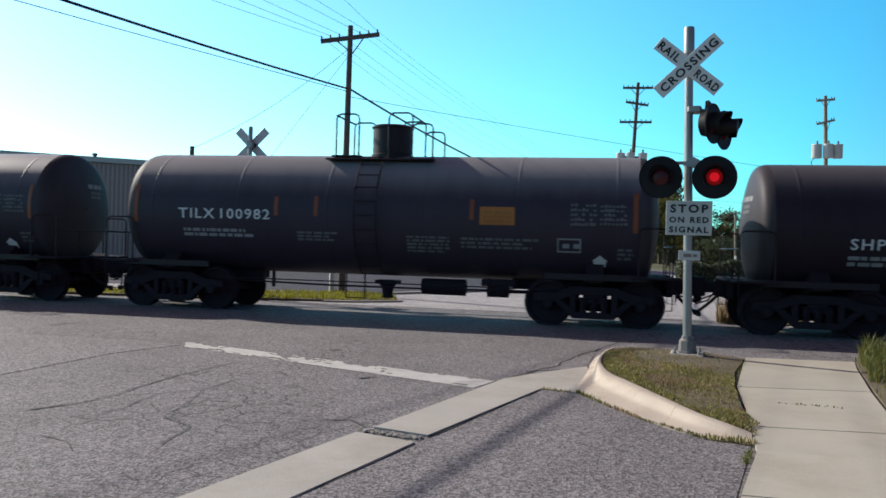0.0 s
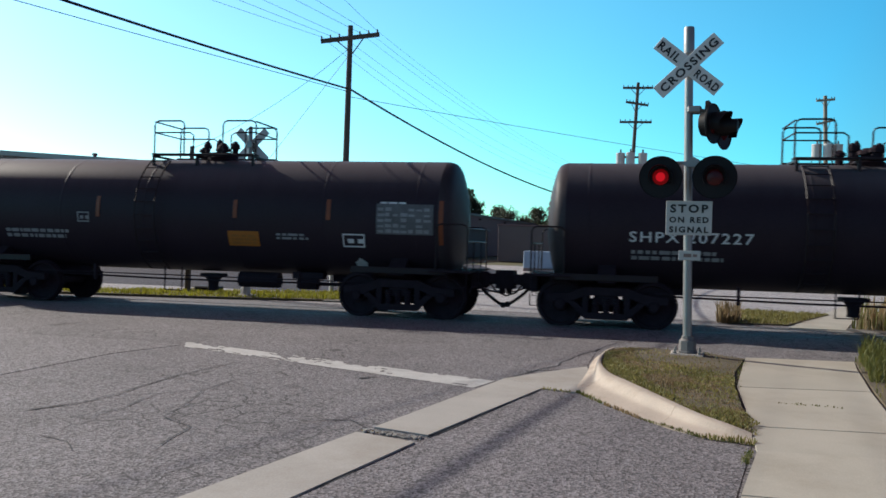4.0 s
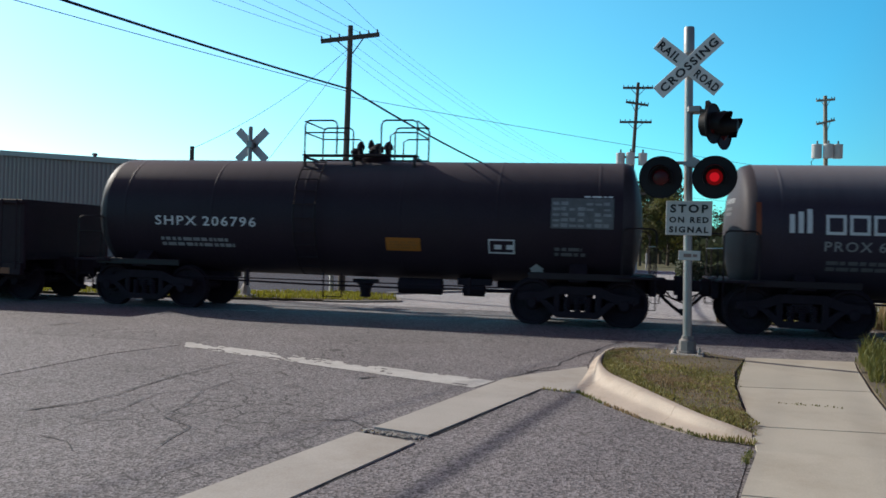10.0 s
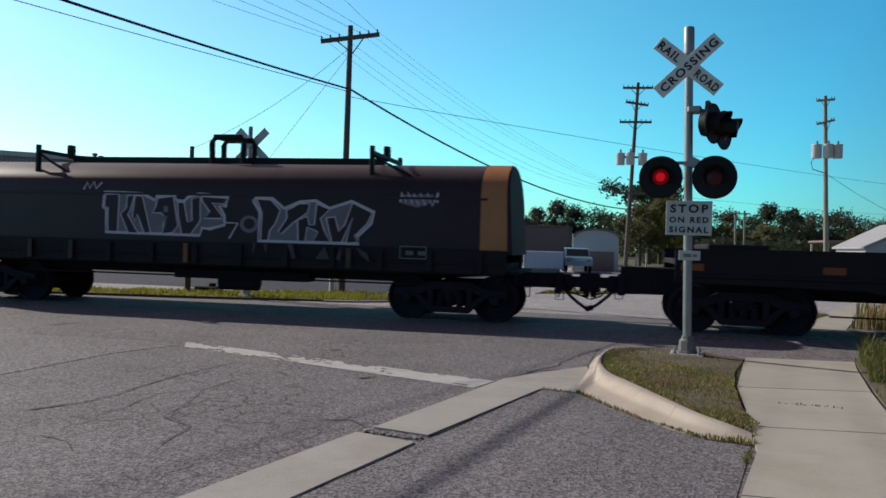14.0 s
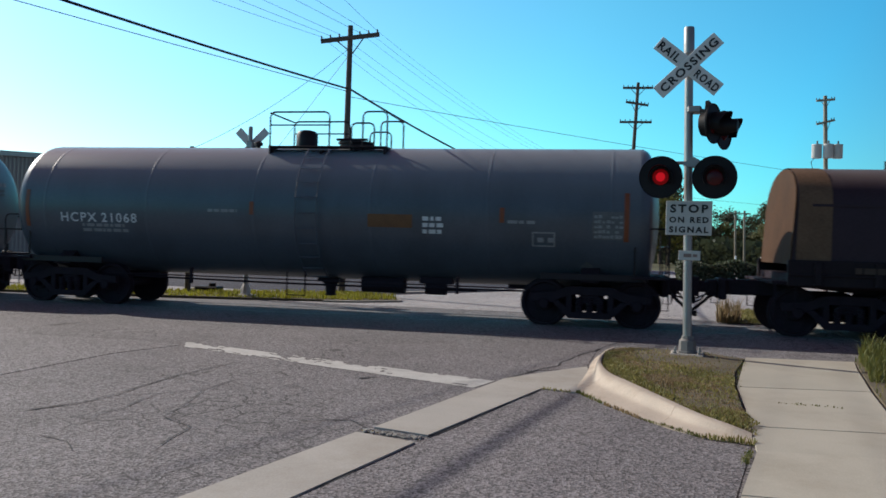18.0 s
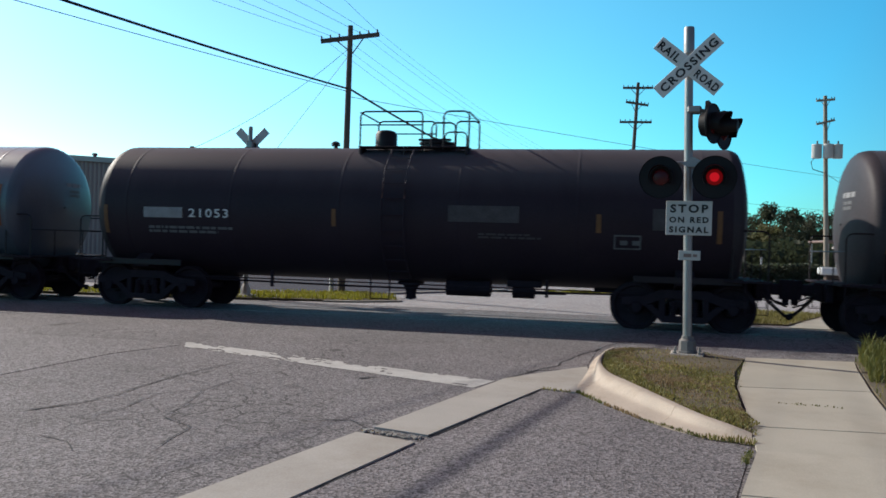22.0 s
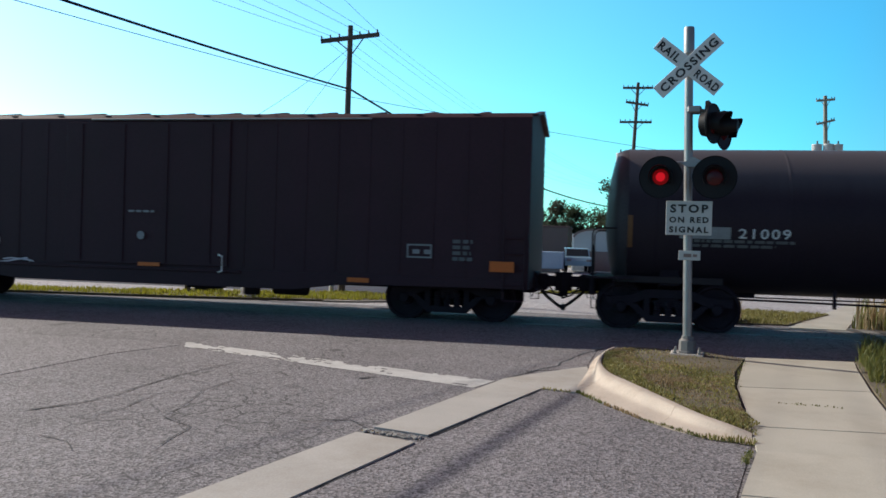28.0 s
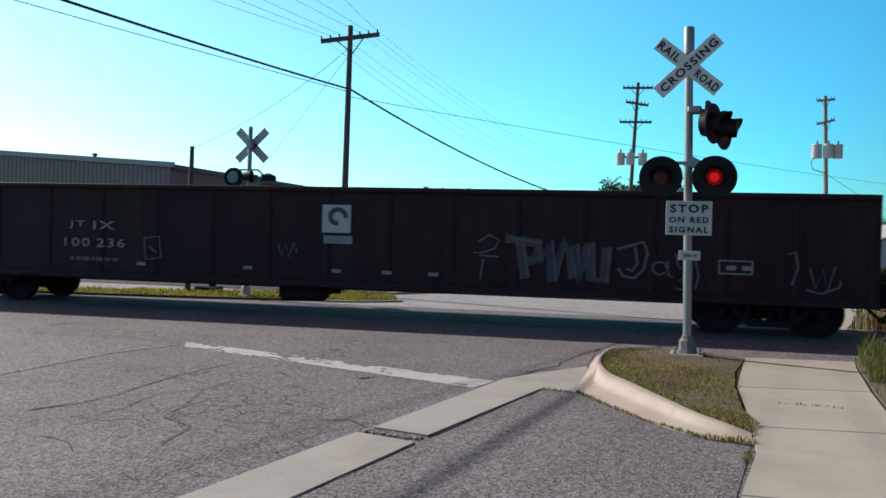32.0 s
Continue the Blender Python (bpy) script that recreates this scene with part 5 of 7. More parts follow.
def scrawl(x0, x1, z0, z1, seed, n):
    """Points of a loose looping scrawl that fills a box."""
    rng = random.Random(seed)
    p = []
    for i in range(n):
        a, q = i * .75 + rng.uniform(-.35, .35), rng.uniform(.45, 1)
        p.append(((x0 + x1) / 2 + (x1 - x0) / 2 * math.cos(a) * q, (z0 + z1) / 2 + (z1 - z0) / 2 * math.sin(a * .83) * q))
    return p


def coil_car(label, kind):
    """Covered coil car: two-part hood, lifting frame, deep side sill."""
    car = thing("coil_car", label, "railway car")
    pale = kind == "pale"
    tc = 10.58 if pale else 10.65
    reach = tc / 2 + 2.74
    hood = M["hoodblue"] if pale else M["hoodnavy"]
    zt, zk = (3.14 if pale else 3.22), 2.45
    sec = hood_section(zt, zk, 1.42 if pale else 1.38, 1.42)
    n = len(sec)
    b = Build()
    xe = 6.57 if kind == "tagged" else 6.42
    ring = [(-6.42, .985), (-6.25, 1), (xe - .17, 1), (xe, .985)]
    v = []
    for x, s in ring:
        for y, z in sec:
            lean = (z - 1.4) / (zt - 1.4) * .12
            v.append((x + (lean if x < 0 else -lean), y * s, 1.4 + (z - 1.4) * s))
    b.add(v, [(i * n + j, i * n + j + 1, (i + 1) * n + j + 1, (i + 1) * n + j) for i in range(3) for j in range(n - 1)] + [tuple(range(n)), tuple(range(3 * n, 4 * n))])
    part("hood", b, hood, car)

    def wrap(x, z, off=.012):
        if z <= zk:
            return (x, -1.42 - off, z)
        s = min(1.0, (z - zk) / (zt - zk)) ** (1 / .8)
        return (x, -1.42 * math.sqrt(max(0, 1 - s * s)) * (1.0 - .02 * s) - off, z + off * .6)

    if not pale:
        for x0, x1 in ((xe - .6, xe - .06),) if kind == "tagged" else ((-6.36, -5.76), (5.8, 6.36)):
            s2 = hood_section(zt + .012, zk, 1.42, 1.432)
            part("hood_band", Build().add([(x + ((z - 1.4) / (zt - 1.4) * .05 * (1 if x < 0 else -1) if abs(x) > 6 else 0), y, z) for x in (x0, x1) for y, z in s2], [(j, j + 1, n + j + 1, n + j) for j in range(n - 1)]), M["tan"] if kind == "tagged" else M["hoodband"], car, "faded yellow-brown end band")
        for x in (-6.43, xe + .01):
            v = [(q + (-1 if x > 0 else 1) * (z - 1.4) / (zt - 1.4) * .12, y * .975, z - .01) for q in (x, x + (.02 if x > 0 else -.02)) for y, z in sec]
            part("hood_end", Build().add(v, [tuple(range(n)), tuple(range(n, 2 * n))] + [(j, (j + 1) % n, n + (j + 1) % n, n + j) for j in range(n)]), M["flat"] if kind == "tagged" else M["hoodend"], car, "dark brown end plate")
    for x in (-6.0, 6.0) if pale else ():
        part("hood_rib", Build().add([(x + dx, y * 1.006, z + .006) for dx in (-.03, .03) for y, z in sec], [(j, j + 1, n + j + 1, n + j) for j in range(n - 1)]), hood, car)
    part("hood_seam", panel(-6.1, 6.1, 2.42, 2.455, lambda x, z: wrap(x, z, .02), 1, 1), hood, car)
    # ridge beam with lifting bracket and end brackets
    top = Build().box(-3.75 if pale else -4.0, 3.45 if pale else 3.6, -.09, .09, zt - .01, zt + .15, .01)
    part("ridge_beam", top, M["black"], car)
    br = Build()
    for y in (-.28, .28):
        if pale:
            br.prism([(-.55, zt), (-.3, zt + .62), (.38, zt + .62), (.6, zt), (.3, zt), (.25, zt + .42), (-.15, zt + .42), (-.2, zt)], y - .03, y + .03, "y")
        else:
            br.tube([(-.33, y, zt), (-.34, y, zt + .45), (-.28, y, zt + .58), (.36, y, zt + .58), (.42, y, zt + .45), (.41, y, zt)], .07, 8)
    br.box(-.2, .3, -.3, .3, zt + .52, zt + .6, .01)
    part("lifting_bracket", br, M["black"], car)
    for x in (-4.2, 3.5) if pale else (-4.1, 3.65):
        e = Build()
        for y in (-1.12, 1.12):
            e.box(x - .045, x + .045, y - .05, y + .05, zt - .4, zt + .3, .01)
            e.tube([(x + .03, y, zt + .1), (x + .35, y * 1.04, zt - .08), (x + .85, y * 1.12, zt - .32)], .03, 6)
        e.box(x - .05, x + .05, -1.1, 1.1, zt + .12, zt + .2, .01).box(x - .06, x + .06, -.1, .1, zt + .1, zt + .42, .02)
        part("stacking_bracket", e, M["black"], car)
    # body
    if pale:
        sill = [(-6.45, 1.48), (6.45, 1.48), (6.45, .98), (4.0, .92), (3.75, .78), (2.65, .29), (-2.45, .29), (-3.55, .78), (-4.0, .92), (-6.45, .98)]
        for y in (-1.5, 1.42):
            part("side_sill", Build().prism(sill, y, y + .08, "y"), M["sillwhite"], car, "dirty white fish-belly side sill")
        part("side_flange", Build().box(-6.45, 6.45, -1.58, -1.44, 1.13, 1.19, .01).box(-6.45, 6.45, -1.56, -1.44, 1.44, 1.5, .01), M["sillwhite"], car)
        part("floor", Build().box(-6.4, 6.4, -1.42, 1.42, .95, 1.2, .01), M["running"], car)
        W = flat_wrap(-1.512)
        stencil(car, "AOK 494637", -5.07, -3.38, 1.27, 1.43, W, M["ink"], "black stencilled number")
        for x in (-6.2, -3.2, -1.2, 1.2, 2.9, 5.3):
            part("reflective_strip", panel(x, x + .55, 1.34, 1.41, W, 1, 1), M["rust"], car, "faded brown reflective strip")
        for k, (x0, x1) in enumerate(((-2.6, -1.4), (-.2, .4), (3.4, 4.8), (1.6, 2.6))):
            tagged(part("stencil_text", lines(x0, x1, 1.24, 1.42, 2, W, 40 + k), M["faint"], car), kind="stuff")
        part("data_plate", panel(2.05, 2.42, .62, .84, W, 1, 1), M["ink"], car, "dark data plate")
        part("jacking_pad", Build().lathe([(-1.53, .02), (-1.525, .06), (-1.50, .06)], "y", 14, (-2.5, 0, .34)).lathe([(-1.53, .02), (-1.525, .06), (-1.50, .06)], "y", 14, (2.65, 0, .33)), M["post"], car)
        lg = M["worngold"]
    else:
        for y in (-1.52, 1.4):
            part("side_sill", Build().box(-6.5, 6.5, y, y + .12, .98, 1.45, .01), M["flat"], car)
        part("sill_flange", Build().box(-6.5, 6.5, -1.56, -1.525, 1.16, 1.20, .01), M["flat"], car)
        part("centre_sill", Build().prism([(-6.3, .95), (6.3, .95), (4.0, .74), (-4.0, .74)], -.5, .5, "y").box(-6.45, 6.45, -1.4, 1.4, .95, 1.2, .01), M["running"], car)
        for k in range(13):
            x = -6.0 + k
            part("stake_pocket", Build().box(x - .06, x + .06, -1.58, -1.52, 1.0, 1.42, .01), M["flat"], car)
        for x, m in ((-3.9, "rust"), (-2.9, "rust"), (-.2, "stripe"), (3.35, "rust")) if kind == "tagged" else ((-4.4, "rust"), (.6, "rust"), (3.6, "rust")):
            part("reflective_strip", Build().box(x - .05, x + .05, -1.59, -1.58, 1.02, 1.42) if kind == "tagged" else Build().box(x - .25, x + .25, -1.59, -1.58, 1.02, 1.09), M[m], car, "orange reflective strip")
        W = flat_wrap(-1.585)
        part("stencil_frame", ring_frame(4.4, 4.95, 1.24, 1.5, .025, lambda x, z: (x, -1.59, z)), M["faint"], car)
        part("brake_reservoir", Build().lathe([(-.5, .05), (-.47, .18), (.4, .18), (.43, .05)], "x", 14, (.6, -.6, .6)).box(-.9, 2.2, -.8, -.3, .66, .86, .02), M["running"], car)
        if kind != "tagged":
            tagged(part("stencil_text", lines(-5.4, -3.2, 1.25, 1.42, 1, lambda x, z: (x, -1.59, z), 9), M["rust"], car), kind="stuff")
            tagged(part("stencil_text", lines(-2.8, -1.4, 1.27, 1.4, 1, lambda x, z: (x, -1.59, z), 10), M["rust"], car), kind="stuff")
        part("train_line", Build().tube([(-4.6, -1.0, .72), (4.6, -1.0, .72)], .02, 6), M["running"], car)
        lg = M["gold"]
    if kind != "tagged":
        # faded company badge: three block shapes over a bar
        for i in range(3):
            b = panel(-.58 + i * .47, -.58 + i * .47 + .42, 2.36, 2.74, wrap, 2, 4)
            o = [panel(-.42 + i * .47, -.20 + i * .47, 2.50, 2.60, lambda x, z: wrap(x, z, .016), 2, 1)]
            part("brand_block", b, lg, car, "faded gold block shape")
            part("brand_notch", o[0], hood, car)
        part("brand_bar", panel(-.58, .8, 2.17, 2.24, wrap, 4, 1), lg, car)
    else:
        lift = lambda h: (lambda u, v: wrap(u, v, h))
        for p in TAG_PALE:
            part("graffiti_fill", blob(p, lift(.014)), M["spray"], car, "pale blue-grey spray paint fill")
            part("graffiti_outline", stroke(p + p[:1], .03, lift(.017)), M["spraywhite"], car, "white spray paint outline")
        for p in TAG_DARK:
            part("graffiti_letter", blob(p, lift(.018)), M["hoodnavy"], car, "dark letter core")
            part("graffiti_outline", stroke(p + p[:1], .014, lift(.020)), M["spraywhite"], car, "white spray paint outline")
        for p in TAG_GAPS:
            part("graffiti_fill", blob(p, lift(.022)), M["spray"], car, "pale blue-grey spray paint fill")
        for p in TAG_SILL:
            part("graffiti_drip", blob([(x, z + .02) for x, z in p], lambda p, q: (p, -1.60, q)), M["mid"], car, "thin pale overspray")
        ring = [(1.14 + .21 * math.cos(i * .4), 1.85 + .18 * math.sin(i * .4)) for i in range(17)]
        part("graffiti_fill", blob(ring[:-1], lift(.016)), M["spray"], car, "pale blue-grey spray paint fill")
        part("graffiti_letter", blob([(1.14 + .6 * (x - 1.14), 1.86 + .62 * (z - 1.85)) for x, z in ring[:-1]], lift(.02)), M["hoodnavy"], car, "dark letter core")
        part("graffiti_outline", stroke([(.59, 1.87), (.89, 1.865), (.70, 1.54)], .018, lift(.018)), M["spraywhite"], car, "white spray paint outline")
        part("graffiti_fill", blob([(4.36, 2.34), (4.34, 2.5), (5.02, 2.52), (5.0, 2.36), (4.7, 2.26)], lift(.014)), M["spray"], car, "pale blue-grey spray paint fill")
        part("graffiti_tag", stroke([(4.35, 2.36), (4.37, 2.54), (4.47, 2.36), (4.5, 2.54), (4.6, 2.34), (4.62, 2.52), (4.72, 2.32), (4.75, 2.53), (4.86, 2.3), (4.9, 2.53), (5.0, 2.3), (5.12, 2.55), (5.1, 2.36)], .024, lambda p, q: wrap(p, q, .02)), M["spraywhite"], car)
        part("graffiti_tag", stroke([(-2.72, 2.5), (-2.65, 2.66), (-2.58, 2.52), (-2.5, 2.68), (-2.42, 2.52), (-2.3, 2.66)], .02, lambda p, q: wrap(p, q, .02)), M["spraywhite"], car)
    for s in (1, -1):
        part("end_platform", Build().box(*sorted((s * 6.3, s * (reach - .6))), -.25, .25, .72, 1.02, .02).box(*sorted((s * 6.4, s * 6.75)), -1.45, 1.45, 1.0, 1.06, .01), M["running"], car)
        for y in (-1.45, 1.45):
            part("sill_step", Build().tube([(s * 6.7, y, 1.05), (s * 6.7, y, .42), (s * 6.35, y, .42), (s * 6.35, y, 1.05)], .016, 6), M["running"], car)
    ends(car, reach, tc)
    return car


def gondola(label, L, tc, z0, z1, kind):
    car = thing("gondola_car", label, "railway car")
    h, m = L / 2, M["gonblack"]
    reach = tc / 2 + (2.03 if kind == "low" else 2.22)
    for y in (-1.5, 1.44):
        part("side", Build().box(-h, h, y, y + .06, z0, z1, .01), m, car)
    for x in (-h, h - .08):
        part("end", Build().box(x, x + .08, -1.44, 1.44, z0 + .2, z1, .01), m, car)
    part("floor", Build().box(-h, h, -1.44, 1.44, z0 + .25, z0 + .38, .01), M["running"], car)
    for y in (-1.60, 1.48):
        part("top_chord", Build().box(-h, h, y, y + .12, z1 - .1, z1, .02), m, car)
    n = int(L / 1.25)
    for k in range(n + 1):
        x = -h + .06 + k * (L - .12) / n
        me = shared("gon post %.1f" % z1, lambda: Build().prism([(-.08, -1.50), (-.05, -1.526), (.05, -1.526), (.08, -1.50)], z0, z1 - .08, "z"), m)
        part("side_post", me, m, car, at=(x, 0, 0))
    part("side_sill", Build().box(-h, h, -1.62, -1.48, z0, z0 + .14, .01), m, car)
    part("centre_sill", Build().box(-reach + .6, reach - .6, -.25, .25, z0 - .05, z0 + .2, .02), M["running"], car)
    part("brake_gear", Build().lathe([(-.6, .03), (-.57, .17), (.2, .17), (.23, .03)], "x", 14, (-.2 if kind == "tall" else -3.2, -.6, z0 - .02)).box(-.95 if kind == "tall" else -4.6, -.2 if kind == "tall" else -3.9, -.9, -.4, z0 - .22, z0 + .02, .03).tube([(-tc / 2 + 1, -.9, z0 - .06), (tc / 2 - 1, -.9, z0 - .06)], .018, 6), M["running"], car)
    W = flat_wrap(-1.531)
    W2 = flat_wrap(-1.535)
    if kind == "low":
        for x, a, c in ((-5.58, 1.02, 1.44), (-2.26, 1.07, 1.56), (1.07, 1.17, 1.65), (6.61, .94, 1.8)):
            part("side_mark", panel(x, x + .1, a, c, W2, 1, 1), M["dim"], car, "pale vertical mark")
        for x, w in ((-7.86, .68), (-4.1, .57), (.3, .6), (3.62, .57), (6.94, .95)):
            part("reflective_strip", panel(x, x + w, z0 - .10, z0 + .03, lambda p, q: (p, -1.63, q), 1, 1), M["orange"] if x < 6 else M["stripe"], car, "orange reflective strip")
        part("strip_plate", Build().box(-h, h, -1.625, -1.5, z0 - .12, z0 + .02, .01), m, car)
        tagged(part("stencil_text", lines(3.6, 5.5, .95, 1.8, 3, W, 64, .4), M["ghost"], car), kind="stuff")
        part("stencil_frame", ring_frame(6.87, 7.3, 1.13, 1.43, .025, W), M["dim"], car)
        tagged(part("stencil_text", lines(-6.3, -4.7, 1.38, 1.95, 2, W, 61, .1), M["ghost"], car), kind="stuff")
        tagged(part("stencil_text", lines(5.6, 6.4, 1.2, 1.6, 3, W, 62, .4), M["ghost"], car), kind="stuff")
        for x in (-8.02, 8.02):
            part("corner_ladder", Build().tube([(x, -1.62, z0), (x, -1.62, z1)], .018, 6).tube([(x * .955, -1.62, z0), (x * .955, -1.62, z1)], .018, 6), m, car)
    else:
        stencil(car, "JT IX", -5.85, -4.75, 1.66, 1.84, W, M["dim"])
        stencil(car, "100 236", -5.95, -4.5, 1.28, 1.47, W, M["dim"])
        tagged(part("stencil_text", lines(-5.8, -4.5, 1.0, 1.12, 1, W, 63), M["faint"], car), kind="stuff")
        part("badge", panel(-.1, .5, 1.72, 2.28, W, 1, 1), M["signw"], car, "white square company badge")
        part("badge_swirl", stroke([(.05 + .2 * math.cos(a * .5) * (1 - a * .05) + .16, 2.02 + .2 * math.sin(a * .5) * (1 - a * .05)) for a in range(11)], .05, lambda x, z: (x, -1.536, z)), M["awning"], car, "dark blue-green swirl")
        for x in (-1.78, .13, 1.18, 2.12, -4.2):
            part("reflective_strip", panel(x, x + .2, .92, .99, lambda p, q: (p, -1.54, q), 1, 1), M["dim"], car, "faded pale reflective strip")
        part("badge_base", panel(-.06, .54, 1.5, 1.66, W, 1, 1), M["dim"], car, "pale strip below the badge")
        part("stencil_frame", ring_frame(7.54, 8.14, 1.15, 1.41, .025, W), M["dim"], car)
        fat = (((.0, 1), (.14, .95), (.2, .1)), ((.14, .95), (.32, .9), (.3, .55), (.2, .5)), ((.32, .5), (.42, .95), (.46, .05)), ((.46, .1), (.56, .95), (.66, .15)), ((.66, .9), (.70, .1), (.78, .85)), ((.80, .95), (.82, .15), (.94, .1), (.96, .85)))
        for k, line in enumerate(fat):
            p = [(3.62 + a * 2.0, .85 + c * .85) for a, c in line]
            part("graffiti_fill", stroke(p, .10, W2), M["tagblue"] if k in (2, 4) else M["taggrey"], car, "faded blue-grey spray paint letter")
            part("graffiti_line", stroke([(a + .06, c + .02) for a, c in p], .016, lambda p, q: (p, -1.54, q)), M["faint"], car, "thin pale spray paint line")
        tags = [[(5.72, 1.55), (5.95, 1.62), (6.2, 1.7), (6.28, 1.5), (6.22, 1.2), (6.05, 1.02), (5.85, 1.05), (5.75, 1.2)], [(6.05, 1.6), (6.1, 1.3), (6.0, 1.15), (5.9, 1.2)]]
        tags += [[(6.5 + .13 * math.cos(k * .7), 1.22 + .12 * math.sin(k * .7)) for k in range(9)], [(6.64, 1.36), (6.66, 1.1), (6.74, 1.06)]]
        tags += [[(6.78, 1.5), (6.84, 1.25), (6.98, 1.2), (7.06, 1.52)], [(7.06, 1.52), (7.08, 1.1), (6.98, .82), (6.8, .86)], [(6.86, 1.0), (6.96, 1.08), (6.92, .92)], [(7.12, 1.45), (7.2, 1.1), (7.14, .85)]]
        tags += [[(3.1, 1.62), (3.3, 1.76), (3.5, 1.66), (3.42, 1.5), (3.2, 1.42), (3.0, 1.4)], [(3.12, 1.36), (3.5, 1.34)], [(3.2, 1.3), (3.15, .9)]]
        tags += [[(8.72, 1.55), (8.86, 1.58), (8.9, 1.3), (8.8, 1.0)], [(9.1, 1.3), (9.2, .95), (9.32, 1.3), (9.4, .9), (9.52, 1.35)], [(9.05, .92), (9.3, .86), (9.6, .98), (9.62, 1.1)]]
        tags += [[(-1.02, 1.45), (-.95, 1.22), (-.86, 1.48), (-.8, 1.2), (-.68, 1.5), (-.62, 1.3)], [(-4.05, 1.5), (-3.7, 1.55), (-3.65, 1.1), (-4.0, 1.05), (-4.05, 1.5)], [(-3.95, 1.35), (-3.75, 1.2)]]
        for k, p in enumerate(tags):
            part("graffiti_line", stroke(p, .026 if k < 2 else .018, W2), M["faint"], car, "faded pale spray paint stroke")
        part("slack_adjuster", Build().box(-1.16, -.2, -1.2, -.6, .29, .62, .08), M["running"], car)
    ends(car, reach, tc)
    return car


def box_car(label):
    car = thing("box_car", label, "railway car")
    m, tc, h = M["boxbrown"], 12.81, 8.2
    reach = tc / 2 + 2.29
    sec = [(-1.58, .72), (-1.58, 4.02), (-1.45, 4.12), (0, 4.34), (1.45, 4.12), (1.58, 4.02), (1.58, .72)]
    part("body", Build().prism(sec, -8.08, 8.08, "x"), m, car)
    for k in range(15):
        x = -7.9 + k * 1.14
        part("roof_rib", Build().prism([(-1.52, 4.09), (0, 4.39), (1.52, 4.09), (1.52, 4.05), (0, 4.32), (-1.52, 4.05)], x, x + .12, "x"), m, car)
    for k in range(24):
        x = -7.7 + k * .66
        if not -1.9 < x < 1.9:
            part("side_rib", Build().prism([(-1.58, .95), (-1.588, 1.0), (-1.588, 3.9), (-1.58, 3.95)], x, x + .05, "x"), m, car)
    part("plug_door", Build().box(-1.9, 1.9, -1.62, -1.58, .95, 3.95, .015), m, car)
    for x in (-1.5, -.5, .5, 1.5):
        part("door_bar", Build().tube([(x, -1.63, 1.0), (x, -1.63, 3.9)], .012, 6), m, car)
    part("door_rail", Build().box(-1.3, 4.9, -1.66, -1.58, 3.975, 4.01, .01), M["galv"], car, "bright worn door rail")
    part("door_sill", Build().box(-4.0, 2.2, -1.66, -1.58, .84, .9, .01), m, car)
    part("side_sill", Build().prism([(-7.9, .9), (8.0, .9), (8.0, .74), (4.5, .70), (3.3, .55), (-3.0, .55), (-4.2, .70), (-7.9, .74)], -1.62, -1.54, "y"), m, car)
    part("centre_sill", Build().box(-reach + .6, reach - .6, -.25, .25, .6, .95, .02), M["running"], car)
    part("brake_gear", Build().lathe([(-.45, .03), (-.42, .18), (.3, .18), (.33, .03)], "x", 14, (3.0, -.7, .55)).box(1.9, 2.2, -.8, -.6, .35, .7, .02).box(.6, 1.4, -.9, -.6, .46, .6, .02), M["running"], car)
    W = flat_wrap(-1.606)
    W2 = flat_wrap(-1.612)
    stencil(car, "MQT", -6.92, -6.3, 1.9, 2.06, W, M["dim"])
    stencil(car, "1162", -6.12, -5.58, 1.9, 2.06, W, M["dim"])
    for x0, x1, z0, z1 in ((-7.72, -7.25, 1.08, 1.26), (-4.79, -4.33, .66, .76), (7.34, 7.81, 1.05, 1.25), (4.5, 4.95, .75, .84), (-.1, .4, .92, 1.0)):
        part("reflective_strip", panel(x0, x1, z0, z1, flat_wrap(-1.67), 1, 1), M["orange"], car, "orange reflective strip")
    part("stencil_frame", ring_frame(5.69, 6.19, 1.27, 1.54, .03, W), M["dim"], car)
    tagged(part("stencil_text", lines(-6.8, -6.2, 1.3, 1.48, 2, W, 71), M["faint"], car), kind="stuff")
    tagged(part("stencil_text", lines(6.6, 7.0, 1.25, 1.7, 4, W, 72), M["faint"], car), kind="stuff")
    tagged(part("stencil_text", lines(-.35, .25, 2.05, 2.12, 1, flat_wrap(-1.672), 73, .01), M["dim"], car), kind="stuff")
    part("door_badge", blob([(-.05 + .09 * math.cos(i * .6), 1.56 + .09 * math.sin(i * .6)) for i in range(10)], flat_wrap(-1.672)), M["dim"], car)
    part("door_handle", Build().tube([(1.75, -1.70, .85), (1.85, -1.76, .87), (1.85, -1.76, 1.18), (1.75, -1.70, 1.2)], .022, 6), M["post"], car, "pale grab handle")
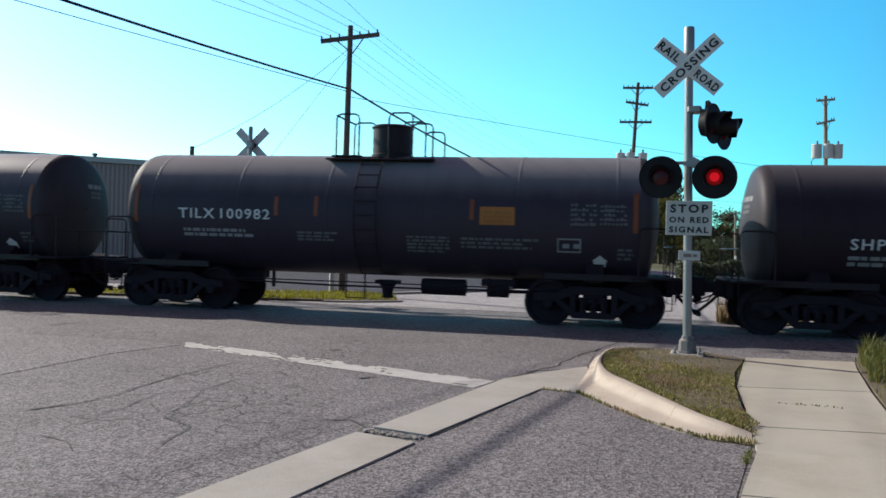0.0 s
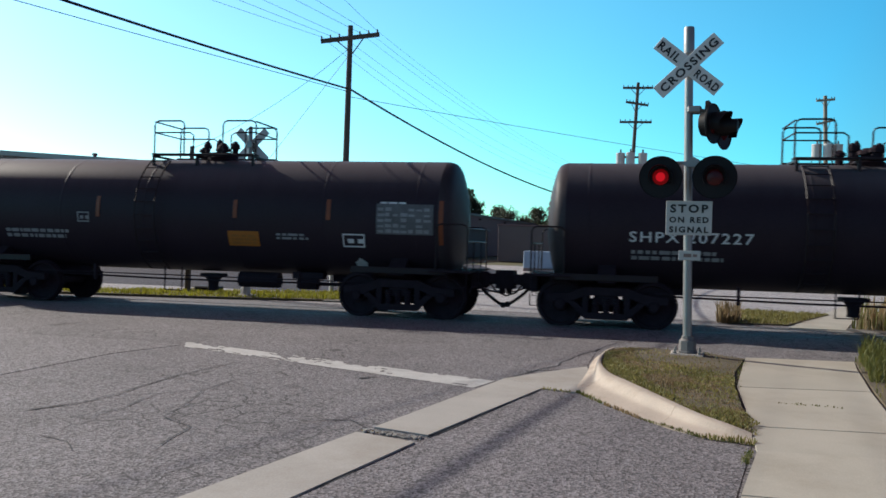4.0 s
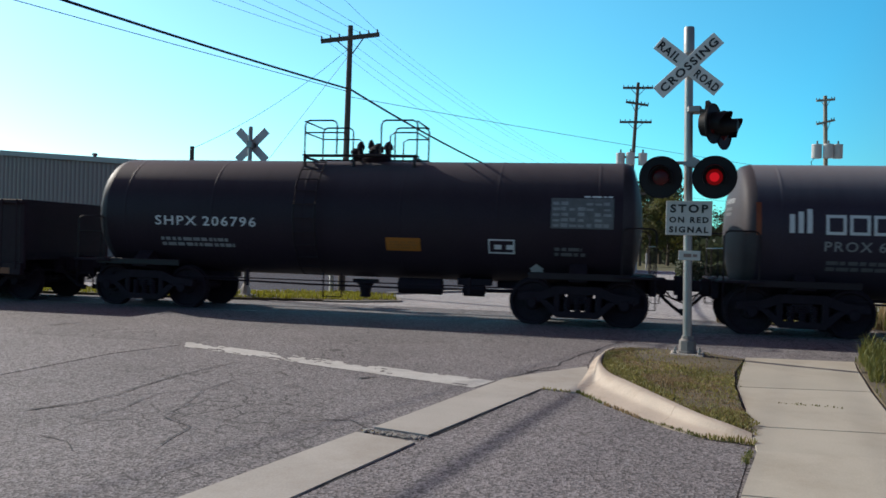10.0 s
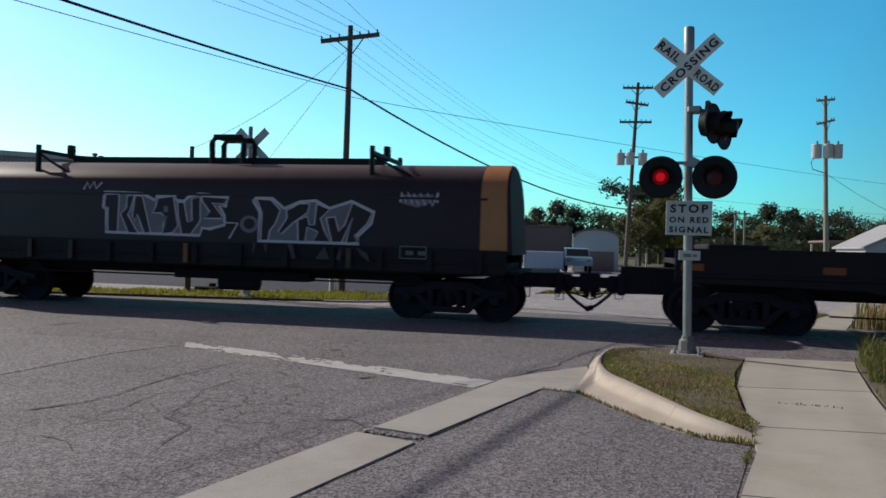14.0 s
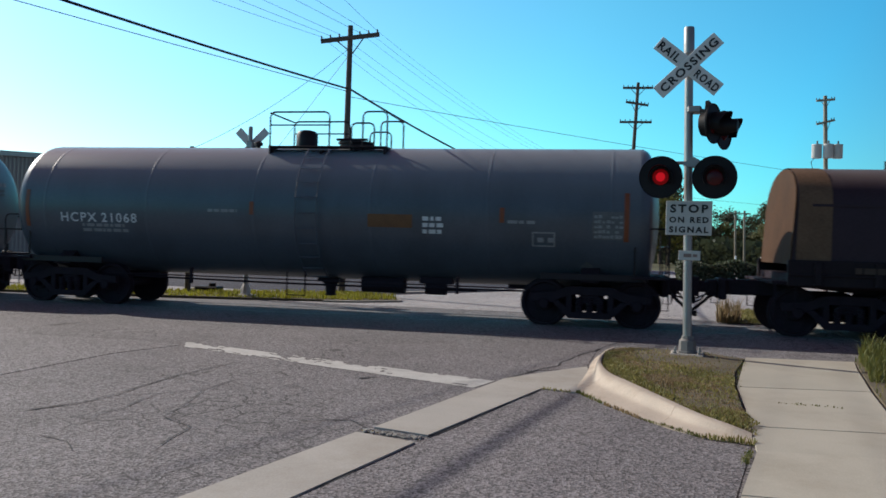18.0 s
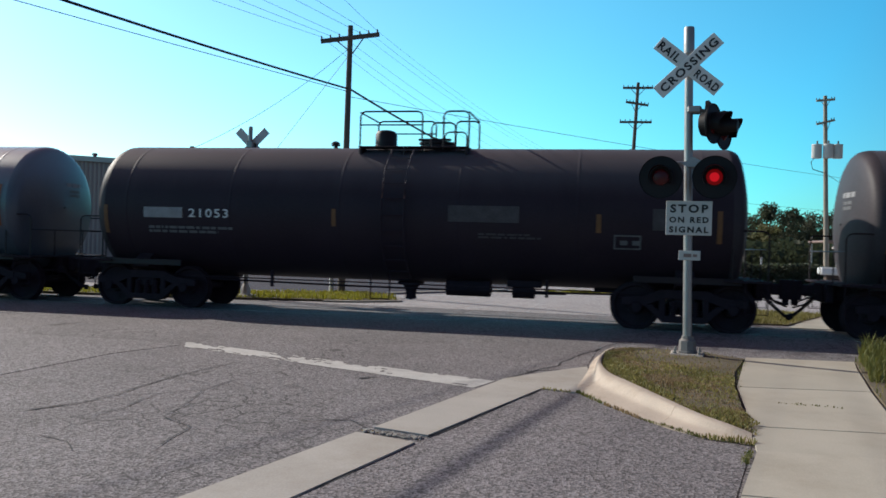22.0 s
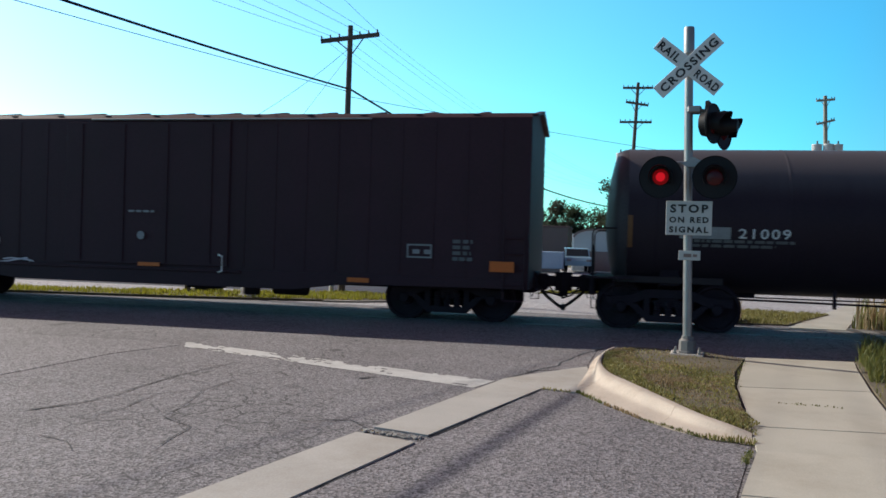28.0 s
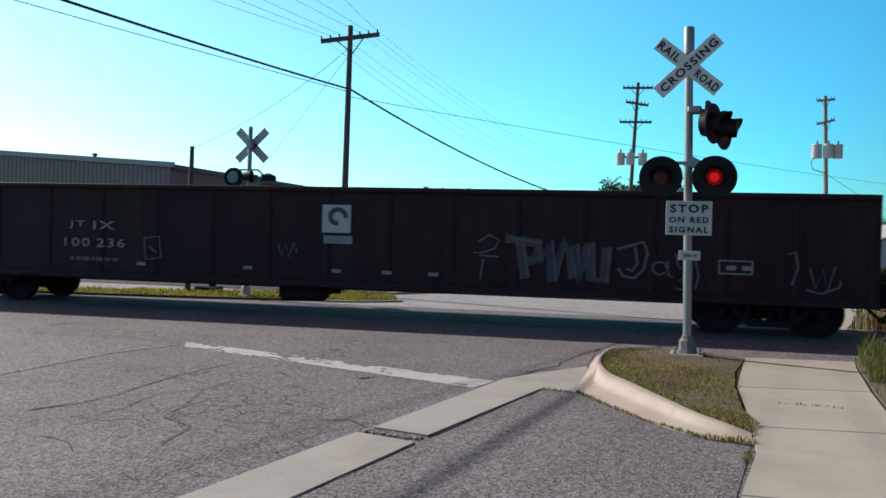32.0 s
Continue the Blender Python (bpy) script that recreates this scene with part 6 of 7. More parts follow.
    for pts in ([(-6.3, 1.5), (-6.45, 1.2), (-6.2, .95), (-5.7, .95), (-5.3, 1.1)], [(-5.75 + .28 * math.cos(i * .7), 1.3 + .26 * math.sin(i * .7)) for i in range(10)], [(-5.75 + .13 * math.cos(i * .7), 1.3 + .12 * math.sin(i * .7)) for i in range(10)], [(-5.5, 2.05), (-5.1, 1.8), (-4.8, 1.45), (-5.1, 1.1), (-4.9, 1.0)], [(-4.6, 1.6), (-4.3, 1.2), (-4.5, .95), (-4.1, .9)],
                [(-4.2, 1.6), (-4.15, 1.0), (-4.0, 1.6), (-3.9, 1.05)], [(-3.7 + .2 * math.cos(i * .7), 1.35 + .22 * math.sin(i * .7)) for i in range(10)], [(-4.4, .85), (-3.4, .9), (-2.8, 1.0), (-2.65, .85), (-3.2, .78), (-4.2, .8)], [(-6.5, 1.1), (-5.9, .8), (-5.0, .9)], [(-4.4, 2.0), (-4.4, 1.8), (-4.1, 1.8), (-4.1, 2.0), (-4.4, 2.0)], [(-4.3, 1.75), (-4.0, 1.6), (-3.8, 1.7)]):
        part("graffiti_line", stroke(pts, .018, W2), M["spraywhite"], car, "pale grey spray paint line")
    for x0, x1, z0, z1, seed, n in ((-6.3, -5.7, .9, 1.45, 21, 9), (-5.0, -4.4, 1.0, 1.5, 22, 8), (-4.3, -3.9, .95, 1.6, 23, 7), (-3.5, -2.6, .8, 1.0, 24, 7)):
        part("graffiti_line", stroke(scrawl(x0, x1, z0, z1, seed, n), .015, W2), M["spraywhite"], car, "pale grey spray paint line")
    for s in (1, -1):
        lad = Build()
        x = s * 8.0
        for dx in (0, -s * .4):
            lad.tube([(x + dx, -1.64, .5), (x + dx, -1.64, 1.9)], .014, 6)
        for z in (.5, .8, 1.1, 1.4, 1.7):
            lad.tube([(x, -1.64, z), (x - s * .4, -1.64, z)], .014, 6)
        part("ladder", lad, m, car)
    ends(car, reach, tc)
    return car


def centre_beam(label):
    car = thing("centrebeam_flat_car", label, "railway car")
    m, tc, h = M["beamred"], 18.3, 11.42
    reach = tc / 2 + 3.1
    part("deck", Build().box(-h, h, -1.4, 1.4, .78, .96, .01), m, car)
    for y in (-1.47, 1.4):
        part("side_sill", Build().box(-h, h, y, y + .07, .70, .96, .01), M["beamdark"], car)
    # worn deck strips, coloured pale to carry the sunlight on the deck top
    for k in range(16):
        x = -9.9 + k * 1.22
        part("deck_edge", Build().box(x + .1, x + 1.16 - .25 * (k % 3 == 1), -1.40, -.22, .962, .978), M["deck"], car, "worn bright deck edge")
    for y in (-.30, .22):
        part("top_chord", Build().box(-h + .3, h - .3, y, y + .08, 4.16, 4.41, .02), m, car)
    # far half runs past the chord, unseen, only to close gaps in the ground shadow
    part("top_plate", Build().box(-h + .3, h - .3, -.3, .55, 4.38, 4.42, .01), m, car)
    posts = [9.19 - 1.22 * k for k in range(16)]
    for k, x in enumerate(posts):
        part("post", Build().box(x - .05, x + .05, -.15, .15, .96, 4.17, .02), m, car)
    mid = posts[7], posts[8]
    runs = [(mid[1] + 2.44 * k, mid[1] + 2.44 * (k + 1)) for k in range(4)] + [(mid[0] - 2.44 * k, mid[0] - 2.44 * (k + 1)) for k in range(4)] + [(10.25, 9.25), (-10.2, -9.15)]
    for x0, x1 in runs:
        z1 = 1.1
        part("diagonal", Build().tube([(x0, -.14 if x1 > x0 else .1, 4.05), (x1, -.14 if x1 > x0 else .1, z1)], .05, 6), m, car)
        part("gusset", Build().prism([(x0 - .28, 4.17), (x0 + .28, 4.17), (x0 + .1, 3.84), (x0 - .1, 3.84)], -.19, -.17, "y"), m, car)
        part("gusset", Build().prism([(x1 - .16, .96), (x1 + .16, .96), (x1 + .09, 1.2), (x1 - .09, 1.2)], -.19, -.17, "y"), m, car)
    for s in (1, -1):
        x0, x1 = sorted((s * 10.28, s * 11.0))
        part("end_panel", Build().box(x0, x1, -.44, .44, .96, 4.3, .02), m, car)
        part("bulkhead", Build().box(*sorted((s * 11.0, s * 11.2)), -1.38, 1.38, .96, 4.33, .03), m, car)
        for y in (-1.3, -.75, -.2, .2, .75, 1.3):
            part("bulkhead_rib", Build().box(*sorted((s * 11.2, s * 11.42)), y - .05, y + .05, .96, 4.3, .01), m, car)
        for z in (1.4, 2.3, 3.2, 4.1):
            part("bulkhead_rib", Build().box(*sorted((s * 11.2, s * 11.34)), -1.3, 1.3, z - .06, z + .06, .01), m, car)
        tagged(part("stencil_text", lines(x0 + .15, x1 - .12, 1.5, 3.5, 22, flat_wrap(-.447), 81 + s, .25), M["beamfade"], car), kind="stuff")
        part("end_sill", Build().box(*sorted((s * 10.6, s * (reach - .6))), -.3, .3, .7, .98, .02), M["running"], car)
        part("reflective_strip", panel(*sorted((s * 10.85, s * 11.3)), .78, .94, flat_wrap(-1.476), 1, 1), M["orange"], car, "orange reflective strip")
    for x, w in ((-6.26, .42), (-4.13, .3), (-2.85, .25), (-.24, .4), (3.31, .4), (5.2, .3), (7.9, .35)):
        part("reflective_strip", panel(x, x + w, .77, .87, flat_wrap(-1.476), 1, 1), M["stripe"] if w < .35 else M["orange"], car, "orange reflective strip")
    W = flat_wrap(-1.478)
    stencil(car, "DWC", -8.87, -8.3, .75, .87, W, M["faint"])
    stencil(car, "627 496", -8.25, -7.0, .75, .87, W, M["faint"])
    part("centre_sill", Build().prism([(-9, .8), (9, .8), (7.5, .62), (-7.5, .62)], -.3, .3, "y"), M["running"], car)
    br = Build()
    for x, z in ((-6.0, .36), (-3.5, .4), (-1.2, .4), (1.9, .4), (4.5, .40), (6.69, .29)):
        br.box(x - .04, x + .04, -1.42, -1.34, z, .72, .005)
    br.tube([(-6.5, -1.38, .36), (0, -1.38, .38), (7.4, -1.38, .40)], .013, 6)
    part("winch_rod", br, M["running"], car)
    part("brake_valve", Build().box(-1.2, -.2, -.9, -.4, .45, .72, .03), M["running"], car)
    part("brake_reservoir", Build().lathe([(-.5, .03), (-.47, .18), (.3, .18), (.33, .03)], "x", 14, (.8, -.6, .56)), M["running"], car)
    part("brake_cylinder", Build().lathe([(-1.3, .02), (-1.29, .2), (-1.0, .2), (-.99, .02)], "y", 16, (-3.1, 0, .55)), M["running"], car)
    part("tool_box", Build().box(7.2, 7.61, -1.35, -1.0, .5, .72, .02), M["running"], car)
    for k in range(9):
        x = -9.3 + k * 2.3
        part("stake_pocket", Build().box(x - .12, x + .12, -1.52, -1.47, .68, .96, .01), M["beamdark"], car)
    ends(car, reach, tc)
    return car


def flat_car(label):
    car = thing("flat_car", label, "railway car")
    m, tc = M["flat"], 14.0
    reach = tc / 2 + 2.85
    x0, x1 = -8.3, 8.9
    for y in (-1.5, 1.42):
        part("side_sill", Build().prism([(x0, 1.6), (.42, 1.66), (.43, 1.5), (x1, 1.53), (x1, .98), (5.0, .92), (3.6, .62), (-3.6, .62), (-5.0, .92), (x0, .98)], y, y + .08, "y"), m, car)
    part("sill_flange", Build().box(x0, x1, -1.56, -1.4, 1.08, 1.14, .01), m, car)
    part("deck", Build().box(x0, x1, -1.42, 1.42, 1.30, 1.40, .01), m, car)
    part("end_rack", Build().box(x0 + .6, x0 + 1.7, -1.2, 1.2, 1.4, 1.7, .022), m, car)
    part("end_rack", Build().box(-6.0, -5.4, -.8, .8, 1.4, 1.62, .03), m, car)
    part("hitch", Build().box(8.3, 8.8, .9, 1.3, 1.4, 1.6, .03), M["running"], car)
    hitch = Build().box(8.3, 8.8, -1.3, -.9, 1.4, 1.66, .03)
    hitch.lathe([(-.2, .02), (-.18, .16), (.18, .16), (.2, .02)], "y", 14, (8.85, -1.1, 1.72))
    part("hitch", hitch, M["running"], car)
    part("brake_stand", Build().box(9.2, 9.36, -1.3, -1.15, 1.0, 1.9, .02).lathe([(-1.36, .02), (-1.35, .22), (-1.32, .22), (-1.31, .02)], "y", 14, (9.28, 0, 1.75)), M["running"], car)
    for x, z in ((-3.63, .28), (-1.11, .38), (5.27, .27), (2.69, .24)):
        part("winch_bracket", Build().box(x - .07, x + .07, -1.35, -1.15, z, .95, .01), M["running"], car)
    W = flat_wrap(-1.548)
    for x, w, z in ((-8.19, .4, 1.2), (-5.75, .38, 1.2), (-3.23, .5, 1.2), (0, .4, 1.2), (2.65, .44, 1.16), (5.64, .4, 1.18), (8.3, .45, 1.3)):
        part("reflective_strip", panel(x, x + w, z, z + .13, lambda p, z: (p, -1.506, z), 1, 1), M["orange"] if x > 8 else M["stripe"], car, "orange reflective strip")
    part("stencil_frame", ring_frame(6.07, 6.5, 1.17, 1.43, .025, lambda p, z: (p, -1.506, z)), M["dim"], car)
    tagged(part("stencil_text", lines(2.9, 4.2, 1.2, 1.4, 2, lambda p, z: (p, -1.506, z), 91), M["ghost"], car), kind="stuff")
    part("centre_sill", Build().box(-reach + .6, reach - .6, -.3, .3, .66, 1.2, .02), M["running"], car)
    part("brake_gear", Build().box(1.8, 2.5, -.9, -.4, .35, .7, .04).lathe([(-.5, .03), (-.47, .18), (.3, .18), (.33, .03)], "x", 14, (3.4, -.6, .55)).box(-3.1, -2.95, -1.0, -.8, .36, .7, .01).box(-.6, -.4, -1.1, -.8, .34, .7, .01).tube([(-5.5, -1.0, .42), (-.5, -1.0, .40), (5, -1.0, .46)], .018, 6), M["running"], car)
    ends(car, reach, tc)
    return car


add(coil_car("coil car with blue-grey hood and dirty white sill", "pale"), -72.74)
add(tank_car("dark grey tank car with yellow reporting mark", DT, number=[("UTLX 120000", -4.34, -2.21, 1.93, 2.13, "yel")], marks={k: v for k, v in {**PR_M, "stripes": [(-5.13, 1.31, 2.07), (-1.88, 1.26, 2.14), (5.3, 1.3, 2.1)], "panels": [(3.5, 4.25, 1.95, 2.2, "worngold")]}.items() if k != "logo"}, **PR), -87.51)
add(tank_car("black tank car with pale block lettering", DT, number=[("PROX 60034", -4.15, -2.15, 1.82, 1.99, "dim")], marks=PR_M, **PR), -100.99)
add(tank_car("black tank car with pale block lettering", DT, number=[("PROX 60031", -4.36, -2.71, 1.62, 1.80, "dim")], marks={**PR_M, "logo": (-4.35, -1.96, 1.92, 2.28, "white"), "stripes": [(-5.5, 1.89, 2.49), (-1.85, 1.88, 2.38), (.75, 1.9, 2.28), (3.2, 1.87, 2.3)], "panels": [(1.28, 2.01, 1.53, 1.82, "amber")], "frames": [(3.58, 3.99, 1.28, 1.53, "dim")], "arrows": [(4.66, 1.21, "dim")], "tables": [(4.31, 5.05, 1.75, 2.2, "faint")], "lines": [(-4.3, -2.7, 1.28, 1.5, 2, "faint")]}, **PR), -114.47)
add(tank_car("black tank car with white number and top railing", BT, number=[("SHPX 206796", -4.31, -2.0, 1.8, 2.0, "white")], marks=SH2_M, **SH), -127.89)
add(gondola("low black ribbed gondola car", 16.3, 13.34, .74, 2.27, "low"), -143.33)
add(flat_car("empty dark flat car with orange reflectors"), -161.84)
add(coil_car("navy coil car covered in pale graffiti", "tagged"), -179.78)
add(tank_car("white tank car with black reporting mark", M["tankwhite"], tc=10.11, half=6.35, zc=2.13, R=1.38, style="h", number=[("EAGX 19037", -4.77, -2.86, 1.75, 1.95, "ink")], marks=dict(stripes=[(-5.6, 1.7, 2.4), (-2.69, 1.86, 2.26), (5.0, 1.7, 2.4)], lines=[(-4.7, -2.9, 1.4, 1.62, 2, "dim"), (2, 3.4, 1.6, 1.9, 3, "dim")], panels=[(-5.15, -4.9, 1.0, 2.35, "tankwhite")], platform=(-1.3, 1.5)), head=.62, trim=M["tankwhite"]), -195.0)
add(coil_car("navy coil car with faded yellow end bands", "badged"), -210.14)
add(tank_car("slate blue tank car with white number", SL, number=[("HCPX 21068", -5.67, -3.85, 1.82, 2.02, "white")], marks=HCB_M, **{**HC, "tc": 11.4, "half": 7.02}), -225.84)
add(tank_car("blue-grey tank car with white number", BL, number=[("HCPX 21004", -5.49, -3.65, 1.93, 2.12, "white")], marks=HCB_M, **HC), -241.55)


def black_long(n, u, style="h", drop=.0, shift=.0):
    car = tank_car("long black tank car with patched white number", BT, number=[(n, -4.46 + shift, -3.56 + shift, 1.97 - drop, 2.15 - drop, "white")], marks=HCK_M, **{**HC, "style": style, "half": 6.86})
    a = lambda x, z: (x, -(1.438) * math.cos(math.asin((z - 2.16) / 1.43)), 2.16 + 1.438 * (z - 2.16) / 1.43)
    part("paint_patch", panel(-5.5 + shift, -4.6 + shift, 1.95 - drop, 2.17 - drop, a), M["dim"], car, "grey painted-over patch")
    add(car, u)


black_long("21070", -256.95, "h", .0, -.24)
black_long("21053", -272.43)
add(tank_car("blue-grey tank car with white number", SL, number=[("HCPX 21005", -5.51, -3.65, 1.93, 2.12, "white")], marks=HCB_M, **HC), -287.85)
black_long("21062", -303.30, "h_turned", .0, -.2)
black_long("21007", -318.80)
black_long("21009", -333.81, "h_turned", .16)
add(box_car("dark brown boxcar with pale graffiti"), -350.16)
add(centre_beam("empty red centrebeam lumber flat car"), -371.12)
add(gondola("tall black gondola car with graffiti", 20.5, 17.11, .62, 2.64, "tall"), -394.14)


# ---------------------------------------------------------------- crossing signals
def two_faced_disc(name, r, front, back):
    """A thin lamp disc, lit on one face and dark on the other."""
    b = Build().lathe([(-.016, .001), (-.015, r * .3), (-.013, r * .58), (-.010, r * .8), (-.004, r), (.004, r), (.010, r * .8), (.016, .001)], "y", 24)
    me = b.mesh(name, front)
    me.materials.append(back)
    me.materials.append(M["litrim"])
    for p in me.polygons:
        p.material_index = 1 if p.center.y > 0 else 2 if math.hypot(p.center.x, p.center.z) > r * .58 else 0
    return me


def head_mesh(r):
    """Black background disc of a flashing light, with its lamp housing."""
    b = Build().lathe([(0, .001), (0, r * .97), (-.012, r), (.012, r), (.02, r * .97), (.02, .2), (.16, .17), (.18, .08), (.18, .001)], "y", 36)
    return b


def visor_mesh(r, n=18, length=.26):
    v, f = [], []
    for k in range(n + 1):
        a = math.radians(-38 + (256) * k / n)
        for y, q in ((-.01, r), (-length * (.55 + .45 * math.sin(max(0, a)) if a < math.pi else .55), r * .97)):
            v.append((q * math.cos(a), y, q * math.sin(a)))
    f = [(2 * k, 2 * k + 1, 2 * k + 3, 2 * k + 2) for k in range(n)]
    return Build().add(v, f)


LAMPS = []          # (lamp, place, turn, lit first)


def flasher(sig, x, y, z, turn, r, phase, glow="lit"):
    at = pose(x, y, z, 0, 0, turn)
    h = part("light_background", shared("head%.2f" % r, lambda: head_mesh(r), M["black"]), None, sig, "black round signal background", at)
    part("visor", shared("visor%.2f" % r, lambda: visor_mesh(.165), M["black"]), None, h, "black lamp visor")
    if phase is None:
        part("lens", shared("dull lens", lambda: Build().lathe([(-.03, .001), (-.025, .1), (0, .15), (.01, .15)], "y", 24), M["lens"]), None, h, "unlit red lens")
        return
    o = at @ Vector((0, -.035, 0))
    lamp = part("lamp", SHARED.setdefault("lamp " + glow, two_faced_disc("lamp", .115, M[glow], M["lens"])), None, sig, "flashing red lamp", pose(*o, 0, 0, turn))
    LAMPS.append((lamp, o, turn, phase))


def blade(sig, tilt, text, y, back=False, L=1.13, w=.215):
    at = pose(0, y, 0, 0, tilt, 0)
    o = part("crossbuck_blade", Build().box(-L / 2, L / 2, -.006, .006, -w / 2, w / 2, .004), M["signx"] if not back else M["grey"], sig, "white crossbuck blade" if not back else "grey back of crossbuck blade", at)
    if text:
        for s, x0, x1 in text:
            v, f = letters(s, .125, x1 - x0, .032, 1.22)
            part("lettering", Build().add([(x0 + p[0], -.011, -.0675 + p[1]) for p in v], f), M["ink"], o, "black letters", smooth=False)
    return o


def near_signal():
    s = thing("crossing_signal", "flashing railroad crossing signal with crossbuck on galvanised mast", "crossing signal", at=pose(1.19, -4.64, 0, 0, 0, -7), group="crossing signals")
    part("mast", Build().lathe([(.2, .064), (4.44, .06), (4.45, .076), (4.82, .076), (4.84, .068), (4.845, .001)], "z", 20), M["galv"], s, at=pose(0, 0, 0, 0, -1.3, 0))
    part("base_casting", Build().lathe([(.06, .16), (.09, .16), (.095, .125), (.24, .12), (.27, .09), (.31, .085)], "z", 8), M["casting"], s)
    part("foundation", Build().box(-.24, .24, -.24, .24, -.05, .065, .02), M["concrete"], s)
    for x in (-.17, .17):
        for y in (-.17, .17):
            part("anchor_bolt", Build().lathe([(.06, .03), (.09, .03), (.095, .016), (.13, .016)], "z", 6, (x, y, 0)), M["galv"], s)
    top = part("crossbuck_hub", Build().box(-.08, .08, -.09, -.05, -.08, .08, .01), M["galv"], s, at=(-.105, 0, 4.25))
    blade(top, 40, [("RAIL", -.53, -.16), ("ROAD", .15, .55)], -.1)
    blade(top, -43, [("CROSSING", -.5, .52)], -.118)
    for x, ph in ((-.37, 1), (.375, 0)):
        flasher(s, x - .068, -.2, 2.62, -2, .31, ph)
    part("cross_arm", Build().tube([(-.42, -.06, 2.66), (-.34, -.05, 2.84), (.28, -.05, 2.85), (.36, -.06, 2.68)], .026, 8).prism([(-.15, 2.83), (0, 2.93), (.16, 2.84), (.08, 2.78), (-.08, 2.78)], -.12, .1, "y"), M["galv"], s)
    # a second pair, aimed along the other road
    part("cross_arm", Build().tube([(-.08, -.02, 3.62), (.2, -.02, 3.6), (.36, .05, 3.5)], .03, 8).box(-.1, .1, -.1, .1, 3.57, 3.67, .02), M["galv"], s)
    flasher(s, .27, -.12, 3.40, 68, .29, None)
    flasher(s, .42, .30, 3.36, 68, .29, None)
    part("bell", Build().lathe([(-.06, .02), (-.05, .16), (0, .17), (.04, .12), (.05, .02)], "x", 18, (.2, -.05, 3.58)), M["black"], s)
    part("lamp_visor", Build().tube([(.3, -.05, 3.38), (.5, -.09, 3.37), (.6, -.11, 3.36)], .13, 12, .085), M["black"], s)
    g = part("sign", Build().box(-.355, .29, -.087, -.077, 1.785, 2.285, .008), M["signw"], s, "white sign with black lettering")
    for t, z, h, w in (("STOP", 2.11, .125, .53), ("ON RED", 1.965, .088, .55), ("SIGNAL", 1.82, .092, .55)):
        v, f = letters(t, h, w, .036, 1.32)
        part("lettering", Build().add([(-.03 - w / 2 + p[0], -.0925, z + p[1]) for p in v], f), M["ink"], g, "black letters", smooth=False)
    pl = part("number_plate", Build().box(-.16, .145, -.085, -.075, 1.42, 1.56, .01), M["signw"], s, "small white plate")
    part("lettering", Build().box(-.09, .02, -.0905, -.0895, 1.465, 1.515).box(.04, .1, -.0905, -.0895, 1.47, 1.51), M["greywall"], pl)
    return s


def far_signal():
    s = thing("crossing_signal", "far crossing signal with crossbuck seen from behind", "crossing signal", at=(-9.25, 2.68, .05), group="crossing signals")
    part("mast", Build().lathe([(.2, .062), (4.42, .056), (4.44, .001)], "z", 16), M["galv"], s, at=pose(0, 0, 0, 0, .3, 0))
    part("base_casting", Build().lathe([(0, .14), (.2, .135), (.26, .1), (.32, .075)], "z", 8).box(-.22, .22, -.22, .22, -.1, .04, .02), M["grey"], s)
    top = part("crossbuck_hub", Build().box(-.08, .08, -.09, .09, -.08, .08, .01), M["galv"], s, at=(.03, 0, 3.95))
    for a in (44, -44):
        blade(top, a, None, .1, True)
    part("cross_arm", Build().tube([(-.5, 0, 3.22), (-.2, 0, 3.3), (.25, 0, 3.3), (.5, 0, 3.1)], .025, 8).tube([(-.28, 0, 2.6), (.3, 0, 2.6)], .025, 8), M["galv"], s)
    flasher(s, -.3, -.12, 2.36, 22, .27, 1, "litrim")
    flasher(s, .22, -.12, 2.36, 22, .27, 0, "litrim")
    flasher(s, .42, .25, 2.36, 100, .27, None)
    part("side_lamp", Build().lathe([(-.06, .001), (-.055, .16), (0, .17), (.1, .1)], "y", 20, (-.42, 0, 3.1)), M["lamp"], s, "silver round lamp back")
    part("side_lamp_ring", Build().lathe([(-.03, .16), (-.07, .25), (.02, .26), (.03, .16)], "y", 24, (-.42, .02, 3.1), cap=False), M["black"], s)
    part("side_lamp", Build().lathe([(-.05, .001), (-.045, .17), (0, .18), (.1, .1)], "y", 18, (.18, 0, 3.0)), M["lamp"], s, "silver round lamp back")
    part("bell", Build().lathe([(3.02, .001), (3.03, .22), (3.16, .2), (3.22, .06)], "z", 16, (.5, .1, 0)), M["black"], s)
    part("bell", Build().lathe([(-.1, .1), (.12, .16), (.14, .001)], "x", 14, (.02, -.12, 3.12)), M["black"], s)
    return s


near_signal()
far_signal()


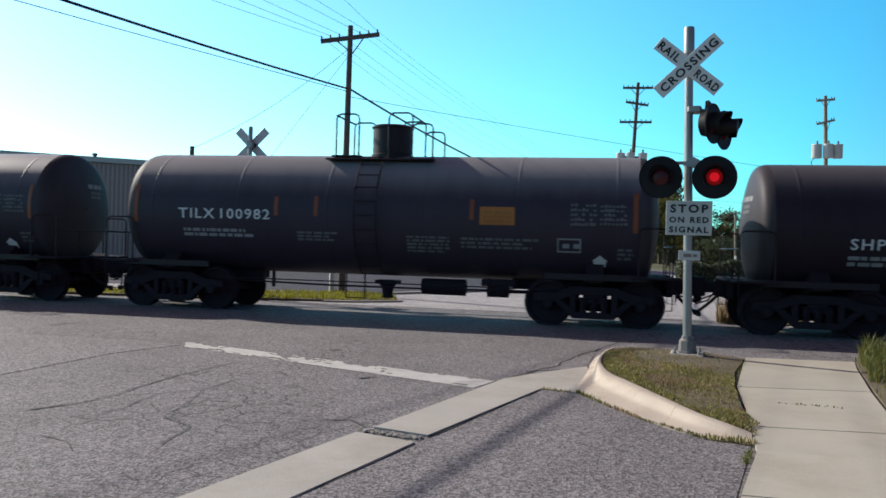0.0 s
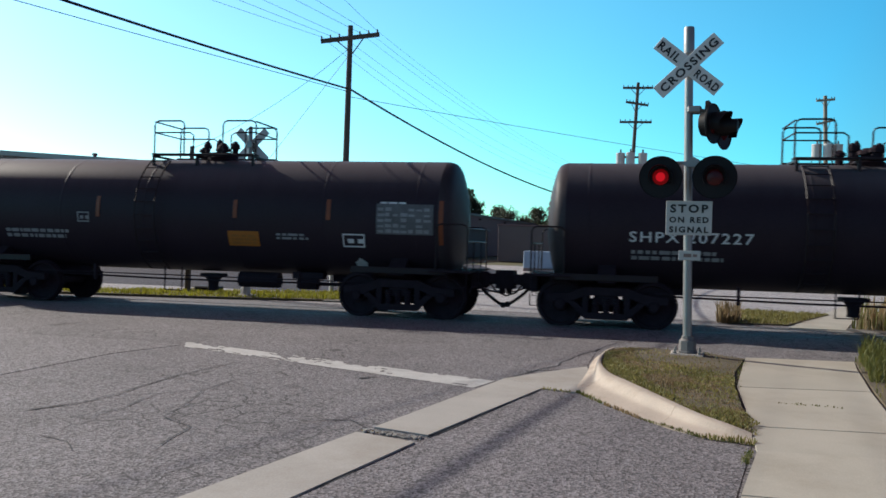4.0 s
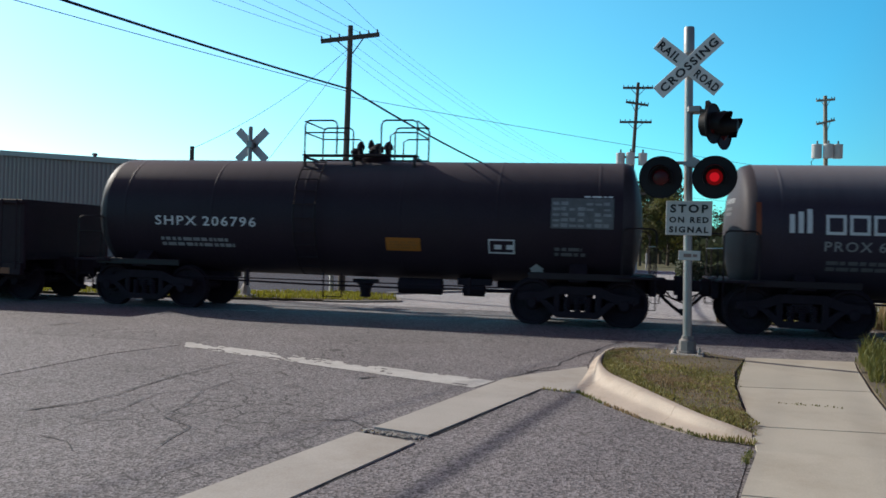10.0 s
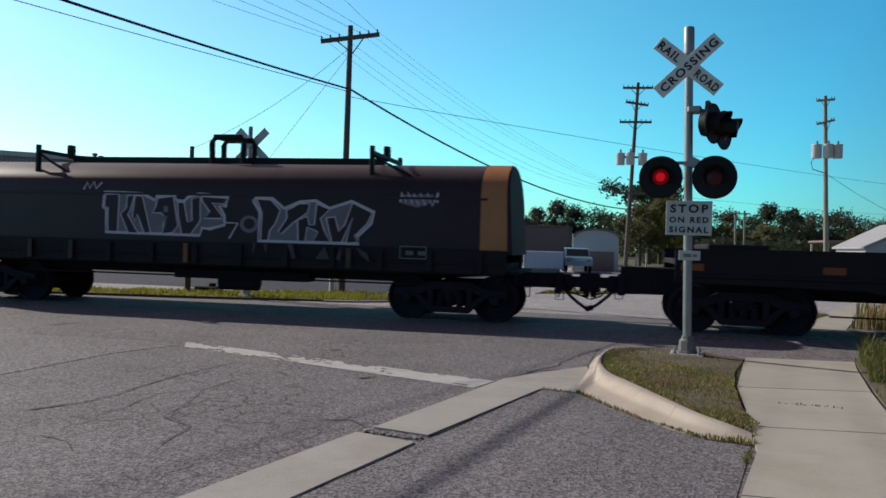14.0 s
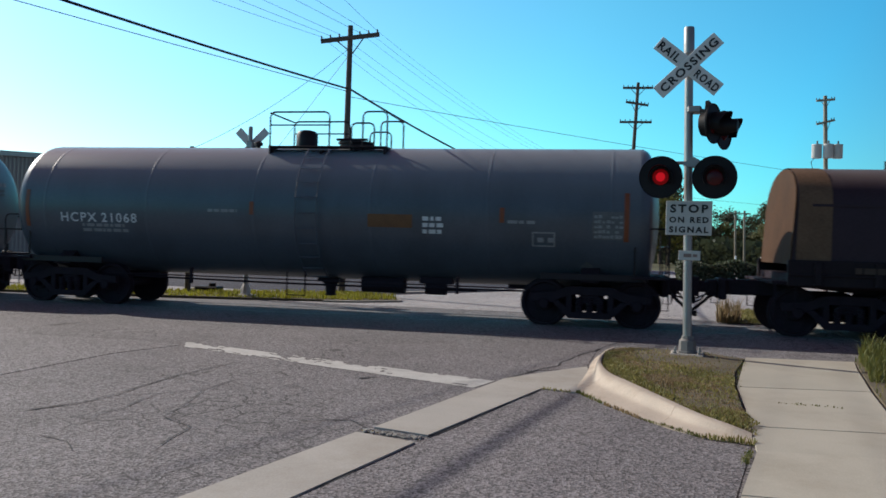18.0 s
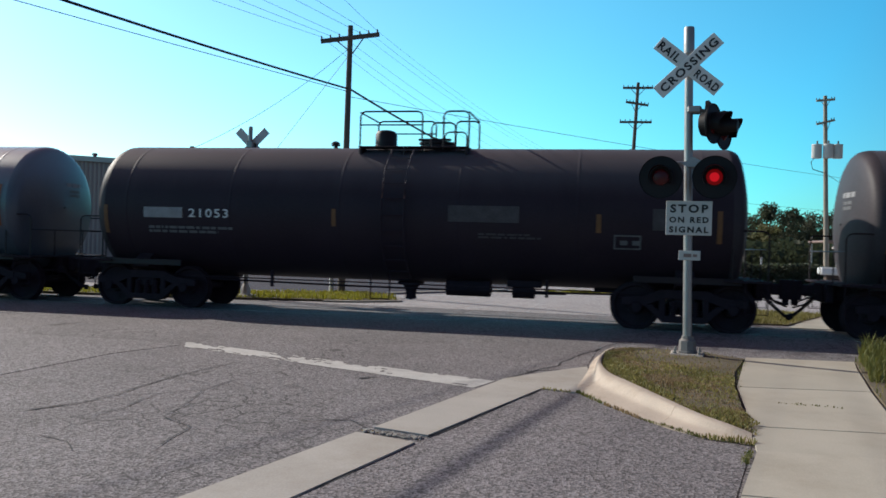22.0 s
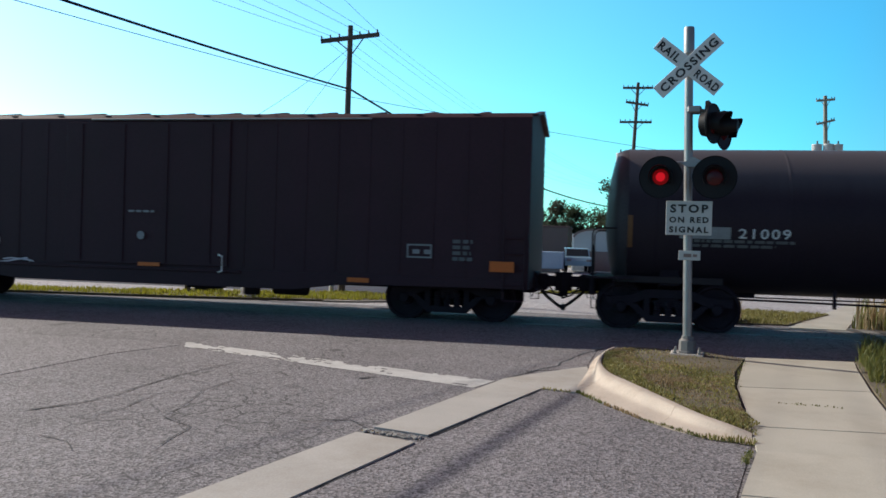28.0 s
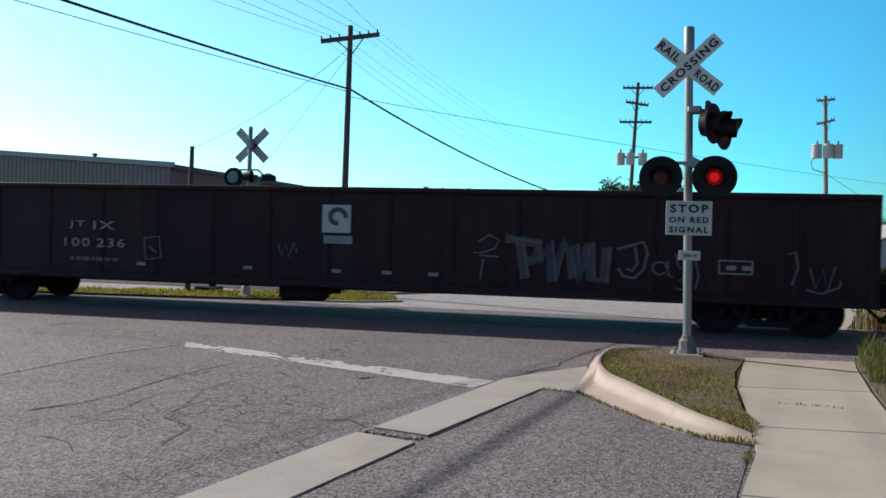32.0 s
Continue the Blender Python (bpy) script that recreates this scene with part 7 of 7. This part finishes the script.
# ---------------------------------------------------------------- poles and wires
def pole(label, x, y, h, lean, r, arms, material=M["pole"], base=0.0):
    p = thing("utility_pole", label, "utility pole", at=(x, y, base), group="utility poles")
    lx, ly = lean
    part("shaft", Build().tube([(lx * t, ly * t, h * t - .1 * (t == 0)) for t in (0, .25, .5, .75, 1)], r, 12, r * .68), material, p)
    for z, x0, x1, yaw, tilt in arms:
        t = z / h
        a = part("crossarm", Build().box(x0, x1, -.12, -.02, -.06, .06, .01), material, p, at=pose(lx * t, ly * t, z, 0, -tilt, yaw))
        n = 3 if x1 - x0 > 1 else 2
        for k in range(n):
            for sgn in (x0, x1):
                xx = sgn * (.95 - .3 * k)
                part("insulator", Build().lathe([(.06, .012), (.10, .028), (.12, .02), (.14, .028), (.16, .012)], "z", 8, (xx, -.07, 0)), M["glassin"], a)
        part("arm_brace", Build().tube([(x0 * .45, -.07, -.05), (0, -.05, -.45)], .018, 6).tube([(x1 * .45, -.07, -.05), (0, -.05, -.45)], .018, 6), material, a)
    return p


pole("dark weathered utility pole with one tilted crossarm", -7.6, 5.57, 7.85, (.06, 0), .112, [(7.48, -.86, .86, 18, 10)])
pole("short dark pole without wires", -11.2, 3.2, 4.02, (.03, 0), .085, [], M["pole"])
p3 = pole("leaning utility pole with four crossarms and transformers", .95, 27.92, 10.6, (.42, 0), .125, [(10.3, -.8, .8, 3, 0), (9.45, -.6, .62, 3, -9), (8.45, -.85, .85, 3, 0), (4.6, -.8, .8, 3, -1)])
p4 = pole("pale utility pole with transformer bank", 12.24, 32.29, 10.6, (-.36, 0), .15, [(10.35, -.5, .5, 0, 4), (9.1, -.5, .5, 0, 14)], M["polepale"])


def transformer(parent, x, y, z, r=.22, h=.75):
    t = part("transformer", Build().lathe([(0, .02), (.02, r * .95), (.05, r), (h - .08, r), (h - .05, r * 1.06), (h, r * 1.02), (h + .04, .02)], "z", 18), M["grey"], parent, "grey transformer can", (x, y, z))
    part("bushing", Build().lathe([(h, .03), (h + .05, .06), (h + .1, .03), (h + .15, .06), (h + .2, .02)], "z", 8, (0, -.08, 0)), M["glassin"], t)


part("mount_bar", Build().box(-.35, .84, -.1, -.02, 6.5, 6.6, .01), M["pole"], p3)
for x, y in ((-.4, -.12), (.12, -.34), (.77, -.12)):
    transformer(p3, x, y, 6.1, .23, .66)
for x, y in ((-.78, -.25), (-.22, -.42), (.32, -.25)):
    transformer(p4, x, y, 7.0, .27, .8)
part("conduit_loop", Build().tube([(-.8, -.2, 7.2), (-1.05, -.2, 6.8), (-.95, -.2, 6.4), (-.3, -.15, 6.2)], .025, 6), M["wire"], p4)
tw = thing("twin_pole", "far pair of slim grey poles with a crossbar", "utility pole", at=(11.2, 57, 0))
for x in (-.25, .5):
    part("shaft", Build().tube([(x, 0, -.1), (x - .1, 0, 5.2)], .09, 8), M["polepale"], tw)
part("crossbar", Build().box(-.8, .9, -.06, .06, 4.9, 5.0, .01), M["polepale"], tw)


def cable(label, a, c, sag, r):
    pts = []
    for k in range(25):
        t = k / 24
        p = Vector(a).lerp(Vector(c), t)
        pts.append((p.x, p.y, p.z - 4 * sag * t * (1 - t)))
    cu = thing("overhead_wire", label, "wire", Build().tube(pts, r, 6), M["wire"], group="overhead wires")
    return cu


P0 = Vector((-7.55, 5.58, 0))
cable("thick black telephone cable between poles", (-7.55, 5.5, 6.0), (-15.9, -40, 6.4), .70, .027)
cable("thick black telephone cable between poles", (-7.5, 5.6, 6.0), (1.1, 27.9, 3.72), .7, .03)
cable("thin black overhead wire on poles", (-7.55, 5.5, 5.92), (-23.5, -40, 6.3), .25, .009)
cable("thin black overhead wire on poles", (-7.5, 5.6, 5.78), (29, 53.5, 6.6), .3, .009)
for k, (o, dx) in enumerate(((-.8, -13.0), (-.55, -9.5), (-.25, -7.0), (.3, -5.5), (.55, -3.0), (.8, 2.5))):
    x, y, z = -7.55 + o * .95, 5.5 + o * .31, 7.6 + o * .17
    cable("thin grey power line between poles", (x, y, z), (x + dx, -40, 7.4), .5, .005)
    cable("thin grey power line between poles", (x, y, z), (1.2 + o, 27.9, 4.72), .76 - .4 * min(0, o), .0042 if o < 0 else .0035)
cable("thin steel guy wire from the pole", (-7.55, 5.55, 7.2), (-11.2, 3.2, 3.95), .25, .007)
cable("thin steel guy wire from the pole", (-7.55, 5.55, 7.0), (-15.05, 9.43, .1), .0, .007)
cable("thin grey power line between poles", (11.9, 32.3, 6.3), (24, 46, 3.2), .5, .012)
cable("thin grey power line between poles", (1.2, 27.9, 4.7), (40, 70, 5.5), .4, .008)

# ---------------------------------------------------------------- warehouse
WC = Vector((-24.6, 25.02, 0))
WH = Matrix.Translation(WC) @ Matrix.Rotation(radians(-6.5), 4, 'Z')      # local +y runs along the long side, -x along the gable end
house = thing("warehouse", "long tan metal-sided warehouse with low gable roof", "warehouse", at=WH)


def ribbed(length, h0, h1, step=.32):
    """Ribbed metal wall in the xz plane."""
    v, f, n = [], [], int(length / step)
    for k in range(n):
        for a, d in ((0, 0), (.62, 0), (.72, -.014), (.9, -.014)):
            x = (k + a) * step
            v += [(x, d, 0), (x, d, h0 + (h1 - h0) * x / length)]
    v += [(length, 0, 0), (length, 0, h1)]
    f = [(2 * i, 2 * i + 2, 2 * i + 3, 2 * i + 1) for i in range(len(v) // 2 - 1)]
    return Build().add(v, f)


part("gable_wall", ribbed(30, 5.55, 7.4), M["siding"], house, at=pose(0, 0, 0, 0, 0, 180))
part("side_wall", ribbed(62, 5.55, 5.55), M["siding"], house, at=pose(0, 0, 0, 0, 0, 90))
part("side_wall", ribbed(86, 5.55, 5.55), M["siding2"], house, at=pose(.0, 62, 0, 0, 0, 90))
part("inner_wall", Build().box(-30, -.3, .3, .5, 0, 5.4).box(-.5, -.3, .5, 148, 0, 5.4), M["siding2"], house)
part("roof", Build().prism([(.25, 5.6), (-30, 7.5), (-60, 5.6), (-60, 5.4), (.25, 5.4)], .02, 148, "y"), M["roof"], house)
part("rake_trim", Build().prism([(.3, 5.78), (-30, 7.66), (-30, 7.36), (.3, 5.48)], -.22, .0, "y"), M["eave"], house, "white gable trim")
part("eave_gutter", Build().box(.05, .22, 0, 148, 5.52, 5.68, .03), M["siding2"], house)
part("corner_trim", Build().box(-.12, .06, -.1, .08, 0, 5.6, .01), M["siding"], house)
part("roof_vent", Build().lathe([(5.9, .1), (6.3, .1), (6.32, .16), (6.44, .16), (6.48, .02)], "z", 12, (-6.2, 1.0, 0)), M["siding2"], house)
part("roof_unit", Build().box(-3.5, -.5, 43.5, 46.5, 5.5, 6.75, .05), M["siding2"], house)
for y0, y1, h in ((2.6, 7.0, 3.65), (11.0, 17.4, 3.8)):
    d = part("overhead_door", Build().box(.04, .10, y0, y1, 0, h, .01), M["doorgrey"], house, "dark overhead loading door")
    for k in range(6):
        part("door_panel", Build().box(.10, .125, y0 + .1, y1 - .1, h * k / 6 + .03, h * (k + 1) / 6 - .03, .008), M["doorgrey"], d)
    part("door_frame", Build().box(.02, .16, y0 - .15, y0, 0, h + .15, .01).box(.02, .16, y1, y1 + .15, 0, h + .15, .01).box(.02, .16, y0, y1, h, h + .15, .01), M["siding2"], d)
part("lean_to", Build().box(.05, 2.4, 30, 62, 0, 3.5, .03), M["awning"], house, "low dark blue-grey lean-to")
part("lean_to_roof", Build().prism([(.05, 3.95), (2.7, 3.5), (2.7, 3.4), (.05, 3.8)], 29.6, 62.4, "y"), M["roof"], house)
sg = part("wall_sign", Build().box(.1, .18, 45.2, 50.6, 3.9, 5.35, .02), M["signw"], house, "white square sign")
part("sign_bars", Build().box(.185, .195, 45.8, 50.0, 4.7, 5.0).box(.185, .195, 45.8, 49.4, 4.25, 4.5), M["carblue"], sg)
part("sign_lettering", Build().box(.1, .16, 40.6, 41.6, 4.75, 5.35).box(.1, .16, 41.9, 42.8, 4.7, 5.1).box(.1, .16, 43.0, 44.6, 4.7, 5.1), M["post"], house, "pale raised letters")
for y, z in ((32, 4.9), (66, 4.9), (80, 4.9), (100, 4.9)):
    part("wall_lamp", Build().box(.05, .4, y - .2, y + .2, z, z + .25, .03), M["doorgrey"], house)

# ---------------------------------------------------------------- far buildings and yard
shed = thing("shed", "small white shed with an arched roof", "shed", at=(-.75, 38.6, 0))
arc = [(-1.5, 0), (-1.5, 2.3)] + [(-1.5 * math.cos(math.pi * k / 12), 2.3 + .55 * math.sin(math.pi * k / 12)) for k in range(1, 12)] + [(1.5, 2.3), (1.5, 0)]
part("wall_shell", Build().prism(arc, 0, 8, "y"), M["whitewall"], shed)
part("roof_edge", Build().prism([(a * 1.04, z + .04) for a, z in arc[1:-1]] + [(a * .98, z - .08) for a, z in reversed(arc[1:-1])], -.15, 8.1, "y"), M["greywall"], shed)
part("door", Build().box(-.5, 1.2, -.05, 0, 0, 1.35, .01), M["greywall"], shed, "grey sliding door")
part("post", Build().box(-1.62, -1.5, -.1, .02, 0, 2.5, .01), M["post"], shed)
tr = thing("box_trailer", "pale blue box trailer parked in the yard", "trailer", at=(-3.85, 31.6, 0))
part("box", Build().box(-1.1, 1.25, 0, 2.4, .25, 1.28, .04), M["trailer"], tr)
for k in range(5):
    part("side_rail", Build().box(-1.0 + k * .5, -.95 + k * .5, -.03, 0, .3, 1.24), M["trailer"], tr)
part("wheel", Build().lathe([(-1.25, .1), (-1.25, .3), (-1.0, .32), (-1.0, .1)], "x", 16, (0, 3.4, .32)), M["hose"], tr)
part("skirt", Build().box(-1.1, 1.1, .1, .2, .05, .35, .01), M["greywall"], tr)
bk = thing("block_building", "plain grey flat-roofed building", "building", at=(-7.2, 62, 0))
part("wall_shell", Build().box(-3.4, 3.4, 0, 9, 0, 3.55, .02), M["greywall"], bk)
part("parapet", Build().box(-3.5, 3.5, -.1, 9.1, 3.5, 3.65, .02), M["siding2"], bk)


def pickup(x, y, rz, paint, label):
    c = thing("pickup_truck", label, "pickup truck", at=pose(x, y, 0, 0, 0, rz))
    part("body", Build().prism([(-2.3, .45), (2.35, .45), (2.4, .75), (2.2, .95), (1.15, 1.0), (-2.35, 1.0)], -.85, .85, "y"), paint, c)
    cab = part("cab", Build().prism([(1.1, 1.0), (.55, 1.5), (-.55, 1.55), (-.8, 1.0)], -.76, .76, "y"), paint, c)
    part("side_window", Build().prism([(.95, 1.04), (.48, 1.44), (-.45, 1.48), (-.62, 1.04)], -.775, -.765, "y"), M["window"], cab)
    part("windscreen", Build().add([(1.08, -.7, 1.04), (1.08, .7, 1.04), (.6, .66, 1.47), (.6, -.66, 1.47)], [(0, 1, 2, 3)]), M["window"], cab)
    part("headlight", Build().box(2.3, 2.4, -.75, -.45, .7, .85, .02), M["lamp"], c)
    part("headlight", Build().box(2.3, 2.4, .45, .75, .7, .85, .02), M["lamp"], c)
    for wx in (-1.45, 1.5):
        for wy in (-.86, .62):
            w = part("wheel", Build().lathe([(0, .2), (.02, .34), (.2, .35), (.24, .2)], "y", 18, (wx, wy, .35)), M["hose"], c)
            part("hub", Build().lathe([(-.01, .02), (-.005, .18), (.03, .18)], "y", 12, (wx, wy, .35)), M["lamp"], w)
    return c


pickup(-1.95, 35.6, -84, M["carblue"], "pale blue pickup truck parked in the yard")
ho = thing("canopy_shelter", "flat canopy on slim posts", "canopy", at=(15.0, 43.0, 0))
part("roof", Build().box(-.2, 6, 0, 5, 2.42, 2.58, .03), M["greywall"], ho)
for x in (0, 5.8):
    for y in (.2, 4.8):
        part("post", Build().box(x - .06, x + .06, y - .06, y + .06, 0, 2.36, .01), M["grey"], ho)
wr = thing("white_shed", "white gabled shed beside the yard", "shed", at=(16.65, 31.5, 0))
part("wall_shell", Build().prism([(-2.6, 0), (-2.6, 2.0), (0, 3.3), (2.6, 2.0), (2.6, 0)], 0, 6, "y"), M["whitewall"], wr)
part("roof", Build().prism([(-2.8, 1.95), (0, 3.4), (2.8, 1.95), (2.8, 2.05), (0, 3.52), (-2.8, 2.05)], -.2, 6.2, "y"), M["eave"], wr)
bo = thing("bollard", "white painted steel bollard in the grass strip", "bollard", Build().lathe([(0, .07), (.85, .07), (.92, .05), (.94, .001)], "z", 14), M["post"], at=(-7.72, 5.05, .05))
bx = thing("valve_box", "low black utility box in the grass", "utility box", Build().box(-.35, .35, -.2, .2, 0, .16, .03).lathe([(.16, .1), (.24, .1), (.26, .02)], "z", 10, (.1, 0, 0)), M["black"], at=(-10.75, 3.55, .05))
for x, y in ((2.0, 41), (3.0, 48), (9.2, 45), (9.9, 39)):
    thing("utility_marker", "slim white marker post at the yard edge", "post", Build().box(-.06, .06, -.06, .06, 0, 1.3, .02), M["post"], at=(x, y, 0))
cab = thing("utility_cabinet", "white hooded utility cabinet with rusty case in the yard", "cabinet", at=(9.1, 18.7, 0))
part("hood", Build().box(-.54, .54, -.3, .3, .74, 1.05, .06), M["post"], cab)
part("box", Build().box(-.3, .3, -.22, .22, .1, .74, .03), M["rust"], cab, "rusty brown lower case")
part("door", Build().box(-.24, .24, -.235, -.22, .16, .68, .01), M["rust"], cab)
for x in (-.26, .26):
    part("leg", Build().box(x - .04, x + .04, -.2, .2, 0, .1, .01), M["doorgrey"], cab)
# dark leaf strip added here to cover the pale ground behind the tracks
hedge = Build()
rng = random.Random(14)
for i in range(17000):
    x = rng.uniform(3.4, 17)
    y = 24.6 + .05 * x + rng.uniform(-.7, .7)
    z = rng.uniform(0, 1.05 + .3 * noise.noise(Vector((x * .9, 3, 1))))
    s = rng.uniform(.05, .12)
    u = Vector((rng.uniform(-1, 1), rng.uniform(-1, 1), rng.uniform(-1, 1))).normalized()
    w = u.orthogonal().normalized()
    c = Vector((x, y, z))
    hedge.add([c - u * s, c + w * s * .6, c + u * s, c - w * s * .6], [(0, 1, 2, 3)])
thing("hedge", "low dark overgrown hedge along the yard edge", "hedge", hedge, M["leafA"], kind="stuff")


# ---------------------------------------------------------------- trees
def tree(name, label, h, spread, seed, leaf, bare=.28):
    """Tapered trunk, forked limbs, crown of leaf clumps with an uneven outline."""
    rng = random.Random(seed)
    t = thing(name, label, "tree", at=(0, 0, -40), group="far trees")
    tips, wood = [], Build()
    wood.tube([(0, 0, 0), (.05 * h * rng.uniform(-1, 1) * .4, 0, h * .3), (.1 * rng.uniform(-1, 1), 0, h * .62)], h * .028, 8, h * .012)
    for k in range(11):
        a, z = k * 2.4 + rng.uniform(-.3, .3), h * rng.uniform(bare, .68)
        r = spread * rng.uniform(.45, .9)
        e = Vector((math.cos(a) * r, math.sin(a) * r, min(h * .93, z + h * rng.uniform(.12, .34))))
        m = Vector((e.x * .45, e.y * .45, z + (e.z - z) * .6))
        wood.tube([(0, 0, z), m, e], h * .011, 6, h * .004)
        tips += [e, m * .5 + e * .5, m]
    tips += [Vector((rng.uniform(-.25, .25) * spread, rng.uniform(-.25, .25) * spread, h * rng.uniform(.75, .96))) for _ in range(6)]
    part("trunk", wood, M["bark"], t)
    v, f = [], []
    for p in tips:
        cr = spread * rng.uniform(.2, .36)
        for _ in range(150):
            d = Vector((rng.gauss(0, 1), rng.gauss(0, 1), rng.gauss(0, .75)))
            d = d.normalized() * cr * rng.uniform(.35, 1.1)
            c = p + d
            s = h * rng.uniform(.014, .03)
            u = Vector((rng.uniform(-1, 1), rng.uniform(-1, 1), rng.uniform(-1, 1))).normalized()
            w = u.orthogonal().normalized()
            o = len(v)
            v += [tuple(c - u * s), tuple(c + w * s * .55), tuple(c + u * s), tuple(c - w * s * .55)]
            f.append((o, o + 1, o + 2, o + 3))
    b = Build()
    b.v, b.f = v, f
    part("crown", b, leaf, t, smooth=False)
    return t


KINDS = [tree("broadleaf_tree", "dark green broadleaf tree behind the yard", 9.5, 4.2, 1, M["leafA"], .12), tree("broadleaf_tree", "dark green spreading tree behind the yard", 8.2, 4.6, 2, M["leafA"], .1), tree("broadleaf_tree", "small yellow-green broadleaf tree in the yard", 7.0, 3.4, 3, M["leafB"], .06), tree("broadleaf_tree", "tall thin dark green tree behind the warehouse", 10.5, 3.2, 4, M["leafA"], .3)]
SPOTS = [(3, -33, 128, 0), (0, -29, 133, 40), (3, -25.5, 130, 80), (0, -21, 134, 10), (1, -17, 128, 70), (0, -13.5, 132, 20), (0, -9.5, 135, 55), (1, -6, 136, 200), (1, -1.5, 140, 0), (0, 6.0, 80, 10), (1, 4.6, 77, 130), (2, 3.2, 66, 60), (2, 6.3, 72, 160), (1, 10, 120, 90), (0, 14, 118, 0), (1, 18.5, 112, 40), (0, 22, 106, 0),
         (0, 24.5, 99, 110), (1, 28, 103, 60), (1, 31.5, 104, 100), (2, 35, 108, 0), (1, 40, 112, 30), (0, 46, 118, 80), (2, 15.5, 98, 30), (2, 20.5, 96, 70), (1, 12.4, 110, 10), (1, 37, 100, 10), (1, -40, 140, 0), (0, 7.2, 100, 30), (1, 52, 115, 20)]
for k, x, y, a in SPOTS:
    s = (.86 + .28 * random.random()) * (.86 if x > 8 else 1.0)
    copy_thing(KINDS[k], pose(x, y, -.1, 0, 0, a) @ Matrix.Diagonal((s, s, s, 1)))
for k in KINDS:
    for o in list(k.children_recursive) + [k]:
        bpy.data.objects.remove(o)
woods = Build()
rng = random.Random(8)
for i in range(5200):
    x = rng.uniform(-60, 110)
    y = 165 + .15 * x + rng.uniform(-8, 8)
    z = rng.uniform(0, 7.2 + 1.6 * noise.noise(Vector((x * .09, 2, 1))) + 1.2 * noise.noise(Vector((x * .4, 5, 1))))
    s = rng.uniform(.35, .8)
    u = Vector((rng.uniform(-1, 1), rng.uniform(-.4, .4), rng.uniform(-1, 1))).normalized()
    w = u.cross(Vector((0, 1, .2))).normalized()
    c = Vector((x, y, z))
    woods.add([c - u * s, c + w * s * .7, c + u * s, c - w * s * .7], [(0, 1, 2, 3)])
for i in range(5000):
    x = rng.uniform(4, 60)
    y = 84 + .35 * x + rng.uniform(-5, 5)
    z = rng.uniform(0, 3.0 + 1.1 * noise.noise(Vector((x * .25, 9, 1))))
    s = rng.uniform(.2, .5)
    u = Vector((rng.uniform(-1, 1), rng.uniform(-.4, .4), rng.uniform(-1, 1))).normalized()
    w = u.cross(Vector((0, 1, .2))).normalized()
    c = Vector((x, y, z))
    woods.add([c - u * s, c + w * s * .7, c + u * s, c - w * s * .7], [(0, 1, 2, 3)])
thing("far_woods", "dark line of distant woods", "woods", woods, M["leafA"], kind="stuff")


# ---------------------------------------------------------------- movement
SPEEDS = [(0, 12.352), (4, 12.282), (8, 12.217), (12, 12.177), (16, 12.105), (20, 12.106), (24, 12.089), (28, 12.005), (32, 11.983)]


def travelled(t):
    """Metres that the train has gone by t seconds, from its speed at the times above."""
    d = 0.0
    for (t0, v0), (t1, v1) in zip(SPEEDS, SPEEDS[1:]):
        if t >= t1:
            d += (v0 + v1) / 2 * (t1 - t0)
        elif t > t0:
            d += (v0 + (v0 + (v1 - v0) * (t - t0) / (t1 - t0))) / 2 * (t - t0)
    return d


FLASH, FIRST = 1.238, 0.25       # seconds from flash to flash, and the first change


def motions():
    for car, u in TRAIN:
        walk(car, [(t, pose(u + travelled(t), 0, 0)) for t in range(0, 33, 2)])
    # wheels roll without slip; all axles on one side of their trucks turn alike
    for s, sets in WHEELSETS.items():
        walk(sets[0], [(k / 30, pose(s * AXLE, 0, WHEEL_R) @ Matrix.Rotation(travelled(k / 30) / WHEEL_R, 4, 'Y')) for k in range(961)])
        made = sets[0].animation_data
        for w in sets[1:]:
            w.rotation_mode = 'QUATERNION'
            w.animation_data_create()
            w.animation_data.action = made.action
            w.animation_data.action_slot = made.action_slot
    # lamps turn their lit and dark faces to the road in turn
    for lamp, o, turn, first in LAMPS:
        rows, half, k = [], FLASH / 2, 0
        on = first == 0
        a = 0.0 if on else 180.0
        rows.append((0.0, pose(*o, 0, 0, turn + a)))
        t = FIRST
        while t < 31.9:
            early = .08 if 8 < t < 15 else 0.0
            for j in range(4):
                rows.append((t - early + j / 60, pose(*o, 0, 0, turn + a + 60 * j)))
            a += 180
            t += half
        rows.append((32.0, pose(*o, 0, 0, turn + a)))
        walk(lamp, rows)


motions()
